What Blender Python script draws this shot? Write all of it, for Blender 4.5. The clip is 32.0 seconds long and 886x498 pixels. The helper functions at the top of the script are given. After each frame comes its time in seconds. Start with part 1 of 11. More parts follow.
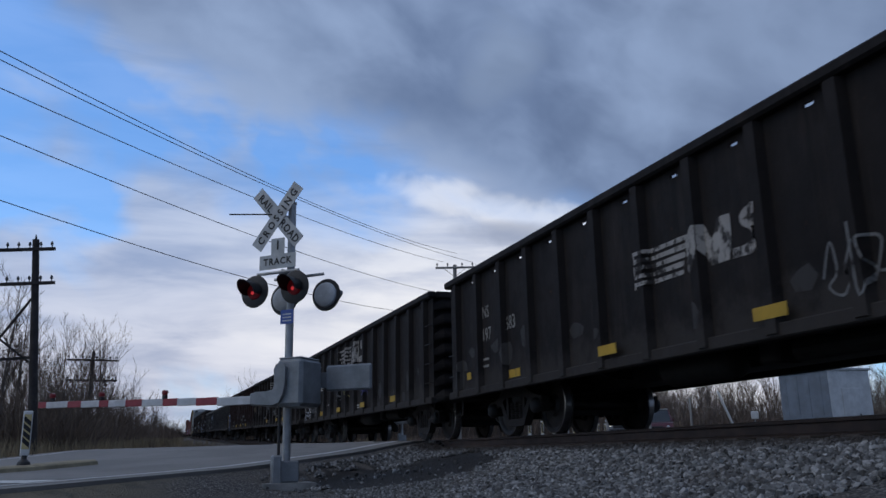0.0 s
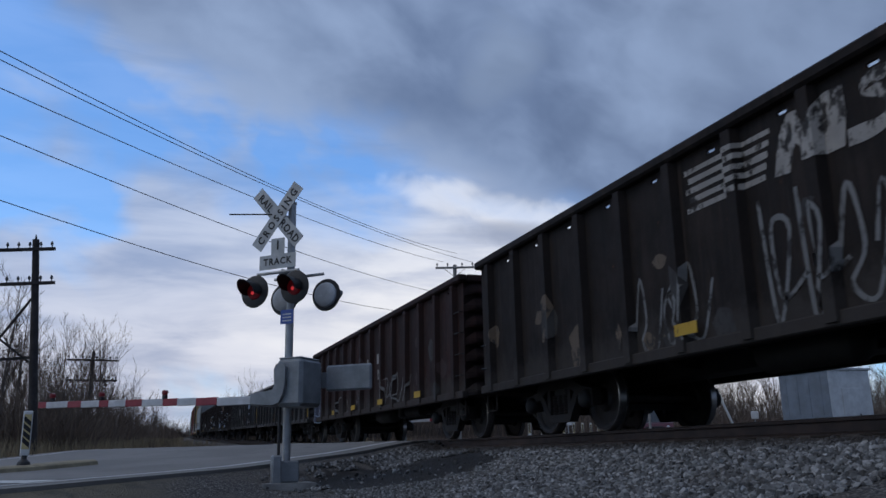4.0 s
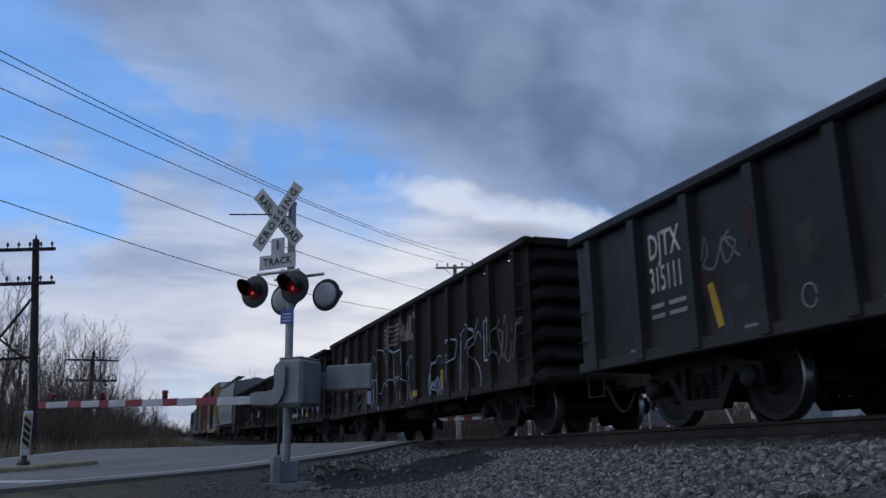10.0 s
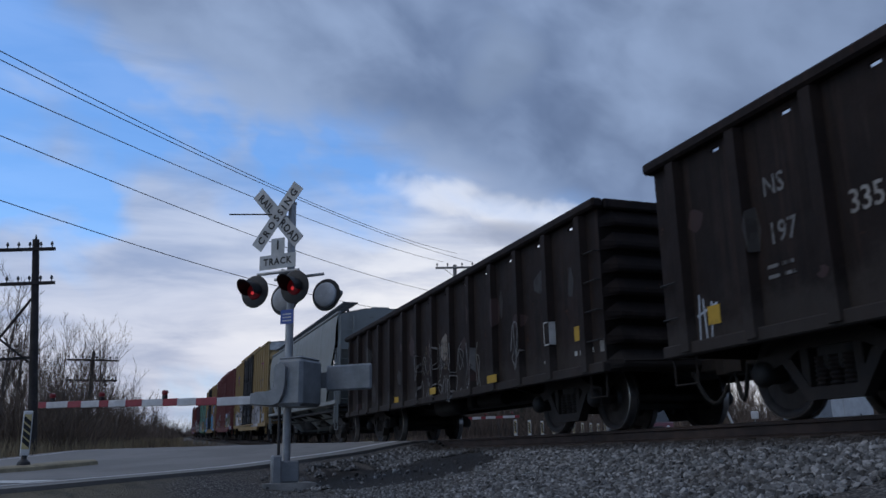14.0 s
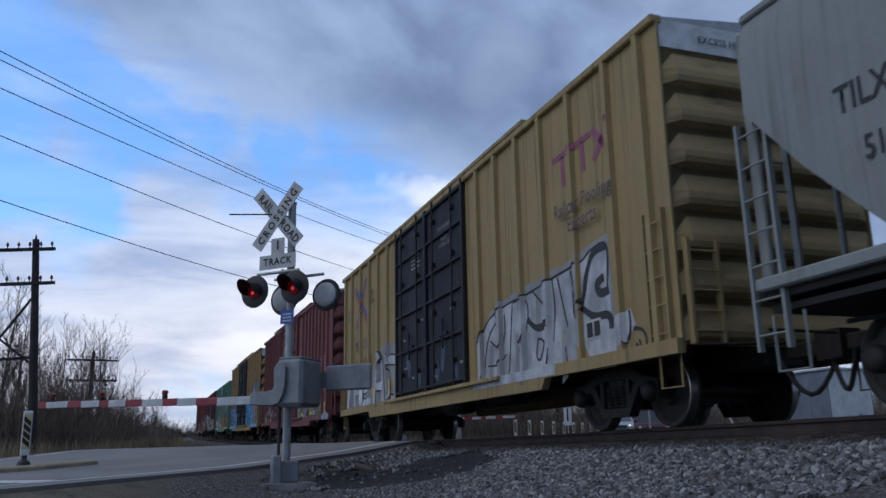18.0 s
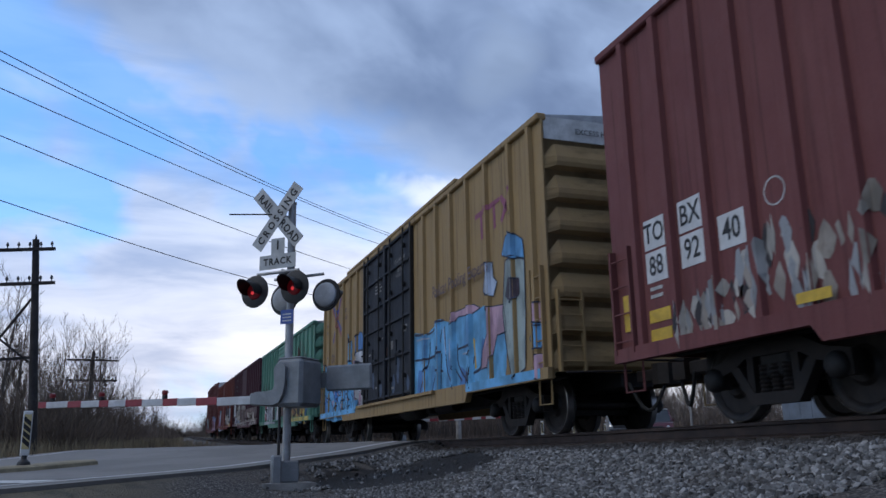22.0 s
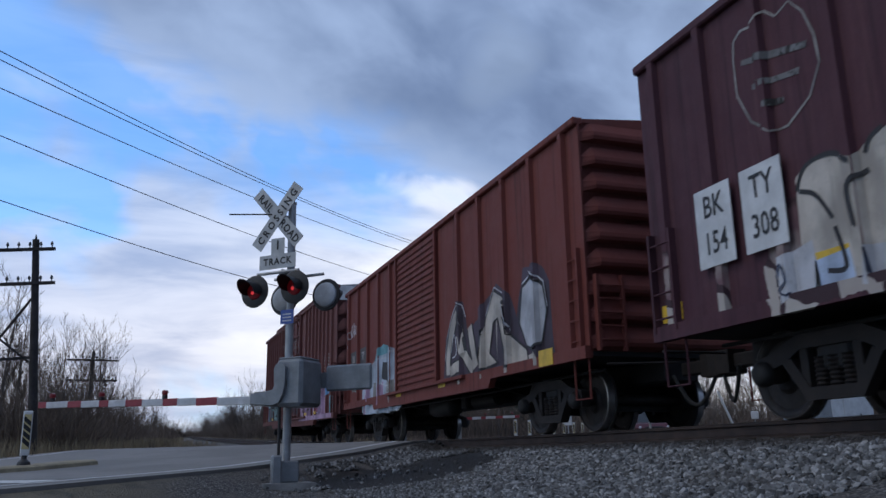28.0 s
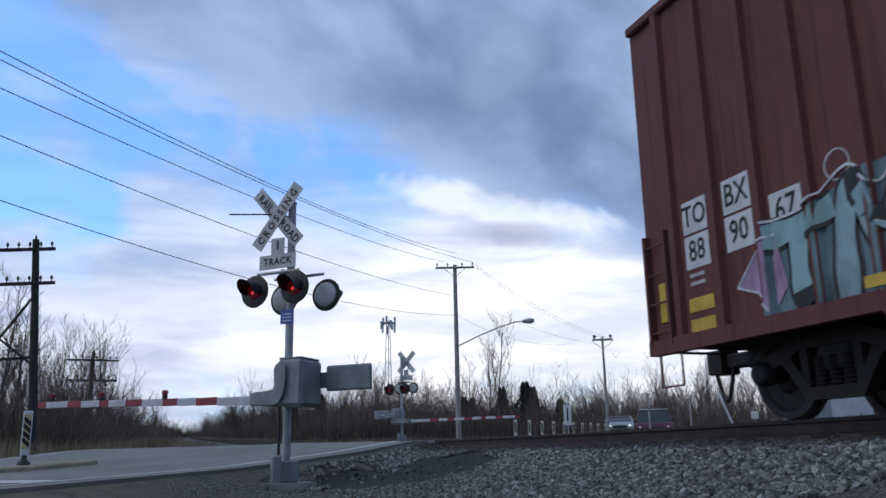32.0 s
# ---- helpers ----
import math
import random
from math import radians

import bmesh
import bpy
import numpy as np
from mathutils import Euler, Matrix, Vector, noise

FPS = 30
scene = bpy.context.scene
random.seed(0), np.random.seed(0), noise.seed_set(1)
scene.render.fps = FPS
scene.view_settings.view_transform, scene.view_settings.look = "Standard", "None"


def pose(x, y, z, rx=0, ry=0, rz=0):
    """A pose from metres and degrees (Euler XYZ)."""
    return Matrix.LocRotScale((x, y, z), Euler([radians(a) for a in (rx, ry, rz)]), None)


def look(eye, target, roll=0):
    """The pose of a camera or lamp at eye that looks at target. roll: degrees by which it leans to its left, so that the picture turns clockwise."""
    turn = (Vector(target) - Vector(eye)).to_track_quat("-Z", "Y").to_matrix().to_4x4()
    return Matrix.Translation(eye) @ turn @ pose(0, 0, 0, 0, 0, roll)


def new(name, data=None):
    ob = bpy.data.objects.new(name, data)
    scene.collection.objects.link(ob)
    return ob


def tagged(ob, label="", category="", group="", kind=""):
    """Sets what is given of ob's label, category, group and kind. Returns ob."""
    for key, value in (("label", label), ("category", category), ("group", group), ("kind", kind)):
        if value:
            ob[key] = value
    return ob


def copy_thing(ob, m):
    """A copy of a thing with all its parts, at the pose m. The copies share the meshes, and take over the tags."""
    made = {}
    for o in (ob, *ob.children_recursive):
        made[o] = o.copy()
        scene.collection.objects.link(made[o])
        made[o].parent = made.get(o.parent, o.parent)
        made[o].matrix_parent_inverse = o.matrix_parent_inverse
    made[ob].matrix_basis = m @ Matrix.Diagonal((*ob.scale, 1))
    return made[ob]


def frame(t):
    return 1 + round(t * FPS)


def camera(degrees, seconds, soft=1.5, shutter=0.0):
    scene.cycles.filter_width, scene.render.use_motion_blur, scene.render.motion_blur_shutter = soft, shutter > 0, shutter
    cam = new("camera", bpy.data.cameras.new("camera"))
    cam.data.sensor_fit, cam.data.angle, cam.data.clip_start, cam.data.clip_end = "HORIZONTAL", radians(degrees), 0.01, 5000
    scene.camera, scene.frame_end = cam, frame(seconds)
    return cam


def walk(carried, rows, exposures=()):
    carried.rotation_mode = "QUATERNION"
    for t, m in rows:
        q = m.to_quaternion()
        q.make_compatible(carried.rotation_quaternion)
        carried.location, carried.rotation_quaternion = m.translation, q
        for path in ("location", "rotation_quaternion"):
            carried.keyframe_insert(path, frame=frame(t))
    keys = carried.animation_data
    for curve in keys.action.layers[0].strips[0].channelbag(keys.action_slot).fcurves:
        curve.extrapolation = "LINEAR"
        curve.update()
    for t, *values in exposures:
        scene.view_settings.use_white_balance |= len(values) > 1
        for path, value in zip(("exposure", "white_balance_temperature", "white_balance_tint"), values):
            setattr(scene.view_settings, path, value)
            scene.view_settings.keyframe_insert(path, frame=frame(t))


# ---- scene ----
# Camera on a low tripod beside the road; the track runs along +y on its far side.
EYE = (0.0, 0.0, 0.55)
cam = camera(56.52, 32.0, shutter=0.12)
AIM = Matrix.Translation(EYE) @ pose(0, 0, 0, 0, 0, -19.918) @ pose(0, 0, 0, 90 + 13.964, 0, 0) @ pose(0, 0, 0, 0, 0, -1.172)
walk(cam, [(0.0, AIM), (32.0, AIM)],
     exposures=[(0.0, 0.0), (9.0, 0.0), (11.0, -0.05), (13.5, 0.0), (17.0, 0.26), (19.0, 0.34), (21.5, 0.42), (25.0, 0.40), (28.5, 0.32), (31.0, 0.42), (32.0, 0.42)])


# ---- plan: heights and lines of the place ----
def smooth(a, b, v):
    k = min(1.0, max(0.0, (v - a) / (b - a)))
    return k * k * (3 - 2 * k)


def rise(y):
    u = max(0.0, y - 8.25)
    return 4.06e-4 * u * u if y < 40 else 0.409 + 0.0258 * (y - 40)


def track(y):
    """Centre of the track at rail-head height."""
    u = min(240.0, max(0.0, y - 8.25))
    return Vector((7.12 + 1.32e-4 * u * u, y, 0.82 + rise(y)))


ROAD_S = (-300, -30, -10, -3.9, 0, 3.64, 5.9, 7.8, 9, 19, 28, 49, 150, 500)
ROAD_Z = (-0.4, -0.1, 0.15, 0.30, 0.42, 0.63, 0.83, 0.875, 0.89, 1.07, 1.08, 1.4, 3.4, 9.0)
RD = Vector((0.669, 0.743, 0))      # the way the road runs
RL = Vector((-0.743, 0.669, 0))     # to its left
R0 = Vector((1.2, 13.3, 0))         # a point on its right edge


def road_z(s):
    return float(np.interp(s, ROAD_S, ROAD_Z))


def road_sp(x, y):
    d = Vector((x, y, 0)) - R0
    return d.dot(RD), d.dot(RL)


def road_pt(s, p, dz=0.0):
    q = R0 + RD * s + RL * p
    q.z = road_z(s) + dz
    return q


def oil_patch(x, y):
    """Squared distance from the oily patch beside the ballast, 1 at its rim."""
    return ((0.959 * x - 0.283 * y - 0.1) / 1.5) ** 2 + ((0.283 * x + 0.959 * y - 13.05) / 2.2) ** 2


def ground_z(x, y):
    base = 0.02 + 0.58 * smooth(11, 26, y) + 0.0225 * max(0.0, y - 26)
    if x > 9:
        base += 0.35 * smooth(9, 13, x) * (1 - smooth(11, 26, y))
    base += 0.03 * noise.noise((x * 0.6, y * 0.6, 0)) * (1 if abs(x) < 60 else 0)
    c = track(y)
    o = abs(x - c.x)
    if o < 7.0:
        prof = float(np.interp(o, (0, 1.5, 2.0, 2.9, 4.3, 5.6), (-0.25, -0.25, -0.31, -0.55, -0.70, -0.80)))
        base = base + (c.z + prof - base) * (1 - smooth(4.4, 6.2, o))
    base += 0.04 * math.exp(-oil_patch(x, y))
    s, p = road_sp(x, y)
    w = smooth(-1.35, -0.45, p) * (1 - smooth(9.5, 12.5, p))
    return base + (road_z(s) - 0.05 - base) * w


# ---- light ----
world = bpy.data.worlds.new("sky")
scene.world = world
world.use_nodes = True
wt = world.node_tree
wt.nodes.clear()


def wmath(op, a, b=None, clamp=False):
    n = wt.nodes.new("ShaderNodeMath")
    n.operation, n.use_clamp = op, clamp
    for i, v in enumerate((a, b)):
        if v is None:
            continue
        if isinstance(v, (int, float)):
            n.inputs[i].default_value = v
        else:
            wt.links.new(v, n.inputs[i])
    return n.outputs[0]


def wdot(vec, c):
    n = wt.nodes.new("ShaderNodeVectorMath")
    n.operation = "DOT_PRODUCT"
    wt.links.new(vec, n.inputs[0])
    n.inputs[1].default_value = c
    return n.outputs["Value"]


def wstep(v, a, b):
    n = wt.nodes.new("ShaderNodeMapRange")
    n.interpolation_type = "SMOOTHSTEP"
    wt.links.new(v, n.inputs["Value"])
    n.inputs["From Min"].default_value, n.inputs["From Max"].default_value = a, b
    return n.outputs["Result"]


def wmix(f, a, b):
    n = wt.nodes.new("ShaderNodeMix")
    n.data_type = "RGBA"
    if isinstance(f, (int, float)):
        n.inputs[0].default_value = f
    else:
        wt.links.new(f, n.inputs[0])
    for i, v in ((6, a), (7, b)):
        if isinstance(v, tuple):
            n.inputs[i].default_value = v
        else:
            wt.links.new(v, n.inputs[i])
    return n.outputs[2]


def wnoise(vec, scale, detail=5, rough=0.55, dist=0.0):
    n = wt.nodes.new("ShaderNodeTexNoise")
    n.inputs["Scale"].default_value, n.inputs["Detail"].default_value = scale, detail
    n.inputs["Roughness"].default_value, n.inputs["Distortion"].default_value = rough, dist
    wt.links.new(vec, n.inputs["Vector"])
    return n.outputs["Fac"]


def build_sky():
    co = wt.nodes.new("ShaderNodeTexCoord").outputs["Generated"]
    nish = wt.nodes.new("ShaderNodeTexSky")
    nish.sky_type, nish.sun_disc = "NISHITA", False
    nish.sun_elevation, nish.sun_rotation = radians(50), radians(-92)
    dim = wt.nodes.new("ShaderNodeVectorMath")
    dim.operation = "SCALE"
    wt.links.new(nish.outputs[0], dim.inputs[0])
    dim.inputs["Scale"].default_value = 0.115
    tint = wt.nodes.new("ShaderNodeMix")
    tint.data_type, tint.blend_type = "RGBA", "MULTIPLY"
    tint.inputs[0].default_value = 1.0
    wt.links.new(dim.outputs[0], tint.inputs[6])
    tint.inputs[7].default_value = (0.72, 1.35, 2.0, 1)
    blue = tint.outputs[2]
    sep = wt.nodes.new("ShaderNodeSeparateXYZ")
    wt.links.new(co, sep.inputs[0])
    # cloud forms lie along the slant of the bank
    along = Vector(BANK).cross(Vector(VIEW)).normalized()
    vec = wt.nodes.new("ShaderNodeCombineXYZ")
    edge = wdot(co, BANK)
    wt.links.new(wmath("MULTIPLY", wdot(co, tuple(along)), 1.0), vec.inputs[0])
    wt.links.new(wmath("MULTIPLY", edge, 1.35), vec.inputs[1])
    wt.links.new(wdot(co, VIEW), vec.inputs[2])
    sv = vec.outputs[0]
    lay = wt.nodes.new("ShaderNodeCombineXYZ")
    wt.links.new(sep.outputs["X"], lay.inputs[0])
    wt.links.new(sep.outputs["Y"], lay.inputs[1])
    wt.links.new(wmath("MULTIPLY", sep.outputs["Z"], 5.0), lay.inputs[2])
    big = wnoise(sv, 2.3, 3, 0.5, 0.2)
    mid = wnoise(sv, 5.5, 4, 0.52, 0.25)
    puffs = wnoise(sv, 11.0, 4, 0.5, 0.5)
    fine = wnoise(lay.outputs[0], 5.2, 6, 0.55, 0.4)
    band = wnoise(lay.outputs[0], 2.1, 3, 0.5, 0.2)

    def form(px, py, rx, ry, slant, soft=1.0):
        """A soft-edged cloud form around one direction, its rim broken up by noise."""
        c, s_ = math.cos(radians(slant)), math.sin(radians(slant))
        d = Vector(view_dir(px, py))
        right = (Vector(view_dir(px + 40 * c, py + 40 * s_)) - d).normalized()
        up = (Vector(view_dir(px + 40 * s_, py - 40 * c)) - d).normalized()
        q = []
        for way, r in ((right, rx), (up, ry)):
            off = wmath("MULTIPLY", wmath("SUBTRACT", wdot(co, tuple(way)), way.dot(d)), 1458.0 / r)
            q.append(wmath("MULTIPLY", off, off))
        rim = wmath("MULTIPLY", wmath("SUBTRACT", mid, 0.5), 2.2 * soft)
        rim2 = wmath("MULTIPLY", wmath("SUBTRACT", puffs, 0.5), 2.0 * soft)
        total = wmath("ADD", wmath("ADD", q[0], q[1]), wmath("ADD", rim, rim2))
        return wmath("MULTIPLY", wstep(total, 1.5, -0.1), wstep(wdot(co, tuple(d)), 0.2, 0.5))

    # a heavy bank overhead with a slanting, lobed lower edge, pale layered cloud beneath it
    e2 = wmath("ADD", edge, wmath("MULTIPLY", wmath("SUBTRACT", big, 0.5), 0.13))
    e2 = wmath("ADD", e2, wmath("MULTIPLY", wmath("SUBTRACT", mid, 0.5), 0.12))
    e2 = wmath("ADD", e2, wmath("MULTIPLY", wmath("SUBTRACT", puffs, 0.5), 0.05))
    bank = wstep(e2, -0.03, 0.045)
    puff = wstep(wmath("ADD", wmath("MULTIPLY", fine, 0.65), wmath("MULTIPLY", band, 0.35)), 0.36, 0.62)
    low = wmix(puff, (0.41, 0.46, 0.61, 1), (0.71, 0.73, 0.83, 1))
    bright = wmix(puff, (0.60, 0.63, 0.74, 1), (0.97, 0.96, 0.97, 1))
    low = wmix(form(860, 480, 560, 260, 12, 0.5), low, bright)
    high = wmix(puff, (0.25, 0.36, 0.60, 1), (0.43, 0.53, 0.75, 1))
    aside = wmath("SUBTRACT", sep.outputs["Z"], wmath("MULTIPLY", wdot(co, tuple(along)), 0.20 * (1 if along.x > 0 else -1)))
    pale = wmix(wstep(aside, 0.12, 0.40), low, high)
    # the same grey overcast goes on behind the viewer
    pale = wmix(wstep(wdot(co, VIEW), 0.60, 0.15), pale, (0.54, 0.55, 0.58, 1))
    # blue gaps, mostly close under the bank
    gap = wmath("SUBTRACT", wmath("ADD", wmath("MULTIPLY", mid, 0.6), wmath("MULTIPLY", wnoise(sv, 3.4, 3, 0.5, 0.2), 0.5)),
                wmath("MULTIPLY", wstep(edge, -0.30, -0.02), 0.15))
    cover = wstep(gap, 0.33, 0.52)
    for px, py, rx, ry, sl in ((470, 235, 130, 48, 20), (520, 330, 260, 90, 18), (90, 360, 120, 60, 10), (120, 100, 190, 36, 20), (900, 372, 90, 22, 10)):
        cover = wmath("SUBTRACT", cover, wmath("MULTIPLY", form(px, py, rx, ry, sl), 0.75 if ry < 80 else 0.5), True)
    cover = wmath("ADD", cover, wmath("MULTIPLY", form(1060, 530, 380, 130, 8, 0.8), 0.8), True)
    under = wmix(wmath("ADD", wmath("MULTIPLY", cover, 0.74), 0.26), blue, pale)
    tone = wmath("ADD", wmath("ADD", wmath("MULTIPLY", big, 0.50), wmath("MULTIPLY", mid, 0.34)), wmath("MULTIPLY", puffs, 0.16))
    grey = wmix(wstep(tone, 0.38, 0.62), (0.128, 0.188, 0.330, 1), (0.285, 0.384, 0.590, 1))
    col = wmix(bank, under, grey)
    col = wmix(wmath("MULTIPLY", wmath("MULTIPLY", form(1480, 130, 460, 300, 15, 0.6), bank), 0.40), col, (0.105, 0.145, 0.24, 1))
    # sunlit puffs on the bank's rim and a dark shred of cloud below it
    col = wmix(wmath("MULTIPLY", form(880, 368, 170, 38, 12, 2.2), 0.62), col, (0.84, 0.86, 0.92, 1))
    col = wmix(wmath("MULTIPLY", form(900, 90, 60, 90, 25, 2.2), 0.14), col, (0.46, 0.57, 0.72, 1))
    col = wmix(wmath("MULTIPLY", form(905, 415, 110, 24, 3), 0.6), col, (0.22, 0.27, 0.40, 1))
    bg = wt.nodes.new("ShaderNodeBackground")
    wt.links.new(col, bg.inputs[0])
    bg.inputs[1].default_value = 1.0
    out = wt.nodes.new("ShaderNodeOutputWorld")
    wt.links.new(bg.outputs[0], out.inputs[0])


def view_dir(px, py):
    k = math.tan(radians(56.52) / 2) / 784
    return (AIM.to_3x3() @ Vector(((px - 784) * k, (441 - py) * k, -1))).normalized()


VIEW = tuple(view_dir(784, 441))
BANK = tuple(view_dir(1040, 410).cross(view_dir(40, -8)).normalized())
if BANK[2] < 0:
    BANK = tuple(-c for c in BANK)
build_sky()

sun_data = bpy.data.lights.new("sun", "SUN")
sun_data.energy, sun_data.angle, sun_data.color = 0.50, radians(35), (1.0, 0.92, 0.82)
sun = new("sun", sun_data)
sun.matrix_world = look((0, 0, 50), (30, 1, 14.2))


# ---- materials ----
class Nodes:
    """Short hand for one material's nodes."""

    def __init__(self, name, rough=0.6, metal=0.0):
        self.mat = bpy.data.materials.new(name)
        self.mat.use_nodes = True
        self.t = self.mat.node_tree
        self.bsdf = self.t.nodes["Principled BSDF"]
        self.bsdf.inputs["Roughness"].default_value = rough
        self.bsdf.inputs["Metallic"].default_value = metal
        self.co = self.t.nodes.new("ShaderNodeTexCoord").outputs["Object"]

    def put(self, sock, v):
        if isinstance(v, (int, float)):
            sock.default_value = v
        elif isinstance(v, tuple):
            sock.default_value = v if len(v) == 4 or sock.type == "VECTOR" else (*v, 1)
        else:
            self.t.links.new(v, sock)

    def math(self, op, a, b=0.0, clamp=False):
        n = self.t.nodes.new("ShaderNodeMath")
        n.operation, n.use_clamp = op, clamp
        self.put(n.inputs[0], a)
        self.put(n.inputs[1], b)
        return n.outputs[0]

    def scaled(self, k):
        n = self.t.nodes.new("ShaderNodeMapping")
        self.put(n.inputs["Vector"], self.co)
        n.inputs["Scale"].default_value = k
        return n.outputs[0]

    def noise(self, scale, detail=4, rough=0.6, vec=None, colour=False, dist=0.0):
        n = self.t.nodes.new("ShaderNodeTexNoise")
        n.inputs["Scale"].default_value, n.inputs["Detail"].default_value = scale, detail
        n.inputs["Roughness"].default_value, n.inputs["Distortion"].default_value = rough, dist
        self.put(n.inputs["Vector"], self.co if vec is None else vec)
        return n.outputs["Color" if colour else "Fac"]

    def voronoi(self, scale, feature="F1", vec=None):
        n = self.t.nodes.new("ShaderNodeTexVoronoi")
        n.feature = feature
        n.inputs["Scale"].default_value = scale
        self.put(n.inputs["Vector"], self.co if vec is None else vec)
        return n.outputs

    def step(self, v, a, b):
        n = self.t.nodes.new("ShaderNodeMapRange")
        n.interpolation_type = "SMOOTHSTEP"
        self.put(n.inputs["Value"], v)
        n.inputs["From Min"].default_value, n.inputs["From Max"].default_value = a, b
        return n.outputs["Result"]

    def mix(self, f, a, b, kind="MIX"):
        n = self.t.nodes.new("ShaderNodeMix")
        n.data_type, n.blend_type = "RGBA", kind
        self.put(n.inputs[0], f)
        self.put(n.inputs[6], a)
        self.put(n.inputs[7], b)
        return n.outputs[2]

    def ramp(self, v, stops, constant=False):
        n = self.t.nodes.new("ShaderNodeValToRGB")
        n.color_ramp.interpolation = "CONSTANT" if constant else "LINEAR"
        e = n.color_ramp.elements
        e[0].position, e[0].color = stops[0][0], (*stops[0][1], 1)
        e[1].position, e[1].color = stops[1][0], (*stops[1][1], 1)
        for p, c in stops[2:]:
            x = e.new(p)
            x.color = (*c, 1)
        self.put(n.inputs[0], v)
        return n.outputs["Color"]

    def xyz(self):
        n = self.t.nodes.new("ShaderNodeSeparateXYZ")
        self.put(n.inputs[0], self.co)
        return n.outputs

    def random(self):
        return self.t.nodes.new("ShaderNodeObjectInfo").outputs["Random"]

    def island(self):
        return self.t.nodes.new("ShaderNodeNewGeometry").outputs["Random Per Island"]

    def bump(self, v, strength=0.3, dist=0.01):
        n = self.t.nodes.new("ShaderNodeBump")
        n.inputs["Strength"].default_value, n.inputs["Distance"].default_value = strength, dist
        self.put(n.inputs["Height"], v)
        self.put(self.bsdf.inputs["Normal"], n.outputs[0])

    def done(self, colour, rough=None):
        self.put(self.bsdf.inputs["Base Color"], colour)
        if rough is not None:
            self.put(self.bsdf.inputs["Roughness"], rough)
        return self.mat


def mix3(a, b, k):
    return tuple(a[i] + (b[i] - a[i]) * k for i in range(3))


def simple(name, col, rough=0.6, metal=0.0, vary=0.25, scale=6.0, bump=0.15, dist=0.004):
    m = Nodes(name, rough, metal)
    a = m.noise(scale, 5)
    b = m.noise(scale * 9, 3)
    c = m.mix(m.step(a, 0.3, 0.7), tuple(x * (1 - vary) for x in col), tuple(min(1, x * (1 + vary * 0.6)) for x in col))
    c = m.mix(m.math("MULTIPLY", m.step(b, 0.45, 0.75), 0.35), c, tuple(x * (1 - vary * 1.3) for x in col))
    m.bump(b, bump, dist)
    return m.done(c)


def spray(name, col, rough=0.6, metal=0.0, vary=0.25, scale=1.5, bump=0.05):
    """Sprayed paint: soft fades between passes, speckle, dirt runs and rubbed spots."""
    m = Nodes(name, rough, metal)
    fade = m.noise(2.3, 3, 0.5, m.scaled((1.0, 1.0, 0.7)))
    c = m.mix(m.step(fade, 0.34, 0.66), tuple(x * (1 - vary * 1.3) for x in col), tuple(min(1, x * (1 + vary * 0.9) + 0.01) for x in col))
    mott = m.noise(9.0, 5, 0.7)
    c = m.mix(m.math("MULTIPLY", m.step(mott, 0.52, 0.74), 0.45), c, tuple(x * 0.55 for x in col))
    runs = m.noise(1.0, 5, 0.7, m.scaled((1.0, 17.0, 0.6)))
    c = m.mix(m.math("MULTIPLY", m.step(runs, 0.55, 0.74), 0.5), c, (0.055, 0.045, 0.040))
    spots = m.noise(26.0, 4, 0.7)
    c = m.mix(m.math("MULTIPLY", m.step(spots, 0.60, 0.72), 0.35), c, (0.07, 0.055, 0.048))
    m.bump(m.noise(40, 3), bump, 0.003)
    return m.done(c)


def glow(name, col, strength):
    m = Nodes(name, 0.3)
    m.put(m.bsdf.inputs["Emission Color"], (*col, 1))
    m.bsdf.inputs["Emission Strength"].default_value = strength
    return m.done((*[x * 0.2 for x in col], 1))


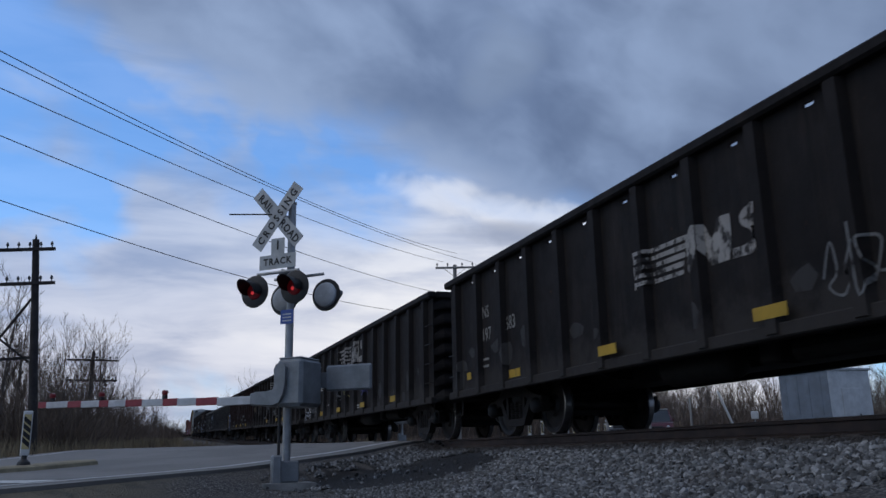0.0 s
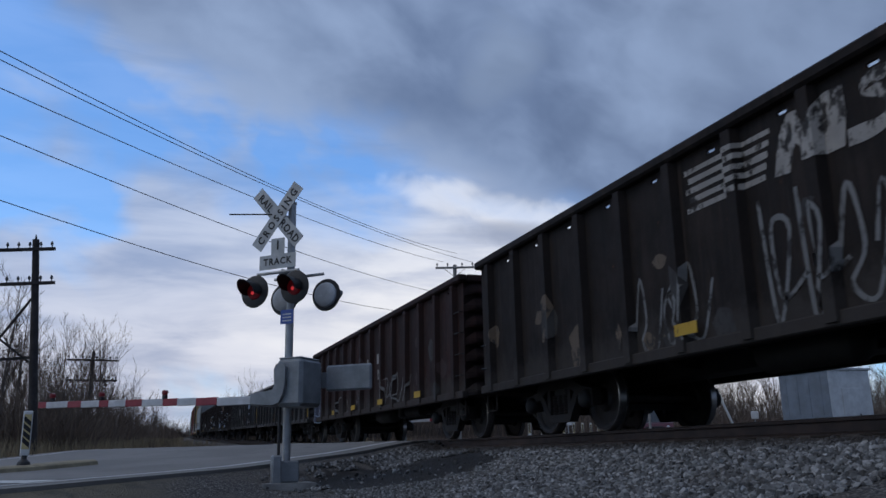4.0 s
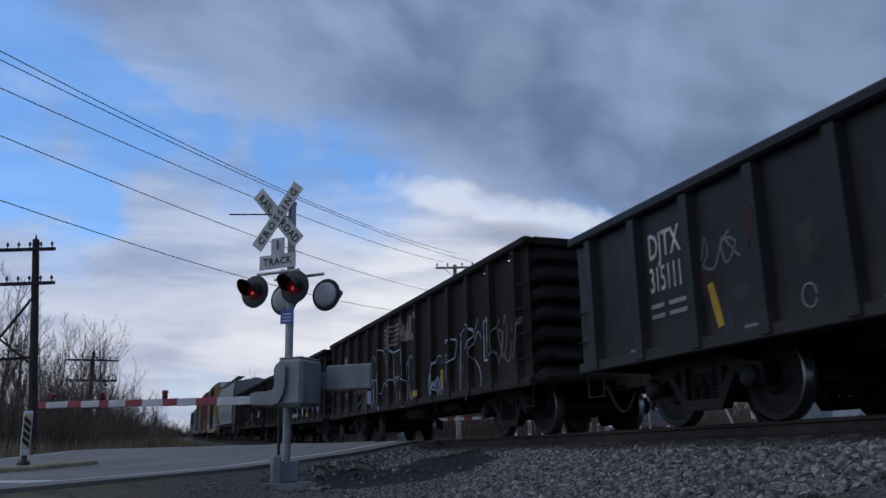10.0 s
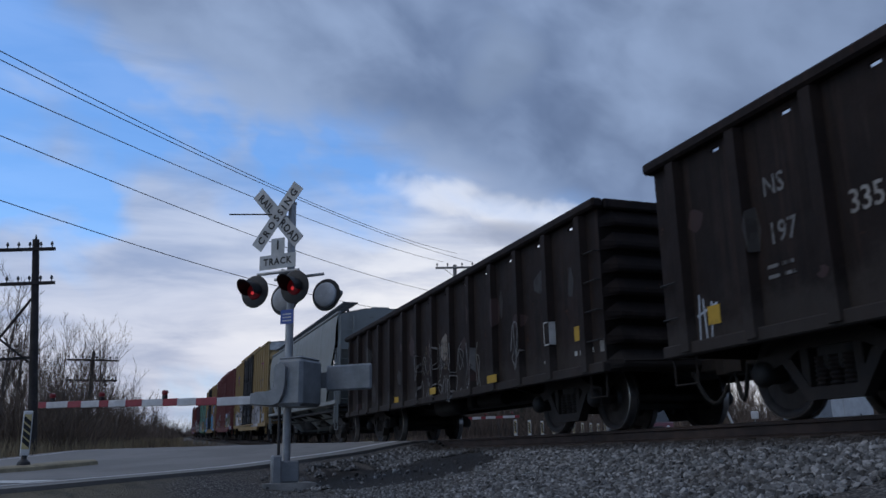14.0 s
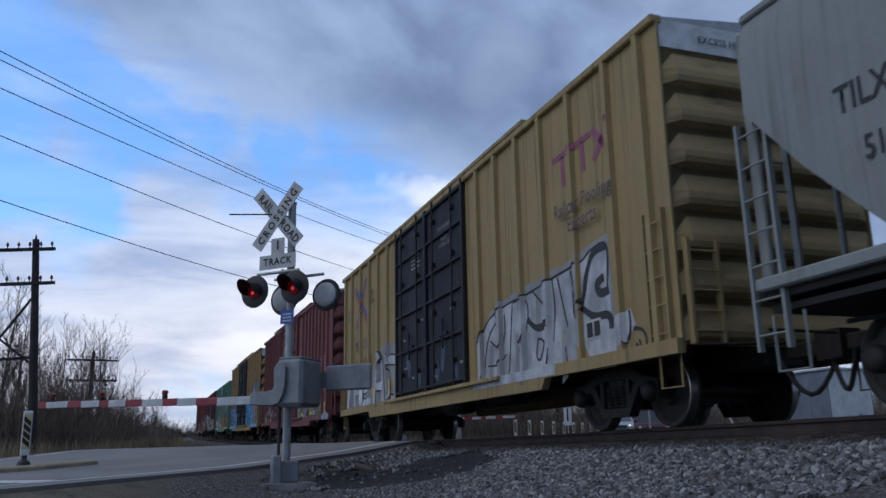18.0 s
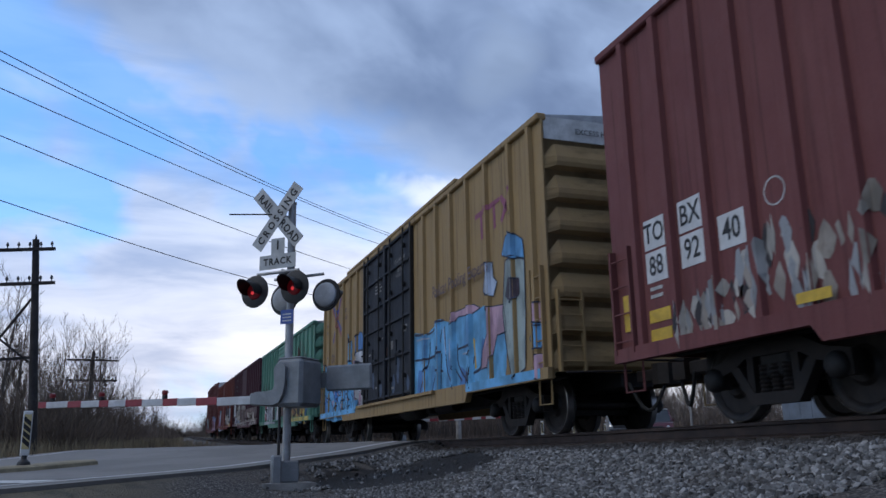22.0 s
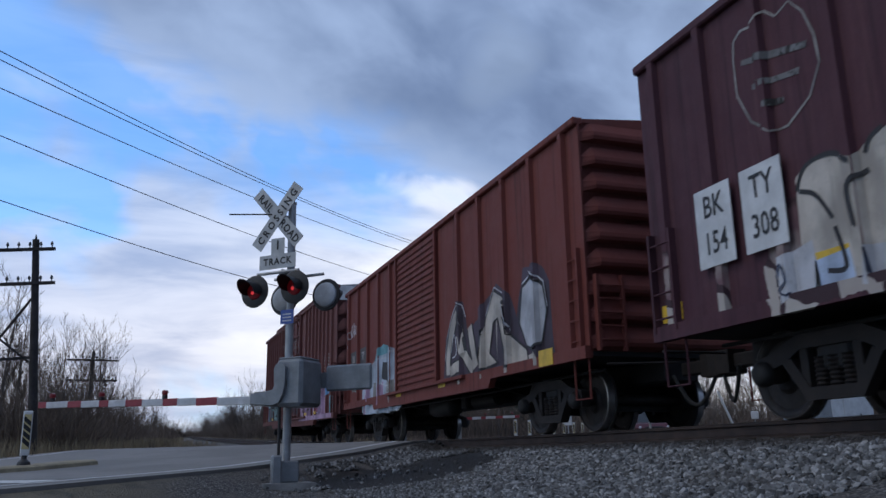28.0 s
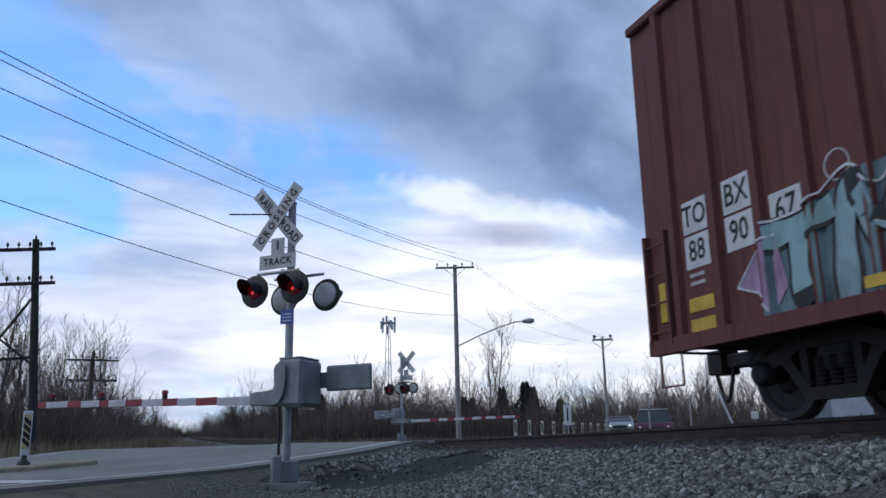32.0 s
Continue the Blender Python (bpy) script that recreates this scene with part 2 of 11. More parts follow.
def car_paint(name, base, worn, grime=0.5, rough=0.55, zones=(), dust=0.0, gloss=0.0):
    """Old freight-car paint: streaks, rust bloom, dust, and sprayed tags in zones
    (y0, y1, z0, z1, scale, colours, outline) of the near side."""
    m = Nodes(name, rough)
    streak = m.noise(1.0, 5, 0.65, m.scaled((1.0, 5.5, 0.45)))
    patch = m.noise(1.3, 5, 0.6)
    grain = m.noise(28, 3)
    c = m.mix(m.step(patch, 0.35, 0.7), base, mix3(base, worn, 0.35))
    c = m.mix(m.math("MULTIPLY", m.step(streak, 0.48, 0.72), grime), c, worn)
    dark = m.noise(1.0, 4, 0.6, m.scaled((1.0, 9.0, 0.3)))
    c = m.mix(m.math("MULTIPLY", m.step(dark, 0.50, 0.74), grime), c, tuple(x * 0.32 for x in base))
    thin = m.noise(1.0, 5, 0.7, m.scaled((1.0, 26.0, 0.55)))
    c = m.mix(m.math("MULTIPLY", m.step(thin, 0.58, 0.72), grime * 0.7), c, tuple(x * 0.45 for x in base))
    blot = m.noise(0.55, 5, 0.65)
    c = m.mix(m.math("MULTIPLY", m.step(blot, 0.45, 0.72), grime * 0.45), c, tuple(x * 0.62 for x in base))
    c = m.mix(m.math("MULTIPLY", m.step(grain, 0.5, 0.8), 0.3), c, tuple(x * 0.55 for x in base))
    spots = m.noise(4.5, 6, 0.7)
    c = m.mix(m.math("MULTIPLY", m.step(spots, 0.66, 0.74), grime), c, (0.10, 0.045, 0.025))
    x, y, z = m.xyz()
    if dust:
        # road dust thrown up over the lower part, and pale runs below old scratches
        d = m.math("ADD", z, m.math("MULTIPLY", m.math("SUBTRACT", m.noise(3.0, 5, 0.65), 0.5), 1.3))
        c = m.mix(m.math("MULTIPLY", m.step(d, 1.35, 0.85), dust), c, (0.052, 0.046, 0.042))
        runs = m.noise(1.0, 5, 0.7, m.scaled((1.0, 14.0, 0.7)))
        c = m.mix(m.math("MULTIPLY", m.step(runs, 0.60, 0.78), dust * 0.8), c, mix3(worn, (0.09, 0.075, 0.066), 0.6))
    if zones:
        wob = m.noise(1.6, 3, 0.5)
        near = m.math("LESS_THAN", x, 0.0)
        for y0, y1, z0, z1, scale, cols, outline in zones:
            jig = m.math("MULTIPLY", m.math("SUBTRACT", wob, 0.5), 0.9)
            yy = m.math("ADD", y, m.math("MULTIPLY", jig, 0.7))
            zz = m.math("ADD", z, jig)
            inside = m.math("MULTIPLY", m.math("GREATER_THAN", yy, y0), m.math("LESS_THAN", yy, y1))
            inside = m.math("MULTIPLY", inside, m.math("MULTIPLY", m.math("GREATER_THAN", zz, z0), m.math("LESS_THAN", zz, z1)))
            inside = m.math("MULTIPLY", inside, near)
            wv = m.t.nodes.new("ShaderNodeVectorMath")
            wv.operation = "MULTIPLY_ADD"
            m.put(wv.inputs[0], m.noise(1.8, 2, 0.5, colour=True))
            wv.inputs[1].default_value = (0.0, 0.5, 0.5)
            m.put(wv.inputs[2], m.scaled((0.02, 1.0, 0.55)))
            v1 = m.voronoi(scale * 1.5, "F1", wv.outputs[0])
            v2 = m.voronoi(scale * 1.5, "DISTANCE_TO_EDGE", wv.outputs[0])
            pick = m.t.nodes.new("ShaderNodeSeparateColor")
            m.put(pick.inputs[0], v1["Color"])
            g = m.ramp(pick.outputs[0], [(i / len(cols), k) for i, k in enumerate(cols)], True)
            g = m.mix(m.step(m.noise(2.2, 2), 0.45, 0.6), g, m.mix(0.45, g, cols[0]))
            g = m.mix(m.math("LESS_THAN", v2["Distance"], 0.05), g, outline)
            c = m.mix(m.math("MULTIPLY", inside, 0.9), c, g)
            rim = m.math("SUBTRACT", 1.0, m.step(m.math("ABSOLUTE", m.math("SUBTRACT", zz, z1)), 0.0, 0.07))
            rim = m.math("MULTIPLY", rim, m.math("MULTIPLY", near, m.math("MULTIPLY", m.math("GREATER_THAN", yy, y0), m.math("LESS_THAN", yy, y1))))
            c = m.mix(m.math("MULTIPLY", rim, 0.8), c, outline)
    # dented, buckled sheet
    dents = m.noise(2.6, 2, 0.5, m.scaled((1.0, 1.0, 0.7)))
    m.bump(m.math("ADD", m.math("ADD", m.math("MULTIPLY", grain, 0.3), patch), m.math("MULTIPLY", dents, 2.0 + gloss * 4)), 0.35, 0.02)
    m.bsdf.inputs["Specular IOR Level"].default_value = gloss or (0.16 if dust else 0.25)
    if gloss:
        return m.done(c, m.math("ADD", 0.30, m.math("MULTIPLY", spots, 0.35)))
    return m.done(c, m.math("ADD", 0.55, m.math("MULTIPLY", spots, 0.35)))


STEEL_DARK = simple("dark_grimy_steel", (0.012, 0.011, 0.011), 0.7, 0.0, 0.5, 5)
TRUCK_STEEL = simple("rusty_truck_steel", (0.015, 0.0102, 0.0086), 0.75, 0.0, 0.5, 6)
WHEEL_STEEL = simple("worn_wheel_steel", (0.026, 0.020, 0.018), 0.6, 0.2, 0.5, 8)
TREAD = simple("polished_wheel_tread", (0.45, 0.44, 0.43), 0.3, 0.9, 0.2, 8)
RAIL_RUST = simple("rail_rust", (0.042, 0.026, 0.021), 0.75, 0.1, 0.45, 5)
RAIL_HEAD = simple("rail_head", (0.40, 0.38, 0.37), 0.32, 0.9, 0.2, 3)
TIE_WOOD = simple("creosoted_tie", (0.045, 0.036, 0.030), 0.85, 0.0, 0.5, 4, 0.5, 0.01)
GALV = simple("galvanised_steel", (0.36, 0.37, 0.38), 0.48, 0.35, 0.22, 5)
ALU_GREY = simple("grey_painted_steel", (0.225, 0.24, 0.255), 0.5, 0.1, 0.22, 4)
ALU_LIGHT = simple("light_grey_aluminium", (0.50, 0.52, 0.55), 0.5, 0.2, 0.2, 5)
BLACK_PAINT = simple("black_paint", (0.018, 0.017, 0.018), 0.5, 0.0, 0.4, 6)
BLACK_MARK = simple("black_lettering", (0.012, 0.012, 0.013), 0.6, 0.0, 0.2, 6)
# darker copy of the white sheeting: the backlit faces' shade is in its colour
CROSSBUCK_WHITE = simple("shaded_crossbuck_sheeting", (0.47, 0.48, 0.48), 0.5, 0.0, 0.2, 5, 0.05)
SIGN_WHITE = simple("reflective_white_sheeting", (0.58, 0.59, 0.59), 0.45, 0.0, 0.16, 4, 0.05)
GATE_WHITE = simple("white_gate_sheeting", (0.50, 0.51, 0.53), 0.45, 0.0, 0.16, 5, 0.05)
GATE_RED = simple("red_gate_sheeting", (0.27, 0.030, 0.045), 0.45, 0.0, 0.2, 5, 0.05)
SIGN_BLUE = simple("blue_sign", (0.06, 0.11, 0.38), 0.5, 0.0, 0.15, 4, 0.05)
SIGN_YELLOW = simple("dirty_yellow_sheeting", (0.55, 0.45, 0.22), 0.5, 0.0, 0.2, 6, 0.05)
LAMP_BACK = simple("lamp_housing_grey", (0.42, 0.45, 0.48), 0.5, 0.0, 0.2, 5)
RED_LIT = glow("red_lamp_lit", (0.42, 0.012, 0.03), 0.04)
RED_DIM = glow("red_lamp_dim", (0.30, 0.010, 0.020), 0.02)
HEADLIGHT = glow("headlight", (1.0, 0.97, 0.9), 0.7)
CONCRETE = simple("weathered_concrete", (0.30, 0.29, 0.27), 0.9, 0.0, 0.3, 5, 0.5, 0.01)
RED_CORE = glow("red_lamp_core", (1.0, 0.05, 0.06), 0.4)
CURB_YELLOW = simple("faded_yellow_curb", (0.27, 0.23, 0.15), 0.85, 0.0, 0.35, 3, 0.4, 0.008)
LINE_WHITE = simple("worn_white_road_paint", (0.58, 0.58, 0.56), 0.8, 0.0, 0.3, 7, 0.3)
POLE_WOOD = simple("weathered_pole_wood", (0.10, 0.078, 0.062), 0.85, 0.0, 0.4, 3, 0.5, 0.01)
POLE_LIGHT = simple("pale_pole_wood", (0.30, 0.28, 0.26), 0.85, 0.0, 0.3, 3, 0.4, 0.01)
DARK_POLE = simple("tarred_pole_wood", (0.035, 0.030, 0.030), 0.85, 0.0, 0.4, 3, 0.4, 0.01)
WIRE = simple("dark_wire", (0.03, 0.03, 0.035), 0.6, 0.2, 0.2, 3)
INSULATOR = simple("dark_glass_insulator", (0.03, 0.035, 0.04), 0.2, 0.0, 0.2, 3)
BARK = simple("grey_brown_bark", (0.10, 0.083, 0.072), 0.9, 0.0, 0.4, 4, 0.5, 0.01)
TWIGS = simple("bare_twigs", (0.095, 0.073, 0.062), 0.9, 0.0, 0.35, 2)
EVERGREEN = simple("dark_conifer_needles", (0.022, 0.032, 0.022), 0.8, 0.0, 0.5, 2)
SHED_PAINT = simple("pale_blue_grey_shed_paint", (0.15, 0.18, 0.22), 0.55, 0.0, 0.2, 2)
GLASS_DARK = simple("dark_car_glass", (0.03, 0.035, 0.04), 0.08, 0.0, 0.2, 2, 0.0)
RUBBER = simple("tyre_rubber", (0.02, 0.02, 0.02), 0.85, 0.0, 0.3, 6)
YELLOW_PLATE = simple("yellow_reflector_plate", (0.62, 0.40, 0.03), 0.5, 0.0, 0.25, 5, 0.05)
MARK_WHITE = simple("white_stencil", (0.50, 0.50, 0.48), 0.7, 0.0, 0.35, 4, 0.05)
MARK_FADED = simple("faded_white_stencil", (0.26, 0.25, 0.235), 0.75, 0.0, 0.45, 3, 0.05)
SPRAY_WHITE = spray("white_spray_paint", (0.52, 0.53, 0.56), 0.65, 0.0, 0.3, 2.5, 0.05)
SPRAY_PALE = spray("pale_blue_spray_paint", (0.34, 0.42, 0.55), 0.65, 0.0, 0.3, 2.5, 0.05)
SPRAY_BLACK = simple("black_spray_paint", (0.02, 0.02, 0.022), 0.65, 0.0, 0.3, 3, 0.05)
SPRAY_PINK = spray("mauve_spray_paint", (0.34, 0.22, 0.33), 0.65, 0.0, 0.3, 3, 0.05)
SPRAY_TEAL = spray("teal_spray_paint", (0.12, 0.33, 0.38), 0.65, 0.0, 0.3, 3, 0.05)
MARK_BLUE = simple("faded_blue_paint", (0.075, 0.085, 0.25), 0.7, 0.0, 0.3, 3, 0.05)
MARK_RED = simple("faded_red_paint", (0.27, 0.10, 0.085), 0.7, 0.0, 0.3, 3, 0.05)
MARK_MAUVE = simple("faded_maroon_paint", (0.26, 0.075, 0.13), 0.7, 0.0, 0.3, 3, 0.05)


def ground_material():
    m = Nodes("dead_grass_and_gravel", 0.95)
    a, b, c = m.noise(0.35, 5), m.noise(3.5, 5), m.noise(26, 3)
    g = m.mix(m.step(a, 0.4, 0.62), (0.10, 0.085, 0.06), (0.17, 0.145, 0.10))
    g = m.mix(m.step(b, 0.45, 0.65), g, (0.075, 0.072, 0.05))
    g = m.mix(m.math("MULTIPLY", m.step(c, 0.5, 0.75), 0.6), g, (0.05, 0.043, 0.035))
    # grey stone near the track and the road shoulder
    x, y, z = m.xyz()
    wide = m.math("ADD", x, m.math("MULTIPLY", m.math("SUBTRACT", m.noise(0.7, 4), 0.5), 1.6))
    band = m.math("MULTIPLY", m.step(wide, -0.6, 1.2), m.math("SUBTRACT", 1.0, m.step(wide, 11.0, 13.0)))
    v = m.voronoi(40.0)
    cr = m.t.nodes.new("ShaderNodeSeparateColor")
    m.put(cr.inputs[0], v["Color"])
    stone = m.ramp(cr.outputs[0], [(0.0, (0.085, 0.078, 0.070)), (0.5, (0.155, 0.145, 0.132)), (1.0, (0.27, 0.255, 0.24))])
    # shade in the gaps between stones is put into the colour
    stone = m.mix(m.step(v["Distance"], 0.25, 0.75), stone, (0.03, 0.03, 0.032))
    stone = m.mix(m.step(m.noise(0.9, 4), 0.45, 0.62), stone, m.mix(0.7, stone, (0.115, 0.10, 0.085)))
    # oil-soaked dirt beside the ballast
    across = m.math("SUBTRACT", m.math("MULTIPLY", x, 0.959 / 1.5), m.math("ADD", m.math("MULTIPLY", y, 0.283 / 1.5), 0.1 / 1.5))
    along = m.math("SUBTRACT", m.math("ADD", m.math("MULTIPLY", x, 0.283 / 2.2), m.math("MULTIPLY", y, 0.959 / 2.2)), 13.05 / 2.2)
    d2 = m.math("ADD", m.math("MULTIPLY", across, across), m.math("MULTIPLY", along, along))
    d2 = m.math("ADD", d2, m.math("MULTIPLY", m.math("SUBTRACT", b, 0.5), 1.4))
    stone = m.mix(m.step(d2, 1.15, 0.75), stone, (0.014, 0.012, 0.011))
    m.bump(m.math("ADD", v["Distance"], c), 0.8, 0.03)
    return m.done(m.mix(band, g, stone))


def asphalt_material():
    m = Nodes("worn_asphalt", 0.85)
    a, b, c = m.noise(0.5, 5), m.noise(60, 3), m.noise(1.0, 4, 0.6, m.scaled((1.6, 1.6, 1.0)))
    g = m.mix(m.step(a, 0.35, 0.68), (0.165, 0.155, 0.143), (0.225, 0.212, 0.196))
    g = m.mix(m.math("MULTIPLY", m.step(b, 0.45, 0.7), 0.5), g, (0.12, 0.114, 0.106))
    g = m.mix(m.math("MULTIPLY", m.step(c, 0.56, 0.7), 0.4), g, (0.085, 0.080, 0.074))
    m.bump(b, 0.4, 0.006)
    return m.done(g)


def ballast_material():
    m = Nodes("crushed_limestone_ballast", 0.9)
    r = m.island()
    g = m.ramp(r, [(0.0, (0.035, 0.033, 0.031)), (0.35, (0.098, 0.098, 0.097)), (0.7, (0.178, 0.178, 0.176)), (0.95, (0.34, 0.34, 0.335))])
    g = m.mix(m.step(m.noise(0.8, 4), 0.5, 0.7), g, m.mix(0.45, g, (0.09, 0.08, 0.07)))
    g = m.mix(m.math("MULTIPLY", m.step(m.noise(40, 3), 0.45, 0.7), 0.4), g, (0.12, 0.12, 0.12))
    # stones turn dark brown close to the ties
    x, y, z = m.xyz()
    tie_band = m.step(m.math("ADD", x, m.math("MULTIPLY", m.math("SUBTRACT", m.noise(2.2, 4), 0.5), 0.7)), 5.05, 5.55)
    g = m.mix(m.math("MULTIPLY", tie_band, 0.85), g, (0.030, 0.024, 0.021))
    m.bump(m.noise(45, 3), 0.5, 0.006)
    return m.done(g)


def reed_material():
    m = Nodes("dead_brush", 0.95)
    g = m.ramp(m.island(), [(0.0, (0.085, 0.061, 0.050)), (0.5, (0.13, 0.098, 0.077)), (0.85, (0.18, 0.135, 0.10)), (1.0, (0.23, 0.175, 0.125))])
    g = m.mix(m.step(m.noise(0.12, 3), 0.42, 0.6), g, m.mix(0.5, g, (0.09, 0.065, 0.052)))
    return m.done(g)


GROUND, ASPHALT, BALLAST, BRUSH = ground_material(), asphalt_material(), ballast_material(), reed_material()


# ---- mesh building ----
class Shape:
    """Collects faces for one mesh."""

    def __init__(self):
        self.v, self.f = [], []

    def add(self, verts, faces):
        n = len(self.v)
        self.v += [tuple(p) for p in verts]
        self.f += [tuple(i + n for i in f) for f in faces]
        return self

    def box(self, x0, x1, y0, y1, z0, z1, c=0.0, m=None):
        if c <= 0:
            vs = [(x, y, z) for x in (x0, x1) for y in (y0, y1) for z in (z0, z1)]
            fs = [(0, 1, 3, 2), (4, 6, 7, 5), (0, 4, 5, 1), (2, 3, 7, 6), (0, 2, 6, 4), (1, 5, 7, 3)]
        else:
            c = min(c, (x1 - x0) / 2.2, (y1 - y0) / 2.2, (z1 - z0) / 2.2)
            lo, hi = (x0, y0, z0), (x1, y1, z1)
            vs, ix = [], {}
            for a in (0, 1):
                for b in (0, 1):
                    for d in (0, 1):
                        s = (a, b, d)
                        full = [(lo[i] if s[i] == 0 else hi[i]) for i in range(3)]
                        ins = [full[i] + (c if s[i] == 0 else -c) for i in range(3)]
                        for ax in range(3):
                            p = ins[:]
                            p[ax] = full[ax]
                            ix[(s, ax)] = len(vs)
                            vs.append(tuple(p))
            fs = []
            for ax in range(3):
                o = [i for i in range(3) if i != ax]
                for side in (0, 1):
                    ring = []
                    for q in ((0, 0), (1, 0), (1, 1), (0, 1)):
                        s = [0, 0, 0]
                        s[ax], s[o[0]], s[o[1]] = side, q[0], q[1]
                        ring.append(ix[(tuple(s), ax)])
                    flip = (side == 0) ^ (ax == 1)
                    fs.append(tuple(reversed(ring)) if flip else tuple(ring))
                # edges along this axis
                for q in ((0, 0), (1, 0), (1, 1), (0, 1)):
                    s0, s1 = [0, 0, 0], [0, 0, 0]
                    s0[ax], s1[ax] = 0, 1
                    s0[o[0]] = s1[o[0]] = q[0]
                    s0[o[1]] = s1[o[1]] = q[1]
                    fs.append((ix[(tuple(s0), o[0])], ix[(tuple(s1), o[0])], ix[(tuple(s1), o[1])], ix[(tuple(s0), o[1])]))
            for a in (0, 1):
                for b in (0, 1):
                    for d in (0, 1):
                        fs.append(tuple(ix[((a, b, d), k)] for k in range(3)))
        if m is not None:
            vs = [m @ Vector(p) for p in vs]
        return self.add(vs, fs)

    def rod(self, a, b, r0, r1=None, n=10, caps=True):
        a, b = Vector(a), Vector(b)
        r1 = r0 if r1 is None else r1
        w = (b - a).normalized()
        u = w.cross(Vector((0, 0, 1)) if abs(w.z) < 0.9 else Vector((1, 0, 0))).normalized()
        k = w.cross(u)
        vs = []
        for p, r in ((a, r0), (b, r1)):
            for i in range(n):
                t = 2 * math.pi * i / n
                vs.append(p + u * (math.cos(t) * r) + k * (math.sin(t) * r))
        fs = [(i, (i + 1) % n, n + (i + 1) % n, n + i) for i in range(n)]
        if caps:
            fs += [tuple(reversed(range(n))), tuple(range(n, 2 * n))]
        return self.add(vs, fs)

    def lathe(self, prof, centre, axis, n=20):
        """prof: (distance along axis, radius)."""
        c, w = Vector(centre), Vector(axis).normalized()
        u = w.cross(Vector((0, 0, 1)) if abs(w.z) < 0.9 else Vector((1, 0, 0))).normalized()
        k = w.cross(u)
        vs, fs = [], []
        for d, r in prof:
            for i in range(n):
                t = 2 * math.pi * i / n
                vs.append(c + w * d + (u * math.cos(t) + k * math.sin(t)) * r)
        for j in range(len(prof) - 1):
            for i in range(n):
                fs.append((j * n + i, j * n + (i + 1) % n, (j + 1) * n + (i + 1) % n, (j + 1) * n + i))
        fs.append(tuple(reversed(range(n))))
        fs.append(tuple(range((len(prof) - 1) * n, len(prof) * n)))
        return self.add(vs, fs)

    def prism(self, pts, d0, d1, put):
        """A polygon pts swept from d0 to d1; put(a, b, d) gives the place."""
        n = len(pts)
        vs = [put(a, b, d0) for a, b in pts] + [put(a, b, d1) for a, b in pts]
        fs = [(i, (i + 1) % n, n + (i + 1) % n, n + i) for i in range(n)]
        fs += [tuple(reversed(range(n))), tuple(range(n, 2 * n))]
        return self.add(vs, fs)

    def tube(self, pts, r, n=6):
        """One bent tube through all the points."""
        pts = [Vector(p) for p in pts]
        k, last = len(self.v), len(pts) - 1
        for i, p in enumerate(pts):
            w = (pts[min(last, i + 1)] - pts[max(0, i - 1)]).normalized()
            u = w.cross(Vector((0, 0, 1)) if abs(w.z) < 0.9 else Vector((1, 0, 0))).normalized()
            q = w.cross(u)
            for j in range(n):
                t = 2 * math.pi * j / n
                self.v.append(tuple(p + u * (math.cos(t) * r) + q * (math.sin(t) * r)))
        for i in range(last):
            for j in range(n):
                self.f.append((k + i * n + j, k + i * n + (j + 1) % n, k + (i + 1) * n + (j + 1) % n, k + (i + 1) * n + j))
        self.f += [tuple(k + j for j in reversed(range(n))), tuple(k + last * n + j for j in range(n))]
        return self

    def mesh(self, name, mat, smooth_faces=False):
        me = bpy.data.meshes.new(name)
        me.from_pydata(self.v, [], self.f)
        me.materials.append(mat)
        if smooth_faces:
            me.polygons.foreach_set("use_smooth", [True] * len(me.polygons))
            me.set_sharp_from_angle(angle=radians(40))
        me.update()
        fix = bmesh.new()
        fix.from_mesh(me)
        bmesh.ops.recalc_face_normals(fix, faces=fix.faces)
        fix.to_mesh(me)
        fix.free()
        return me


def part(name, shape, mat, parent=None, label="", soft=False):
    me = shape if isinstance(shape, bpy.types.Mesh) else shape.mesh(name, mat, soft)
    ob = new(name, me)
    if parent is not None:
        ob.parent = parent
    if label:
        tagged(ob, label)
    return ob


def thing(name, label, category, at=None, group="", kind=""):
    ob = tagged(new(name), label, category, group, kind)
    if at is not None:
        ob.matrix_basis = at if isinstance(at, Matrix) else Matrix.Translation(at)
    return ob


def lettering(text, size, mat, m, parent, label="", name="lettering", squeeze=1.0, bold=0.012, gap=1.0):
    """Words as a thin mesh in the xy plane of m, centred."""
    cu = bpy.data.curves.new("letters", "FONT")
    cu.body, cu.size, cu.align_x, cu.align_y = text, size, "CENTER", "CENTER"
    cu.resolution_u, cu.offset, cu.space_character = 2, size * bold, gap
    tmp = bpy.data.objects.new("letters", cu)
    me = bpy.data.meshes.new_from_object(tmp)
    bpy.data.objects.remove(tmp)
    me.transform(m @ Matrix.Diagonal((squeeze, 1, 1, 1)))
    me.materials.clear()
    me.materials.append(mat)
    return part(name, me, mat, parent, label)


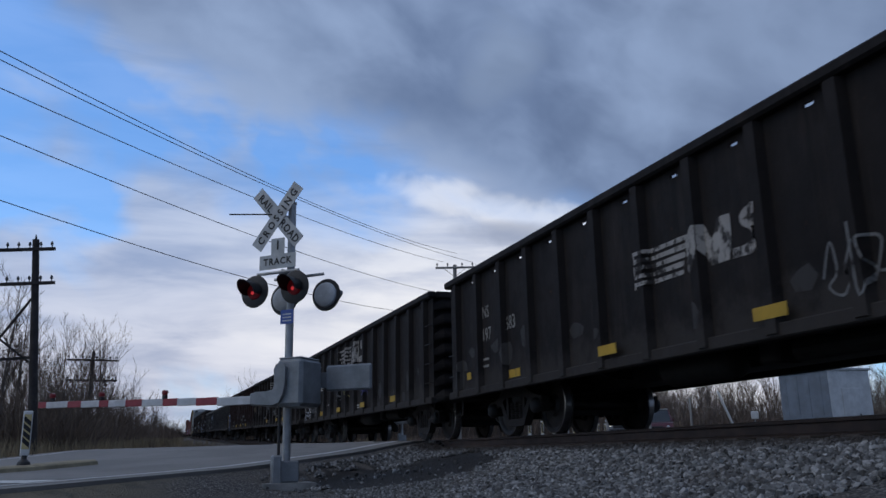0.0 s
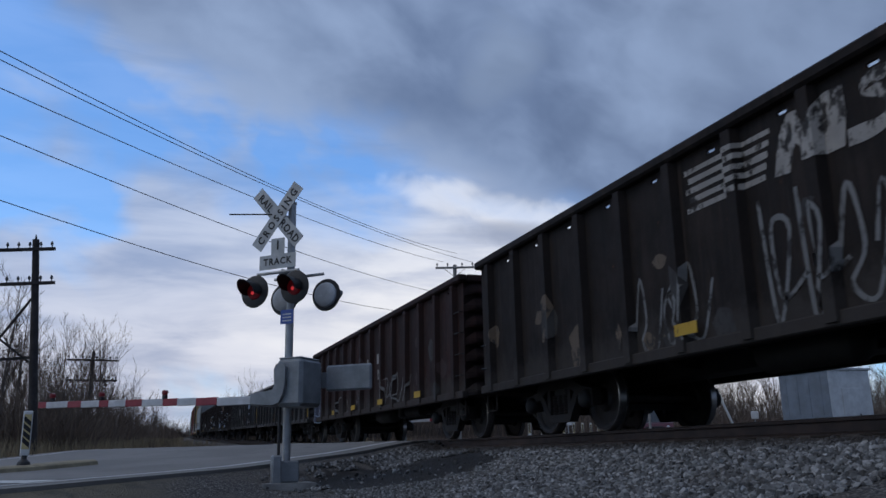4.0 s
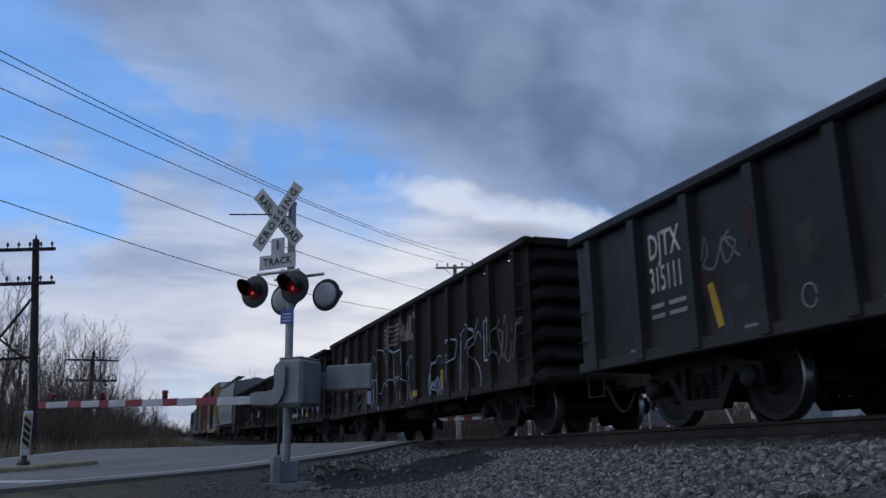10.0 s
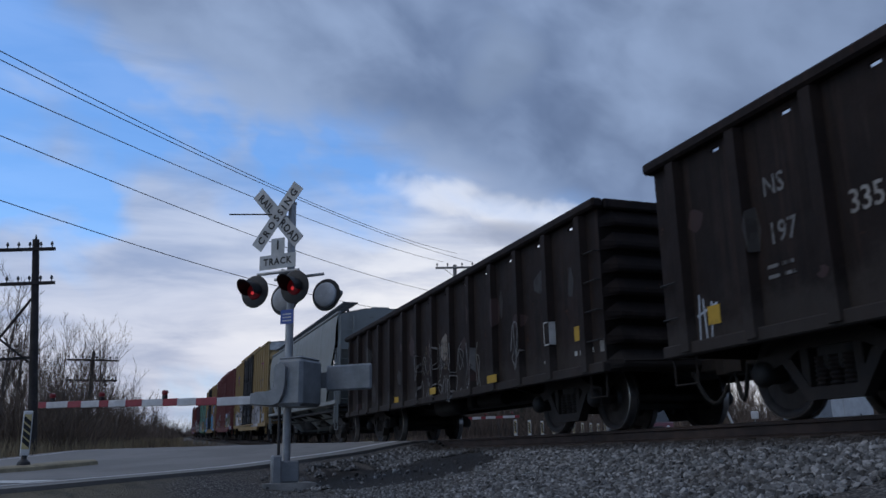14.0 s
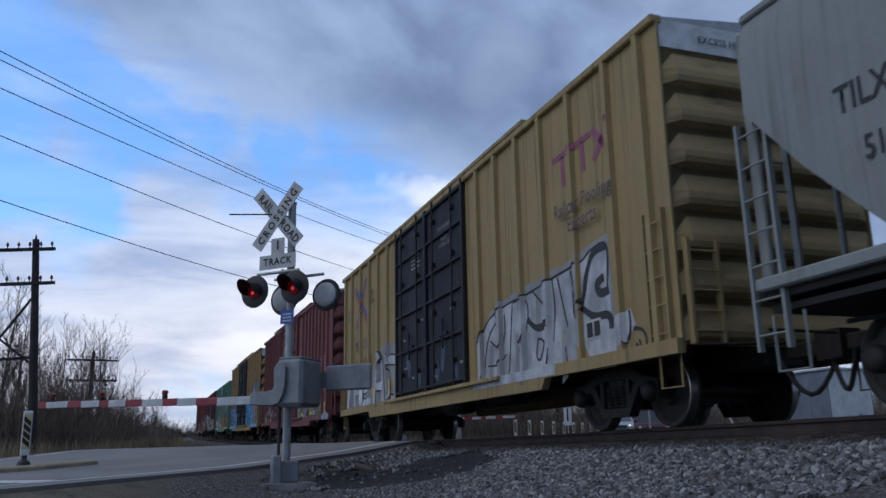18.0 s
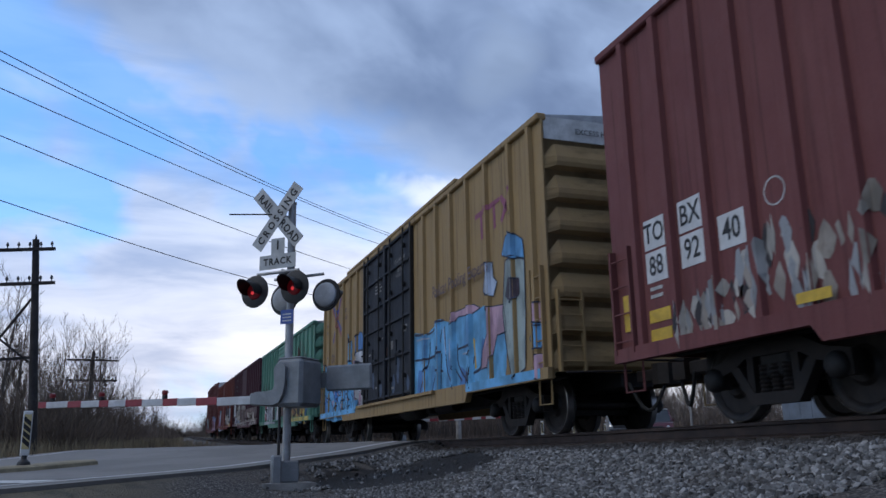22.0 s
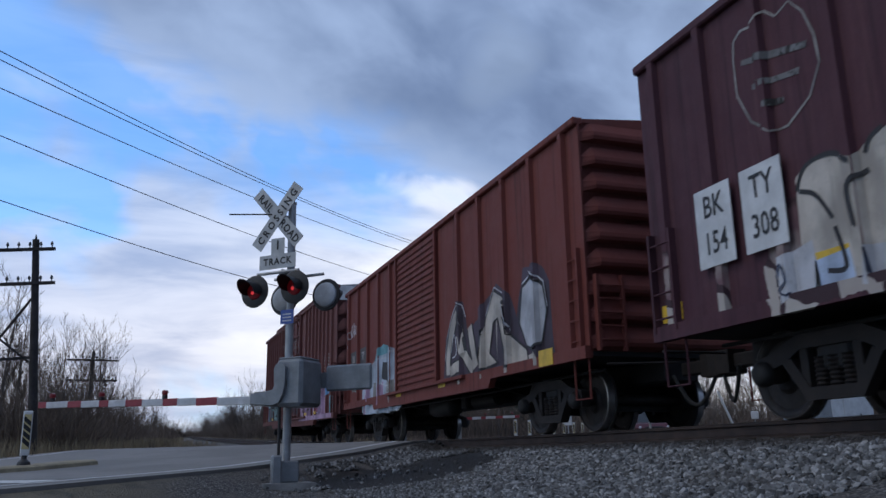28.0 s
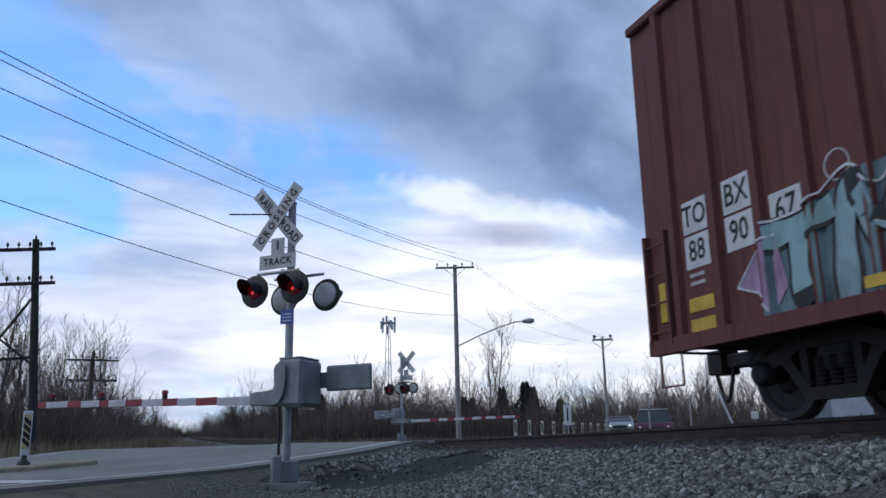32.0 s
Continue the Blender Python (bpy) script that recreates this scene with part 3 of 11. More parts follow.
# ---- ground, road, track ----
def build_ground():
    xs = np.unique(np.concatenate([np.linspace(-900, -60, 22), np.linspace(-60, -12, 25), np.linspace(-12, 14, 66), np.linspace(14, 70, 36), np.linspace(70, 900, 22)]))
    ys = np.unique(np.concatenate([np.linspace(-900, -40, 18), np.linspace(-40, 0, 20), np.linspace(0, 40, 90), np.linspace(40, 120, 50), np.linspace(120, 1500, 50)]))
    sh = Shape()
    sh.v = [(float(x), float(y), ground_z(float(x), float(y))) for y in ys for x in xs]
    n = len(xs)
    sh.f = [(j * n + i, j * n + i + 1, (j + 1) * n + i + 1, (j + 1) * n + i) for j in range(len(ys) - 1) for i in range(n - 1)]
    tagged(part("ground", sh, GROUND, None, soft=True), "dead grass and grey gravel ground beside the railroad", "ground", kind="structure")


def strip(name, p0, p1, s0, s1, dz, mat, parent=None, step=1.0, thick=0.0):
    """A flat strip along the road between two offsets."""
    sh = Shape()
    k = max(2, int((s1 - s0) / step) + 1)
    ss = np.linspace(s0, s1, k)
    for s in ss:
        for p in (p0, p1):
            sh.v.append(tuple(road_pt(float(s), p, dz)))
        if thick:
            for p in (p0, p1):
                sh.v.append(tuple(road_pt(float(s), p, dz - thick)))
    w = 4 if thick else 2
    for i in range(k - 1):
        a, b = i * w, (i + 1) * w
        sh.f.append((a, a + 1, b + 1, b))
        if thick:
            sh.f += [(a, b, b + 2, a + 2), (a + 1, a + 3, b + 3, b + 1)]
    if thick:
        e = (k - 1) * w
        sh.f += [(0, 2, 3, 1), (e, e + 1, e + 3, e + 2)]
    return part(name, sh, mat, parent)


def build_road():
    road = strip("road", -0.45, 9.3, -120, 260, 0.0, ASPHALT, None, 0.9, 0.12)
    tagged(road, "worn grey asphalt two-lane road climbing to the crossing", "road", kind="structure")
    strip("edge_line", 0.0, 0.13, -60, 6.2, 0.006, LINE_WHITE, road)
    strip("edge_line", 8.7, 8.83, -40, 15.5, 0.006, LINE_WHITE, road)
    strip("edge_line", 0.0, 0.13, 14, 200, 0.006, LINE_WHITE, road)
    sh = Shape()
    # stop bar across the approach lane
    for a, b in ((0.2, 3.6),):
        q = [road_pt(-3.4, a, 0.007), road_pt(-2.9, a, 0.007), road_pt(-2.9, b, 0.007), road_pt(-3.4, b, 0.007)]
        sh.add(q, [(0, 1, 2, 3)])
    part("stop_line", sh, LINE_WHITE, road)
    for s0, s1 in ((-14, 1.2), (26.4, 60)):
        sh = Shape()
        ss = np.linspace(s0, s1, 30)
        prof = ((3.62, -0.05), (3.66, 0.06), (3.74, 0.09), (4.26, 0.09), (4.34, 0.06), (4.38, -0.05))
        for s in ss:
            for p, h in prof:
                sh.v.append(tuple(road_pt(float(s), p, h)))
        for i in range(len(ss) - 1):
            for k in range(5):
                a, b = i * 6 + k, (i + 1) * 6 + k
                sh.f.append((a, a + 1, b + 1, b))
        e = (len(ss) - 1) * 6
        sh.f += [tuple(range(6)), tuple(range(e, e + 6))]
        tagged(part("median_curb", sh, CURB_YELLOW), "faded yellow raised concrete median on the road", "curb", kind="structure")


def sweep_rail(off, y0, y1):
    prof = ((-0.07, -0.172), (-0.07, -0.155), (-0.012, -0.135), (-0.010, -0.045), (-0.036, -0.035), (-0.036, -0.006), (-0.028, 0.0),
            (0.028, 0.0), (0.036, -0.006), (0.036, -0.035), (0.010, -0.045), (0.012, -0.135), (0.07, -0.155), (0.07, -0.172))
    sh = Shape()
    ys = np.arange(y0, y1 + 0.1, 3.0)
    n = len(prof)
    for y in ys:
        c = track(float(y))
        for a, b in prof:
            sh.v.append((c.x + off + a, float(y), c.z + b))
    for i in range(len(ys) - 1):
        for k in range(n):
            sh.f.append((i * n + k, i * n + (k + 1) % n, (i + 1) * n + (k + 1) % n, (i + 1) * n + k))
    head = Shape()
    for y in ys:
        c = track(float(y))
        head.v += [(c.x + off - 0.027, float(y), c.z + 0.003), (c.x + off + 0.027, float(y), c.z + 0.003)]
    head.f = [(2 * i, 2 * i + 1, 2 * i + 3, 2 * i + 2) for i in range(len(ys) - 1)]
    return sh, head


def build_track():
    tr = thing("railroad_track", "single railroad track on creosoted ties and grey ballast", "track", kind="structure")
    for off in (-0.755, 0.755):
        sh, head = sweep_rail(off, -330, 420)
        r = part("rail", sh, RAIL_RUST, tr, "rust-brown steel rail")
        part("running_surface", head, RAIL_HEAD, r, "polished top of the rail")
    tie = Shape().box(-1.3, 1.3, -0.115, 0.115, -0.35, -0.172, 0.015).mesh("tie", TIE_WOOD)
    plate = Shape()
    for o in (-0.755, 0.755):
        plate.box(o - 0.17, o + 0.17, -0.09, 0.09, -0.18, -0.163)
    y, k = -8.0, 0
    rng = random.Random(5)
    far = Shape()
    while y < 420:
        c = track(y)
        if y < 70:
            ob = part("tie", tie, TIE_WOOD, tr)
            ob.matrix_basis = pose(c.x + rng.uniform(-0.04, 0.04), y, c.z, 0, 0, rng.uniform(-1.5, 1.5))
        else:
            far.box(c.x - 1.3, c.x + 1.3, y - 0.11, y + 0.11, c.z - 0.3, c.z - 0.172)
        y += 0.53
    y = -8.53
    while y > -200:
        far.box(5.82, 8.42, y - 0.11, y + 0.11, 0.52, 0.648)
        y -= 0.53
    tagged(part("ties", far, TIE_WOOD, tr), kind="stuff")
    # crossing panels where the road meets the rails
    for lo, hi in ((-2.3, -0.86), (-0.66, 0.66), (0.86, 2.3)):
        for k in range(6):
            y0 = 19.5 + (lo + hi) * 0.45 + k * 2.6
            sh = Shape()
            a, b = track(y0), track(y0 + 2.57)
            vs = []
            for c in (a, b):
                for o in (lo, hi):
                    for dz in (-0.2, -0.006):
                        vs.append((c.x + o, c.y, c.z + dz))
            sh.add(vs, [(0, 1, 3, 2), (4, 6, 7, 5), (0, 4, 5, 1), (2, 3, 7, 6), (0, 2, 6, 4), (1, 5, 7, 3)])
            part("crossing_panel", sh, CONCRETE, tr, "worn concrete crossing panel")


def build_ballast():
    """Loose stones on the near shoulder and between the ties."""
    rng = np.random.default_rng(3)
    t = (1 + 5 ** 0.5) / 2
    ico = np.array([(-1, t, 0), (1, t, 0), (-1, -t, 0), (1, -t, 0), (0, -1, t), (0, 1, t), (0, -1, -t), (0, 1, -t), (t, 0, -1), (t, 0, 1), (-t, 0, -1), (-t, 0, 1)]) / 1.9
    tri = np.array([(0, 11, 5), (0, 5, 1), (0, 1, 7), (0, 7, 10), (0, 10, 11), (1, 5, 9), (5, 11, 4), (11, 10, 2), (10, 7, 6), (7, 1, 8),
                    (3, 9, 4), (3, 4, 2), (3, 2, 6), (3, 6, 8), (3, 8, 9), (4, 9, 5), (2, 4, 11), (6, 2, 10), (8, 6, 7), (9, 8, 1)])
    pts = []
    for n, x0, x1, y0, y1, s0, s1 in ((42000, 2.3, 6.0, 4.2, 13.0, 0.016, 0.040), (20000, 2.6, 6.1, 13.0, 22.0, 0.020, 0.042),
                                      (5000, 0.6, 3.2, 6.0, 15.0, 0.012, 0.030), (1500, 6.2, 8.2, 4.0, 18.0, 0.03, 0.05)):
        x, y, s = rng.uniform(x0, x1, n), rng.uniform(y0, y1, n), rng.uniform(s0, s1, n)
        for a, b, c in zip(x, y, s):
            sr, p = road_sp(float(a), float(b))
            if p > -0.7:
                continue
            oil = oil_patch(a, b) < 0.95 + 0.5 * noise.noise((a * 2, b * 2, 0))
            if oil and rng.random() < 0.992:
                continue
            if a < 3.3 and rng.random() < (3.3 - a) * 0.5:
                continue
            if b < 11.5 and a < 0.36 * b:
                c *= 0.45
            pts.append((a, b, ground_z(float(a), float(b)) + c * 0.25 + rng.uniform(0, 0.02) * min(1.0, c / 0.02), c))
    pts = np.array(pts)
    m = len(pts)
    q = rng.normal(size=(m, 4))
    q /= np.linalg.norm(q, axis=1, keepdims=True)
    w, x, y, z = q.T
    rot = np.stack([1 - 2 * (y * y + z * z), 2 * (x * y - z * w), 2 * (x * z + y * w), 2 * (x * y + z * w), 1 - 2 * (x * x + z * z), 2 * (y * z - x * w),
                    2 * (x * z - y * w), 2 * (y * z + x * w), 1 - 2 * (x * x + y * y)], 1).reshape(m, 3, 3)
    jit = ico[None] * rng.uniform(0.6, 1.3, (m, 12, 1)) * np.stack([rng.uniform(0.8, 1.35, m), rng.uniform(0.7, 1.1, m), rng.uniform(0.55, 0.95, m)], 1)[:, None, :]
    v = np.einsum("mij,mkj->mki", rot, jit) * pts[:, 3][:, None, None] + pts[:, None, :3]
    f = (tri[None] + (np.arange(m) * 12)[:, None, None]).reshape(-1, 3)
    me = bpy.data.meshes.new("ballast")
    me.from_pydata(v.reshape(-1, 3).tolist(), [], f.tolist())
    me.materials.append(BALLAST)
    tagged(new("ballast_stones", me), "loose grey crushed-stone ballast along the track", "gravel", kind="stuff")


build_ground()
build_road()
build_track()
build_ballast()


# ---- crossing signals ----
def face_pose(at, ahead, tilt=0.0):
    """Axes for a flat sign at a place: x to the reader's right, y up, z towards the reader."""
    z = Vector((ahead[0], ahead[1], 0)).normalized()
    y = Vector((0, 0, 1))
    x = y.cross(z)
    m = Matrix((x, y, z)).transposed().to_4x4()
    m.translation = at
    return m @ pose(0, 0, 0, 0, 0, tilt)


def slab(w, h, t, m, c=0.004):
    return Shape().box(-w / 2, w / 2, -h / 2, h / 2, -t, 0.0, c, m)


def flasher(parent, at, face, lit, name="flashing_light"):
    """Round black background, hooded red lens, grey housing behind."""
    m = face_pose(at, face)
    w = m.to_3x3() @ Vector((0, 0, 1))
    b = part(name, Shape().lathe([(-0.018, 0.245), (0.0, 0.255), (0.006, 0.24)], at, w, 32), BLACK_PAINT, parent, "black round target with red lens", True)
    part("housing", Shape().lathe([(-0.075, 0.10), (-0.07, 0.16), (-0.05, 0.188), (-0.02, 0.195)], at, w, 28), LAMP_BACK, b, "domed grey housing", True)
    part("lens", Shape().lathe([(0.006, 0.125), (0.03, 0.118), (0.05, 0.08), (0.058, 0.03)], at, w, 28), lit, b, "red lens", True)
    if lit:
        part("bulb", Shape().lathe([(0.05, 0.03), (0.062, 0.028), (0.066, 0.012)], at - m.to_3x3() @ Vector((0, 0.03, 0)), w, 14), RED_CORE if lit is RED_LIT else RED_LIT, b, "glowing lamp core", True)
    # hood: the upper part of a tube, cut slanting
    sh = Shape()
    n = 18
    for i in range(n + 1):
        a = radians(-25 + 230 * i / n)
        reach = 0.36 * (0.25 + 0.75 * max(0.0, math.sin(a) * 0.5 + 0.5))
        for r in (0.132, 0.138):
            for d in (0.006, reach):
                sh.v.append(tuple(m @ Vector((math.cos(a) * r, math.sin(a) * r, d))))
    for i in range(n):
        a, q = i * 4, (i + 1) * 4
        sh.f += [(a, a + 1, q + 1, q), (a + 2, q + 2, q + 3, a + 3), (a + 1, a + 3, q + 3, q + 1)]
    part("hood", sh, BLACK_PAINT, b, "black visor", True)
    return b


def crossing_signal(base, sign_face, arm_way, arm_len, near=True, lift=0.156):
    """Mast with crossbuck, flashing lights and a lowered gate."""
    sig = thing("crossing_signal", "railroad crossing signal mast with lowered red and white gate", "crossing signal", group="crossing signals")
    b = Vector(base)
    top = b + Vector((0, 0, 4.18 + lift))
    f = Vector((sign_face[0], sign_face[1], 0)).normalized()
    side = Vector((0, 0, 1)).cross(f)          # to the reader's right
    aw = Vector((arm_way[0], arm_way[1], 0)).normalized()
    along = Vector((0, 0, 1)).cross(aw)
    part("foundation", Shape().prism([(-0.38, -0.38), (0.38, -0.38), (0.38, 0.38), (-0.38, 0.38)], -0.25, 0.07, lambda p, q, d: b + Vector((p, q, d)) + Vector((0, 0, 0))), CONCRETE, sig, "concrete footing")
    jb = Shape().box(-0.13, 0.17, -0.14, 0.14, 0.07, 0.38, 0.02, Matrix.Translation(b))
    part("junction_box", jb, ALU_GREY, sig, "bolted junction-box base")
    jb = Shape().box(-0.24, -0.10, -0.24, -0.06, 0.05, 0.46, 0.02, Matrix.Translation(b))
    part("junction_box", jb, ALU_GREY, sig)
    part("mast", Shape().rod(b + Vector((0, 0, 0.3)), top, 0.062, 0.062, 20), GALV, sig, "galvanised steel mast", True)
    part("conduit", Shape().tube([b + Vector((-0.13, -0.10, 0.35)), b + Vector((-0.13, -0.08, 1.35))], 0.022, 8), BLACK_PAINT, sig)
    part("mast_cap", Shape().lathe([(0, 0.07), (0.03, 0.068), (0.05, 0.04)], top, (0, 0, 1), 18), GALV, sig)
    # crossbuck
    c = b + Vector((0, 0, 3.97 + lift)) + f * 0.10 - side * 0.19
    for k, (ang, words, dz) in enumerate(((50.5, ("CROSSING",), 0.012), (-48, ("RAIL", "ROAD"), 0.0))):
        m = face_pose(c + f * (0.02 + dz), f, ang)
        bl = part("crossbuck_blade", slab(1.22, 0.229, 0.008, m), CROSSBUCK_WHITE, sig, "white blade with black lettering")
        if near:
            for word, off in zip(words, (-0.345, 0.345) if k else (0.0,)):
                lettering(word, 0.175, BLACK_MARK, m @ Matrix.Translation((off, -0.012, 0.003)), bl, squeeze=0.9, bold=0.03, gap=1.12 if k else 1.52)
    part("sign_bracket", Shape().rod(c - f * 0.1 + side * 0.19, c + f * 0.02, 0.025, 0.025, 8).box(-0.05, 0.05, -0.05, 0.05, -0.10, 0.0, 0.0, face_pose(c, f)), GALV, sig)
    t = b + Vector((0, 0, 3.26 + lift)) + f * 0.12 - side * 0.175
    m = face_pose(t, f)
    tp = part("track_count_sign", Shape().prism([(-0.34, -0.13), (0.34, -0.13), (0.34, 0.10), (0.125, 0.10), (0.125, 0.36), (-0.125, 0.36), (-0.125, 0.10), (-0.34, 0.10)], -0.006, 0.0, lambda p, q, d: m @ Vector((p, q, d))), CROSSBUCK_WHITE, sig, "white inverted-T sign")
    if near:
        lettering("1", 0.20, BLACK_MARK, m @ Matrix.Translation((0, 0.24, 0.003)), tp, bold=0.03)
        lettering("TRACK", 0.15, BLACK_MARK, m @ Matrix.Translation((0, -0.015, 0.003)), tp, squeeze=0.95, bold=0.03, gap=1.2)
    # light crossarm
    h = b + Vector((0, 0, 3.04 + lift))
    part("light_crossarm", Shape().rod(h + f * 0.22 - side * 0.47, h + f * 0.22 + side * 0.30, 0.024, 0.024, 10).rod(h - f * 0.22 - side * 0.46, h - f * 0.22 + side * 0.46, 0.024, 0.024, 10)
         .rod(h - f * 0.22, h + f * 0.22, 0.045, 0.045, 10), GALV, sig)
    part("crossarm_box", Shape().box(-0.15, 0.15, -0.06, 0.06, -0.09, 0.09, 0.02, face_pose(h, f)), BLACK_PAINT, sig)
    lo, lo_back = Vector((0, 0, -0.27)), Vector((0, 0, -0.33))
    flasher(sig, h + lo + f * 0.26 - side * 0.48, f, RED_LIT)
    flasher(sig, h + lo + f * 0.26 + side * 0.26, f, RED_LIT)
    flasher(sig, h + lo_back - f * 0.26 - side * 0.30, -f, RED_DIM)
    flasher(sig, h + lo_back - f * 0.26 + side * 0.49, -f, RED_LIT)
    if near:
        m = face_pose(b + Vector((0, 0, 2.364 + lift)) + f * 0.075 + side * 0.0, f)
        bs = part("emergency_sign", slab(0.24, 0.22, 0.004, m), SIGN_BLUE, sig, "small blue notice sign")
        sh = Shape()
        for k in range(3):
            sh.box(-0.08, 0.08, 0.03 - k * 0.05, 0.05 - k * 0.05, 0.001, 0.003, 0.0, m)
        part("text_bars", sh, SIGN_WHITE, bs)
    # gate mechanism case
    g = b + Vector((0, 0, 1.62 - (0.13 if near else 0.42)))
    gm = Matrix((along, aw, Vector((0, 0, 1)))).transposed().to_4x4()
    gm.translation = g
    case = part("gate_mechanism", Shape().box(-0.30, 0.30, -0.42, 0.03, -0.34, 0.36, 0.05, gm), ALU_GREY, sig, "grey gate mechanism case")
    part("case_lid", Shape().box(-0.27, 0.27, -0.39, 0.0, 0.355, 0.385, 0.014, gm), ALU_GREY, case)
    for z in (-0.25, 0.27):
        part("bolt", Shape().rod(gm @ Vector((-0.32, -0.36, z)), gm @ Vector((-0.30, -0.36, z)), 0.025, 0.025, 8), ALU_LIGHT, case)
    part("nameplate", Shape().box(-0.304, -0.300, -0.12, -0.04, -0.06, 0.02, 0.0, gm), SIGN_WHITE, case)
    # curved arm bracket on the near face, gate arm and counterweight
    for xo in (-0.34, 0.34):
        pts = [(-0.06, 0.26), (0.02, 0.32), (0.12, 0.30), (0.16, 0.22), (0.14, -0.04), (0.18, -0.10), (0.30, -0.12), (0.52, -0.12), (0.52, -0.32), (0.16, -0.34), (0.05, -0.30), (-0.02, -0.18), (-0.06, 0.0)]
        part("arm_bracket", Shape().prism(pts, xo - 0.02, xo + 0.02, lambda p, q, d: gm @ Vector((d, p * 0.9 - 0.12, q * 0.92))), ALU_GREY, sig, "curved steel arm bracket")
    part("arm_socket", Shape().box(-0.33, 0.33, 0.34, 0.46, -0.30, -0.12, 0.02, gm), ALU_GREY, sig)
    reach = [(-0.10, -0.04), (-0.10, 0.20), (-0.86, 0.19)] + [(-0.86 - 0.115 * math.sin(radians(a)), 0.075 + 0.115 * math.cos(radians(a))) for a in range(20, 180, 20)] + [(-0.86, -0.04)]
    part("counterweight_arm", Shape().prism(reach, -0.42, -0.385, lambda p, q, d: gm @ Vector((d, p, q))), ALU_GREY, sig, "round-ended steel arm")
    part("counterweight", Shape().box(-0.38, -0.32, -1.24, -0.46, -0.10, 0.29, 0.03, gm), ALU_GREY, sig, "steel counterweight plates")
    for yy in (-0.72, -0.82):
        part("counterweight_bolt", Shape().rod(gm @ Vector((-0.445, yy, 0.08)), gm @ Vector((-0.42, yy, 0.08)), 0.035, 0.035, 8), ALU_LIGHT, sig)
    # arm in alternating red and white sleeves
    n = 15
    cuts = (0.0, 0.186, 0.273, 0.353, 0.415, 0.508, 0.582, 0.66, 0.704, 0.79, 0.855, 0.96, 1.0)
    for k, (qa, qb) in enumerate(zip(cuts, cuts[1:])):
        y0, y1 = 0.42 + arm_len * qa, 0.42 + arm_len * qb
        z = -0.21 + (0.108 if near else 0.03) * (qa + qb) / 2
        hgt = 0.062 - 0.012 * qa
        red = k % 2 == 1
        part("gate_arm_sleeve", Shape().box(-0.03, 0.03, y0, y1, z - hgt, z + hgt, 0.006, gm), GATE_RED if red else GATE_WHITE, sig, "red reflective sleeve" if red else "white reflective sleeve")
    for k, q in enumerate((0.412, 0.70, 0.938)):
        y = 0.42 + arm_len * q
        z = -0.21 + (0.108 if near else 0.03) * q + 0.07
        p = gm @ Vector((0, y, z))
        lamp = part("gate_lamp", Shape().box(-0.035, 0.035, y - 0.035, y + 0.035, z - 0.02, z + 0.05, 0.01, gm), BLACK_PAINT, sig, "small red gate lamp")
        part("lens", Shape().lathe([(-0.04, 0.025), (-0.03, 0.042), (0.03, 0.042), (0.04, 0.025)], gm @ Vector((0, y, z + 0.085)), along, 16), RED_LIT, lamp, soft=True)
    return sig


MAST = Vector((2.04, 12.62, ground_z(2.04, 12.62)))
crossing_signal((2.04, 12.62, MAST.z - 0.02), (-0.70, -0.714), (-0.743, 0.669), 4.6)
far_at = (11.2, 36.9)
crossing_signal((far_at[0], far_at[1], ground_z(*far_at) + 0.02), (0.70, 0.71), (0.743, -0.669), 5.2, False, -0.28)
# slim rod behind the crossbuck
rod = thing("antenna_rod", "thin dark rod on a bracket behind the crossbuck", "rod")
part("rod", Shape().rod((1.10, 12.98, 4.315), (1.95, 12.66, 4.295), 0.012, 0.012, 8), BLACK_PAINT, rod)


# ---- median markers ----
def median_marker(at, yaw, h=0.9):
    mk = thing("median_marker", "upright white marker panel with black diagonal stripes", "traffic marker", pose(at[0], at[1], at[2], 0, 0, yaw), "median markers")
    part("base", Shape().lathe([(0, 0.11), (0.05, 0.10), (0.10, 0.045), (0.16, 0.04)], (0, 0, 0), (0, 0, 1), 14), BLACK_PAINT, mk, "black rubber base")
    part("panel", Shape().box(-0.075, 0.075, -0.02, 0.02, 0.14, h, 0.015), SIGN_WHITE, mk)
    part("yellow_face", Shape().box(-0.058, 0.058, -0.025, -0.0202, 0.26, h - 0.06), SIGN_YELLOW, mk)
    n = 4
    for k in range(n):
        z = 0.28 + (h - 0.5) * k / (n - 0.6)
        sh = Shape().prism([(-0.057, z + 0.10), (0.057, z), (0.057, z + 0.085), (-0.057, z + 0.185)], -0.030, -0.0255, lambda a, b, d: (a, d, b))
        part("stripe", sh, BLACK_MARK, mk)
    return mk


first = median_marker(road_pt(-0.1, 4.0, 0.09), 8)
for k in range(10):
    copy_thing(first, Matrix.Translation(road_pt(27.6 + 2.34 * k, 4.0, 0.09)) @ pose(0, 0, 0, 0, 0, -30))


# ---- poles and wires ----
def pole_shape(h, r0, r1):
    return Shape().rod((0, 0, -0.3), (0, 0, h), r0, r1, 14)


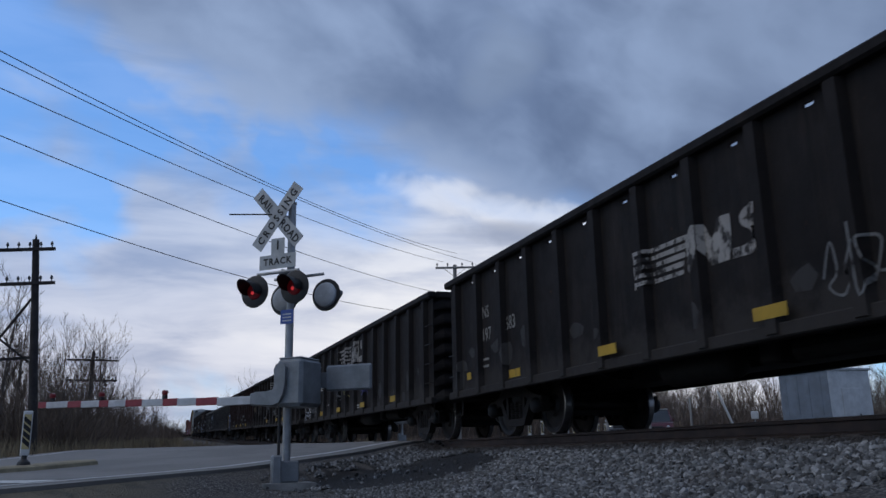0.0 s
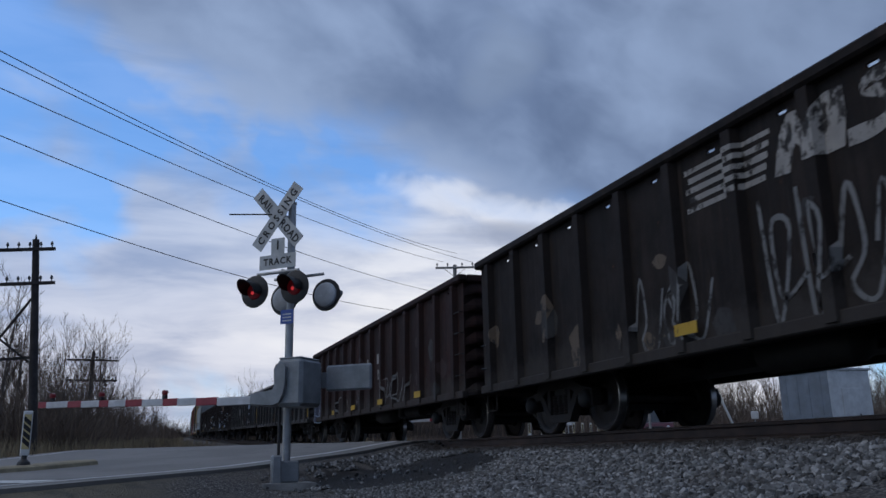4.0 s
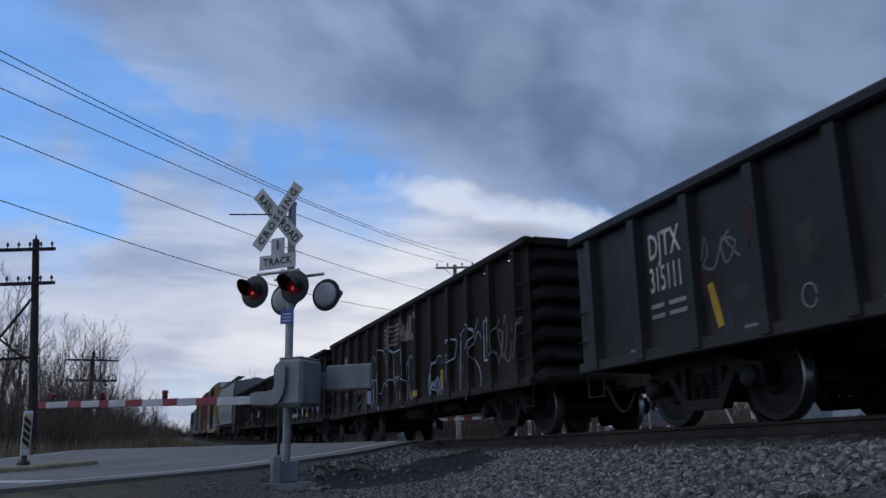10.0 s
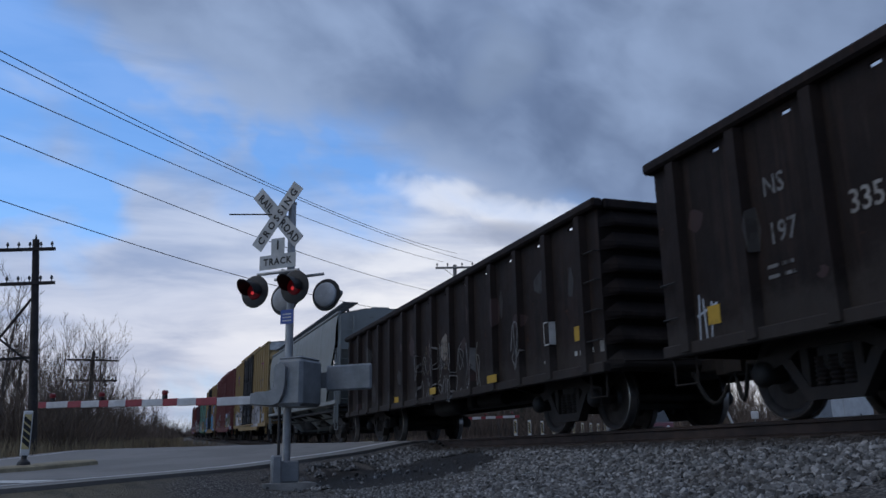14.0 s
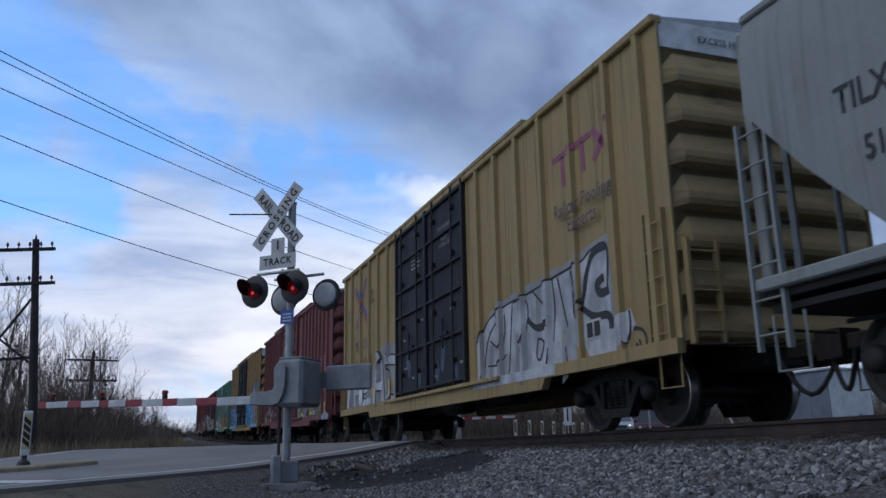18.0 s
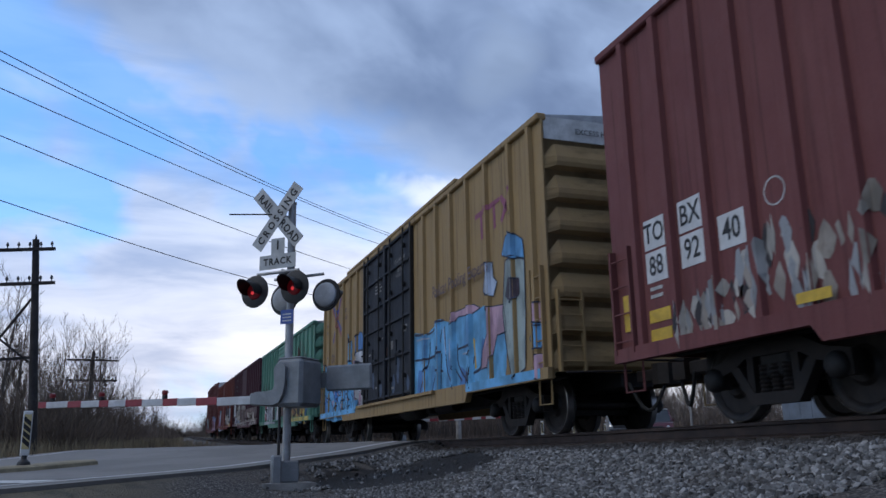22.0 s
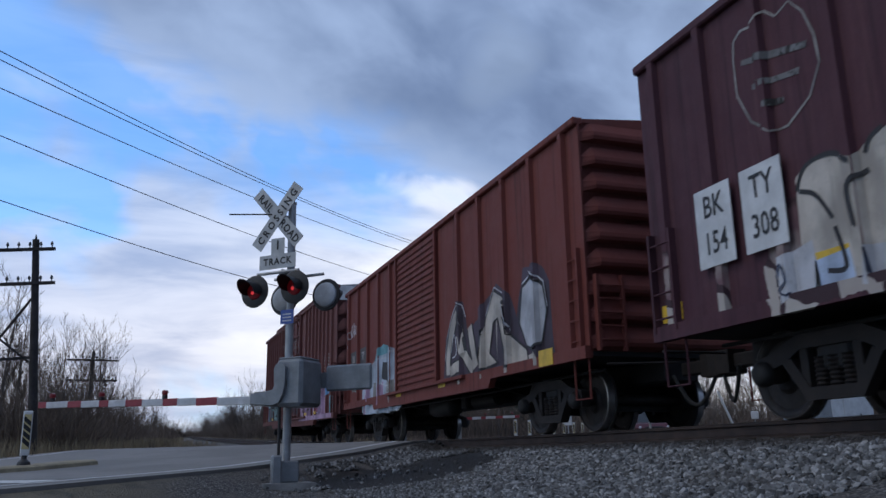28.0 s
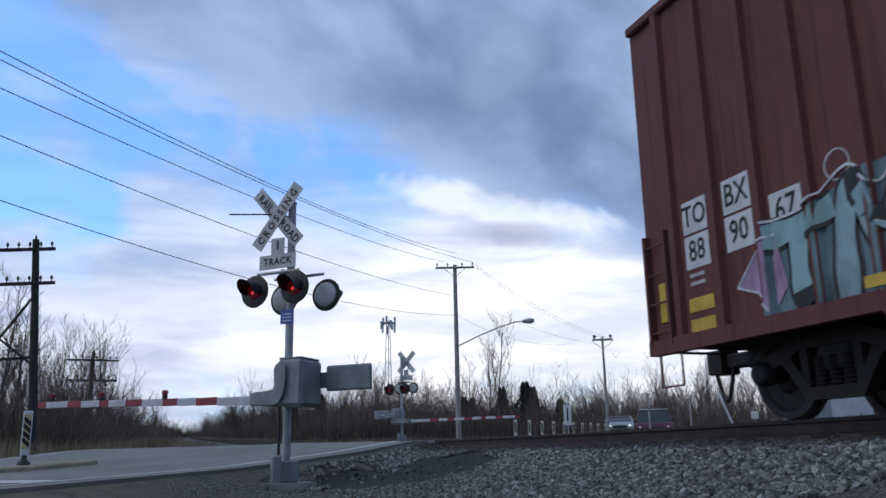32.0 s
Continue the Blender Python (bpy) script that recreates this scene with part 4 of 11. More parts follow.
def telegraph_pole(at, h, arms, half, mat, yaw, shift=0.0, brace=False, lean=0.0):
    p = thing("telegraph_pole", "old dark wooden telegraph pole with two crossarms", "utility pole", pose(at[0], at[1], at[2], 0, lean, yaw), "telegraph poles along the track")
    part("pole", pole_shape(h, 0.17, 0.12), mat, p, soft=True)
    for z in arms:
        a = part("crossarm", Shape().box(-half + shift, half + shift, -0.17, -0.06, z - 0.06, z + 0.06, 0.01), mat, p)
        for i in range(8):
            x = -half + shift + 0.12 + (2 * half - 0.24) * i / 7
            part("insulator", Shape().lathe([(0, 0.02), (0.08, 0.02), (0.09, 0.05), (0.16, 0.055), (0.2, 0.035), (0.23, 0.02)], (x, -0.115, z + 0.06), (0, 0, 1), 10), INSULATOR, a)
    if brace:
        part("brace", Shape().rod((-1.9, 0.1, h * 0.42), (0, 0.1, h * 0.74), 0.05, 0.05, 8), mat, p)
        part("brace", Shape().rod((-1.9, 0.1, h * 0.62), (0, 0.1, h * 0.40), 0.04, 0.04, 8), mat, p)
        part("lower_arm", Shape().box(-2.2, -0.1, -0.1, 0.0, h * 0.44 - 0.05, h * 0.44 + 0.05), mat, p)
    part("pole_top", Shape().lathe([(0, 0.05), (0.2, 0.02)], (0, 0, h), (0, 0, 1), 8), INSULATOR, p)
    return p


z1 = ground_z(-4.22, 33.4)
telegraph_pole((-3.62, 33.4, z1), 8.72 - z1, (8.32 - z1, 7.02 - z1), 1.45, DARK_POLE, -5, -0.75, True, -4.2)
z2 = ground_z(-3.35, 60.0)
telegraph_pole((-3.35, 60.0, z2), 8.35 - z2 - 0.75, (7.1 - z2, 5.75 - z2), 1.6, DARK_POLE, 3)


def utility_pole(at, top, label, arm=1.2, light=False, mat=POLE_WOOD, yaw=0.0, girth=0.17, group="utility poles by the road"):
    p = thing("utility_pole", label, "utility pole", pose(at[0], at[1], at[2], 0, 0, yaw), group)
    h = top - at[2]
    part("pole", pole_shape(h, girth, girth * 0.68), mat, p, soft=True)
    if arm:
        a = part("crossarm", Shape().box(-arm, arm, -0.18, -0.07, h - 0.26, h - 0.14, 0.01), mat, p)
        for x in (-arm + 0.1, -0.45, 0.45, arm - 0.1):
            part("insulator", Shape().lathe([(0, 0.025), (0.1, 0.03), (0.12, 0.06), (0.2, 0.055), (0.24, 0.02)], (x, -0.12, h - 0.14), (0, 0, 1), 10), INSULATOR, a)
        for s in (-1, 1):
            part("arm_brace", Shape().rod((s * 0.65, -0.1, h - 0.26), (0, -0.1, h - 0.78), 0.018, 0.018, 6), mat, p)
    if light:
        zl = h * 0.56 - 0.35
        pts = [(0.0, 0.0, zl), (1.3, 0, zl + 0.62), (2.7, 0, zl + 1.18), (3.6, 0, zl + 1.45), (4.1, 0, zl + 1.5)]
        part("light_arm", Shape().tube(pts, 0.04, 8), GALV, p, "curved streetlight arm")
        lum = part("luminaire", Shape().lathe([(-0.42, 0.05), (-0.3, 0.12), (0.0, 0.17), (0.25, 0.15), (0.34, 0.07)], (4.45, 0, zl + 1.5), (1, 0, 0.05), 16), GALV, p, "grey cobra-head luminaire", True)
        part("glass", Shape().lathe([(-0.08, 0.10), (0.02, 0.08)], (4.5, 0, zl + 1.36), (0, 0, -1), 14), ALU_LIGHT, lum)
    return p


pr_at = (17.75, 46.9)
pr = utility_pole((pr_at[0], pr_at[1], ground_z(*pr_at)), 11.98, "weathered wooden utility pole with a streetlight arm", 1.2, True, POLE_LIGHT, -20)
p3_at = (26.3, 44.2)
utility_pole((p3_at[0], p3_at[1], ground_z(*p3_at)), 7.35, "slim wooden utility pole by the far road", 0.62, False, POLE_LIGHT, -25, 0.095)
for x, y, top in ((21.3, 32.2, 3.0), (27.0, 37.0, 3.2), (33.2, 36.9, 3.6)):
    p = thing("sign_post", "plain pale post by the far roadside", "post", (x, y, ground_z(x, y)))
    part("post", Shape().rod((0, 0, -0.2), (0, 0, top - ground_z(x, y)), 0.06, 0.055, 8), POLE_LIGHT, p)
p = thing("guy_guard", "pale slanting guy-wire guard by the far roadside", "guy wire")
part("guard", Shape().rod((24.6, 30.2, ground_z(24.6, 30.2) - 0.1), (23.75, 30.5, 3.0), 0.05, 0.05, 8), SIGN_WHITE, p)
p = thing("roadside_sign", "small white road sign on a post seen across the track", "road sign", pose(20.2, 37.8, ground_z(20.2, 37.8), 0, 0, -26))
part("post", Shape().box(-0.03, 0.03, -0.03, 0.03, -0.2, 1.9), GALV, p)
part("panel", Shape().box(-0.19, 0.19, -0.05, -0.035, 0.75, 1.75, 0.01), SIGN_WHITE, p)
part("text_bars", Shape().box(-0.04, 0.04, -0.056, -0.051, 0.95, 1.6), BLACK_MARK, p)
p = thing("meter_box", "small white utility box on a post", "utility box", pose(26.3, 31.3, ground_z(26.3, 31.3), 0, 0, -35))
part("post", Shape().box(-0.03, 0.03, -0.03, 0.03, -0.2, 1.4), GALV, p)
part("box", Shape().box(-0.16, 0.16, -0.12, 0.0, 1.1, 1.45, 0.02), SIGN_WHITE, p)


def wire(a, b, sag, r, n=28):
    sh = Shape()
    a, b = Vector(a), Vector(b)
    pts = []
    for i in range(n + 1):
        t = i / n
        q = a.lerp(b, t)
        q.z -= sag * 4 * t * (1 - t)
        pts.append(tuple(q))
    return sh.tube(pts, r, 5)


def build_wires():
    ends = WIRE_ENDS
    w = thing("overhead_wires", "dark overhead power lines sagging across the road", "power lines", group="power lines")
    for a, b, sag, r in ends:
        part("wire", wire(a, b, sag, r * 0.55), WIRE, w)


def ray_at(px, py, depth):
    """A place at that depth ahead of the camera."""
    d = view_dir(px, py)
    f = view_dir(784, 441)
    return Vector(EYE) + d * (depth / d.dot(f))


WIRE_ENDS = []
for (px0, py0), (px1, py1), d0, d1, sag in (((-20, 80), (808, 449), 16.0, 48.2, 0.52), ((-20, 96), (836, 464), 16.0, 48.0, 0.46), ((-20, 147), (784, 464), 16.0, 48.4, 0.38),
                                           ((-20, 232), (805, 524), 16.0, 48.3, 0.42), ((-20, 348), (806, 558), 16.0, 48.3, 0.6)):
    a, b = ray_at(px0, py0, d0), ray_at(px1, py1, d1)
    WIRE_ENDS.append((a, b, sag, 0.020))
for (px0, py0), (px1, py1) in (((835, 468), (1068, 600)), ((812, 520), (1070, 612)), ((838, 466), (1075, 598)), ((812, 560), (1000, 610))):
    WIRE_ENDS.append((ray_at(px0, py0, 48.2), ray_at(px1, py1, 52.0), 0.5, 0.012))
build_wires()

# ---- cell tower ----
tw = thing("cell_tower", "distant grey lattice cell tower with antenna arrays", "tower")
tb = Vector((67.5, 236.0, ground_z(67.5, 236.0)))
tt = ray_at(687, 566, 240.0)
# the paling by distance haze is put into the light metal colour
for k in range(3):
    a = radians(120 * k + 20)
    o = Vector((math.cos(a), math.sin(a), 0))
    part("leg", Shape().rod(Vector((tt.x, tt.y, tb.z)) + o * 1.6, tt + o * 0.5, 0.17, 0.11, 8), ALU_LIGHT, tw)
for k in range(9):
    z = tb.z + (tt.z - tb.z) * (k + 0.5) / 9
    r = 1.6 - 1.1 * (k + 0.5) / 9
    sh = Shape()
    for i in range(3):
        a, b = radians(120 * i + 20), radians(120 * (i + 1) + 20)
        sh.rod((tt.x + math.cos(a) * r, tt.y + math.sin(a) * r, z), (tt.x + math.cos(b) * r, tt.y + math.sin(b) * r, z + 1.2), 0.05, 0.05, 5)
    part("brace", sh, ALU_LIGHT, tw)
for k in range(9):
    a = radians(40 * k)
    c = tt + Vector((math.cos(a) * 2.0, math.sin(a) * 2.0, -0.4 - (k % 3) * 1.2))
    part("antenna_panel", Shape().box(c.x - 0.28, c.x + 0.28, c.y - 0.15, c.y + 0.15, c.z - 1.2, c.z + 1.2, 0.04), ALU_LIGHT, tw)
part("platform", Shape().lathe([(-0.1, 2.0), (0.1, 2.0)], tt + Vector((0, 0, -1.0)), (0, 0, 1), 12), GALV, tw)

# ---- relay shed ----
sx, sy = 26.3, 27.0
shed = thing("relay_shed", "pale blue-grey metal relay shed beyond the track", "shed", pose(sx, sy, ground_z(sx, sy) - 0.02, 0, 0, 0))
part("wall", Shape().box(-1.05, 1.05, -1.35, 1.35, 0.0, 2.85, 0.02), SHED_PAINT, shed, "plain panelled wall")
part("roof", Shape().box(-1.13, 1.13, -1.43, 1.43, 2.852, 2.95, 0.02), ALU_LIGHT, shed)
part("door", Shape().box(-0.45, 0.45, -1.39, -1.364, 0.1, 2.15, 0.01), SIGN_WHITE, shed)
part("handle", Shape().box(0.30, 0.36, -1.42, -1.382, 1.0, 1.15), STEEL_DARK, shed)
# the lit end face: its brightness is painted as a white sheet
part("end_wall", Shape().box(-1.045, 1.045, -1.362, -1.353, 0.02, 2.84), SIGN_WHITE, shed, "end wall whitened for the light it catches")
for k in range(4):
    part("wall_seam", Shape().box(-1.06, -1.052, -0.95 + 0.63 * k, -0.93 + 0.63 * k, 0.02, 2.84), SHED_PAINT, shed)


# ---- cars waiting across the track ----
def road_car(at, yaw, paint, suv, label):
    car = thing("car", label, "car", pose(at[0], at[1], ground_z(*at), 0, 0, yaw))
    h = 1.75 if suv else 1.45
    w = 0.95 if suv else 0.88
    side = [(-2.3, 0.35), (-2.35, 0.75), (-2.1, 0.98), (-1.1, 1.08), (2.2, 1.12), (2.35, 0.9), (2.35, 0.4)]
    body = Shape().prism(side, -w, w, lambda a, b, d: (d, a, b))
    part("body", body, paint, car)
    cab = [(-1.15, 1.07), (-0.45, h - 0.06), (0.1, h), (1.5 if suv else 0.9, h - 0.02), (2.15 if suv else 1.7, 1.1)]
    c2 = Shape()
    for i, (a, b) in enumerate(cab):
        k = w - 0.03 - (b - 1.07) * 0.22
        c2.v += [(-k, a, b), (k, a, b)]
    n = len(cab)
    c2.f = [(2 * i, 2 * i + 1, 2 * i + 3, 2 * i + 2) for i in range(n - 1)] + [tuple(2 * i for i in range(n)), tuple(2 * i + 1 for i in range(n))]
    part("cabin", c2, GLASS_DARK, car, "dark glazed cabin")
    # glints on the SUV's roof are painted as a white top
    part("roof", Shape().box(-w + 0.2, w - 0.2, -0.4, 1.5 if suv else 0.9, h - 0.02, h + 0.03, 0.02), SIGN_WHITE if suv else paint, car)
    for s in (-1, 1):
        part("pillar", Shape().rod((s * (w - 0.06), -1.12, 1.08), (s * (w - 0.18), -0.42, h - 0.04), 0.04, 0.04, 6), paint, car)
        part("headlight", Shape().lathe([(0, 0.08), (0.04, 0.05)], (s * (w - 0.25), -2.31, 0.78), (0, -1, 0.1), 12), HEADLIGHT if not suv else ALU_LIGHT, car)
        for y in (-1.4, 1.4):
            wh = part("wheel", Shape().lathe([(-0.1, 0.2), (-0.1, 0.34), (0.1, 0.34), (0.1, 0.2)], (s * (w - 0.08), y, 0.34), (1, 0, 0), 18), RUBBER, car)
            part("rim", Shape().lathe([(-0.104, 0.19), (0.104, 0.19)], (s * (w - 0.08), y, 0.34), (1, 0, 0), 14), GALV, wh)
        part("mirror", Shape().box(s * w - 0.08 if s > 0 else s * w - 0.1, s * w + 0.1 if s > 0 else s * w + 0.08, -0.95, -0.85, 1.1, 1.24, 0.02), paint, car)
    part("bumper", Shape().box(-w + 0.05, w - 0.05, -2.42, -2.25, 0.35, 0.58, 0.04), BLACK_PAINT, car)
    part("grille", Shape().box(-0.45, 0.45, -2.37, -2.33, 0.62, 0.82, 0.01), BLACK_PAINT, car)
    return car


RED_CAR = simple("dark_red_car_paint", (0.085, 0.022, 0.030), 0.3, 0.2, 0.1, 3, 0.0)
SILVER_CAR = simple("silver_car_paint", (0.42, 0.43, 0.45), 0.3, 0.4, 0.1, 3, 0.0)
road_car((26.0, 38.9), -34, RED_CAR, True, "dark red sport utility vehicle waiting across the track")
road_car((30.4, 49.5), -32, SILVER_CAR, False, "silver car with lit headlights across the track")


# ---- bare trees ----
def grow(rng, h, spread_k, limbs):
    """Trunk and crown shapes of one leafless tree."""
    trunk, crown = Shape(), Shape()
    pts = [Vector((0, 0, -0.3))]
    d = Vector((rng.uniform(-0.05, 0.05), rng.uniform(-0.05, 0.05), 1))
    n = 7
    for i in range(n):
        d = (d + Vector((rng.uniform(-0.10, 0.10), rng.uniform(-0.10, 0.10), 0))).normalized()
        pts.append(pts[-1] + d * (h * 0.92 / n))
    r = h * 0.0085
    for i in range(n):
        trunk.rod(pts[i], pts[i + 1], r * (1 - i / n * 0.85), r * (1 - (i + 1) / n * 0.85), 6, False)

    def branch(p, way, length, rad, depth):
        if depth == 0:
            # finest twigs: flat tapering slivers
            e = p + (way + Vector((rng.uniform(-0.2, 0.2), rng.uniform(-0.2, 0.2), 0.15))).normalized() * length
            w = way.cross(Vector((rng.uniform(-1, 1), rng.uniform(-1, 1), 0.3))).normalized() * rad * 1.3
            h2 = p.lerp(e, 0.5) + w * 2
            crown.add([p - w, p + w, h2 + w * 0.7, h2 - w * 0.7, e], [(0, 1, 2, 3), (3, 2, 4)])
            return
        k = 3
        q = p
        for i in range(k):
            way = (way + Vector((rng.uniform(-0.22, 0.22), rng.uniform(-0.22, 0.22), rng.uniform(0.0, 0.22)))).normalized()
            e = q + way * (length / k)
            crown.rod(q, e, rad * (1 - i / k * 0.6), rad * (1 - (i + 1) / k * 0.6), 3, False)
            q = e
            if depth > 0:
                for _ in range(2 if depth > 1 else 3):
                    side = Vector((rng.uniform(-1, 1), rng.uniform(-1, 1), rng.uniform(0.1, 1.0))).normalized()
                    branch(q, (way * 0.9 + side * 0.9).normalized(), length * rng.uniform(0.4, 0.6), rad * 0.5, depth - 1)

    for i in range(limbs):
        t = 0.25 + 0.72 * i / limbs
        j = min(n - 1, int(t * n))
        p = pts[j].lerp(pts[j + 1], t * n - j)
        a = i * 2.4 + rng.uniform(-0.5, 0.5)
        way = Vector((math.cos(a), math.sin(a), rng.uniform(0.7, 1.5))).normalized()
        branch(p, way, h * spread_k * (1.15 - t * 0.75), r * 0.42 * (1.1 - t * 0.6), 2)
    return trunk.mesh("trunk", BARK), crown.mesh("crown", TWIGS)


def build_trees():
    rng = random.Random(11)
    kinds = [grow(rng, 9.0, 0.30, 11), grow(rng, 8.0, 0.36, 10), grow(rng, 10.0, 0.24, 12), grow(rng, 6.5, 0.42, 9)]
    spots = []
    # left wood, a long row beside the track
    for i in range(105):
        y = 40 + 260 * (i / 105) ** 1.4 + rng.uniform(-2, 2)
        x = track(y).x - 9.5 + 4.0 * smooth(90, 220, y) - abs(rng.gauss(0, 1)) * (2.2 + y * 0.05)
        spots.append((x - (3.0 if y < 52 else 0.6), y, rng.choice((0, 1, 2, 3)), rng.uniform(0.75, 1.08), "row of bare trees beside the track"))
    for i in range(16):
        spots.append((-10 + rng.uniform(-8, 5), 40 + rng.uniform(0, 14), rng.choice((0, 1, 2)), rng.uniform(0.8, 1.1), "row of bare trees beside the track"))
    # across the track, behind the far road
    for i in range(84):
        y = rng.uniform(62, 340)
        x = track(y).x + 6.5 + abs(rng.gauss(0, 1)) * 7
        spots.append((x, y, rng.choice((0, 1, 3)), rng.uniform(0.55, 0.8) if y < 110 else rng.uniform(0.8, 1.1), "bare trees beyond the crossing"))
    for i in range(30):
        y = 170 + 175 * i / 29 + rng.uniform(-3, 3)
        spots.append((track(y).x + 5.2 + abs(rng.gauss(0, 1)) * 3, y, rng.choice((0, 1, 3)), rng.uniform(0.9, 1.25), "bare trees beyond the crossing"))
    for i in range(40):
        spots.append((rng.uniform(-12, 52), rng.uniform(424, 470), rng.choice((0, 1, 3)), rng.uniform(0.5, 0.8), "bare trees beyond the crossing"))
    for i in range(14):
        y = 345 + rng.uniform(0, 30)
        spots.append((track(y).x + rng.uniform(4, 26), y, rng.choice((0, 1, 3)), rng.uniform(0.9, 1.3), "bare trees beyond the crossing"))
    for i in range(95):
        b = rng.uniform(13, 66)
        d = rng.uniform(95, 135)
        spots.append((math.sin(radians(b)) * d, math.cos(radians(b)) * d, rng.choice((0, 1, 2, 3)), rng.uniform(0.75, 1.05), "bare trees beyond the far road"))
    spots.append((28.6, 66.0, 2, 1.15, "bare trees beyond the far road"))
    spots.append((29.0, 68.5, 2, 0.95, "bare trees beyond the far road"))
    for x, y, k, s, g in spots:
        t = thing("tree", "leafless grey-brown tree with fine twigs", "tree", Matrix.LocRotScale((x, y, ground_z(x, y)), Euler((0, 0, rng.uniform(0, 6.3))), (s, s, s * rng.uniform(0.92, 1.08))), g)
        part("trunk", kinds[k][0], BARK, t)
        part("crown", kinds[k][1], TWIGS, t)
    # dark conifers
    con = Shape()
    for i in range(900):
        t = rng.random() ** 0.8
        z = 0.4 + 5.6 * t
        a = rng.uniform(0, 6.3)
        r = (1 - t) ** 0.8 * 2.3 * rng.uniform(0.25, 1.0) * (0.75 + 0.5 * math.sin(a * 2 + t * 7)) + 0.05
        p = Vector((math.cos(a) * r, math.sin(a) * r, z))
        o = Vector((math.cos(a), math.sin(a), -0.25)) * rng.uniform(0.25, 0.5)
        w = Vector((-math.sin(a), math.cos(a), 0)) * rng.uniform(0.06, 0.16)
        up = Vector((0, 0, rng.uniform(0.05, 0.2)))
        con.add([p - w, p + w, p + o + up, p + o * 0.4 + up * 2.4], [(0, 1, 2), (0, 2, 3), (1, 3, 2)])
    cm = con.mesh("crown", EVERGREEN)
    tm = Shape().rod((0, 0, -0.3), (0, 0, 5.2), 0.13, 0.03, 7).mesh("trunk", BARK)
    for x, y, s in ((36.4, 76.8, 0.92), (37.8, 78.0, 0.85), (35.0, 79.5, 0.85), (31.0, 80.0, 0.7), (16.5, 82.0, 0.75), (14.2, 84.0, 0.65), (44.0, 84.0, 0.7), (33.0, 83.0, 0.7)):
        t = thing("conifer", "dark green conifer at the edge of the wood", "tree", Matrix.LocRotScale((x, y, ground_z(x, y)), None, (s, s, s)), "conifers beyond the far road")
        part("trunk", tm, BARK, t)
        part("crown", cm, EVERGREEN, t)


def brush(name, label, n, region, h0, h1, seed, width=0.03, lean=0.35, mat=None):
    """A tangle of thin dead stems."""
    rng = np.random.default_rng(seed)
    v, f = [], []
    for _ in range(n):
        x, y = region(rng)
        z = ground_z(x, y) - 0.05
        h = rng.uniform(h0, h1) * (0.6 + 0.8 * abs(noise.noise((x * 0.15, y * 0.15, 3))))
        a = rng.uniform(0, 6.283)
        wx, wy = math.cos(a) * width * (0.6 + y * 0.012), math.sin(a) * width * (0.6 + y * 0.012)
        lx, ly = rng.normal(0, lean) * h * 0.4, rng.normal(0, lean) * h * 0.4
        k = len(v)
        v += [(x - wx, y - wy, z), (x + wx, y + wy, z), (x + lx * 0.4 + wx * 0.7, y + ly * 0.4 + wy * 0.7, z + h * 0.6), (x + lx * 0.4 - wx * 0.7, y + ly * 0.4 - wy * 0.7, z + h * 0.6), (x + lx, y + ly, z + h)]
        f += [(k, k + 1, k + 2, k + 3), (k + 3, k + 2, k + 4)]
    me = bpy.data.meshes.new(name)
    me.from_pydata(v, [], f)
    me.materials.append(mat or BRUSH)
    tagged(new(name, me), label, "brush", kind="stuff")


BROWN_BRUSH = simple("brown_undergrowth", (0.165, 0.122, 0.095), 0.95, 0.0, 0.5, 0.6)
TAN_GRASS = simple("dead_tan_grass", (0.27, 0.215, 0.135), 0.95, 0.0, 0.45, 0.8)
DARK_BRUSH = simple("dark_brown_stems", (0.064, 0.048, 0.040), 0.95, 0.0, 0.5, 0.6)
build_trees()


def left_wood(rng):
    y = 37 + 290 * rng.random() ** 1.7
    return track(y).x - 8.4 + 4.2 * smooth(90, 220, y) - abs(rng.normal(0, 1)) * (3.5 + 0.03 * y) - (1.0 if y < 45 else 0.0), y


def left_verge(rng):
    y = 30 + 120 * rng.random() ** 1.6
    x = -1.5 - rng.random() * 12 + y * 0.03
    s, p = road_sp(x, y)
    if p < 9.8:
        x, y = x - (9.8 - p) * 0.743 - 0.2, y + (9.8 - p) * 0.669 + 0.2
    return x, y


def right_wood(rng):
    y = 55 + 310 * rng.random() ** 1.4
    return track(y).x + 5.4 + abs(rng.normal(0, 1)) * 9, y


def far_wood(rng):
    b, d = rng.uniform(9, 68), rng.uniform(72, 130)
    return math.sin(radians(b)) * d, math.cos(radians(b)) * d


def side_wood(rng):
    b, d = rng.uniform(29, 54), rng.uniform(66, 100)
    return math.sin(radians(b)) * d, math.cos(radians(b)) * d


def far_field(rng):
    b, d = rng.uniform(14, 50), rng.uniform(44, 80)
    x, y = math.sin(radians(b)) * d, math.cos(radians(b)) * d
    s, p = road_sp(x, y)
    return (x, y) if p < -1.0 or p > 10 else (x - 8, y + 8)


def near_weeds(rng):
    return rng.uniform(-3.0, 0.3), rng.uniform(5.5, 9.5)


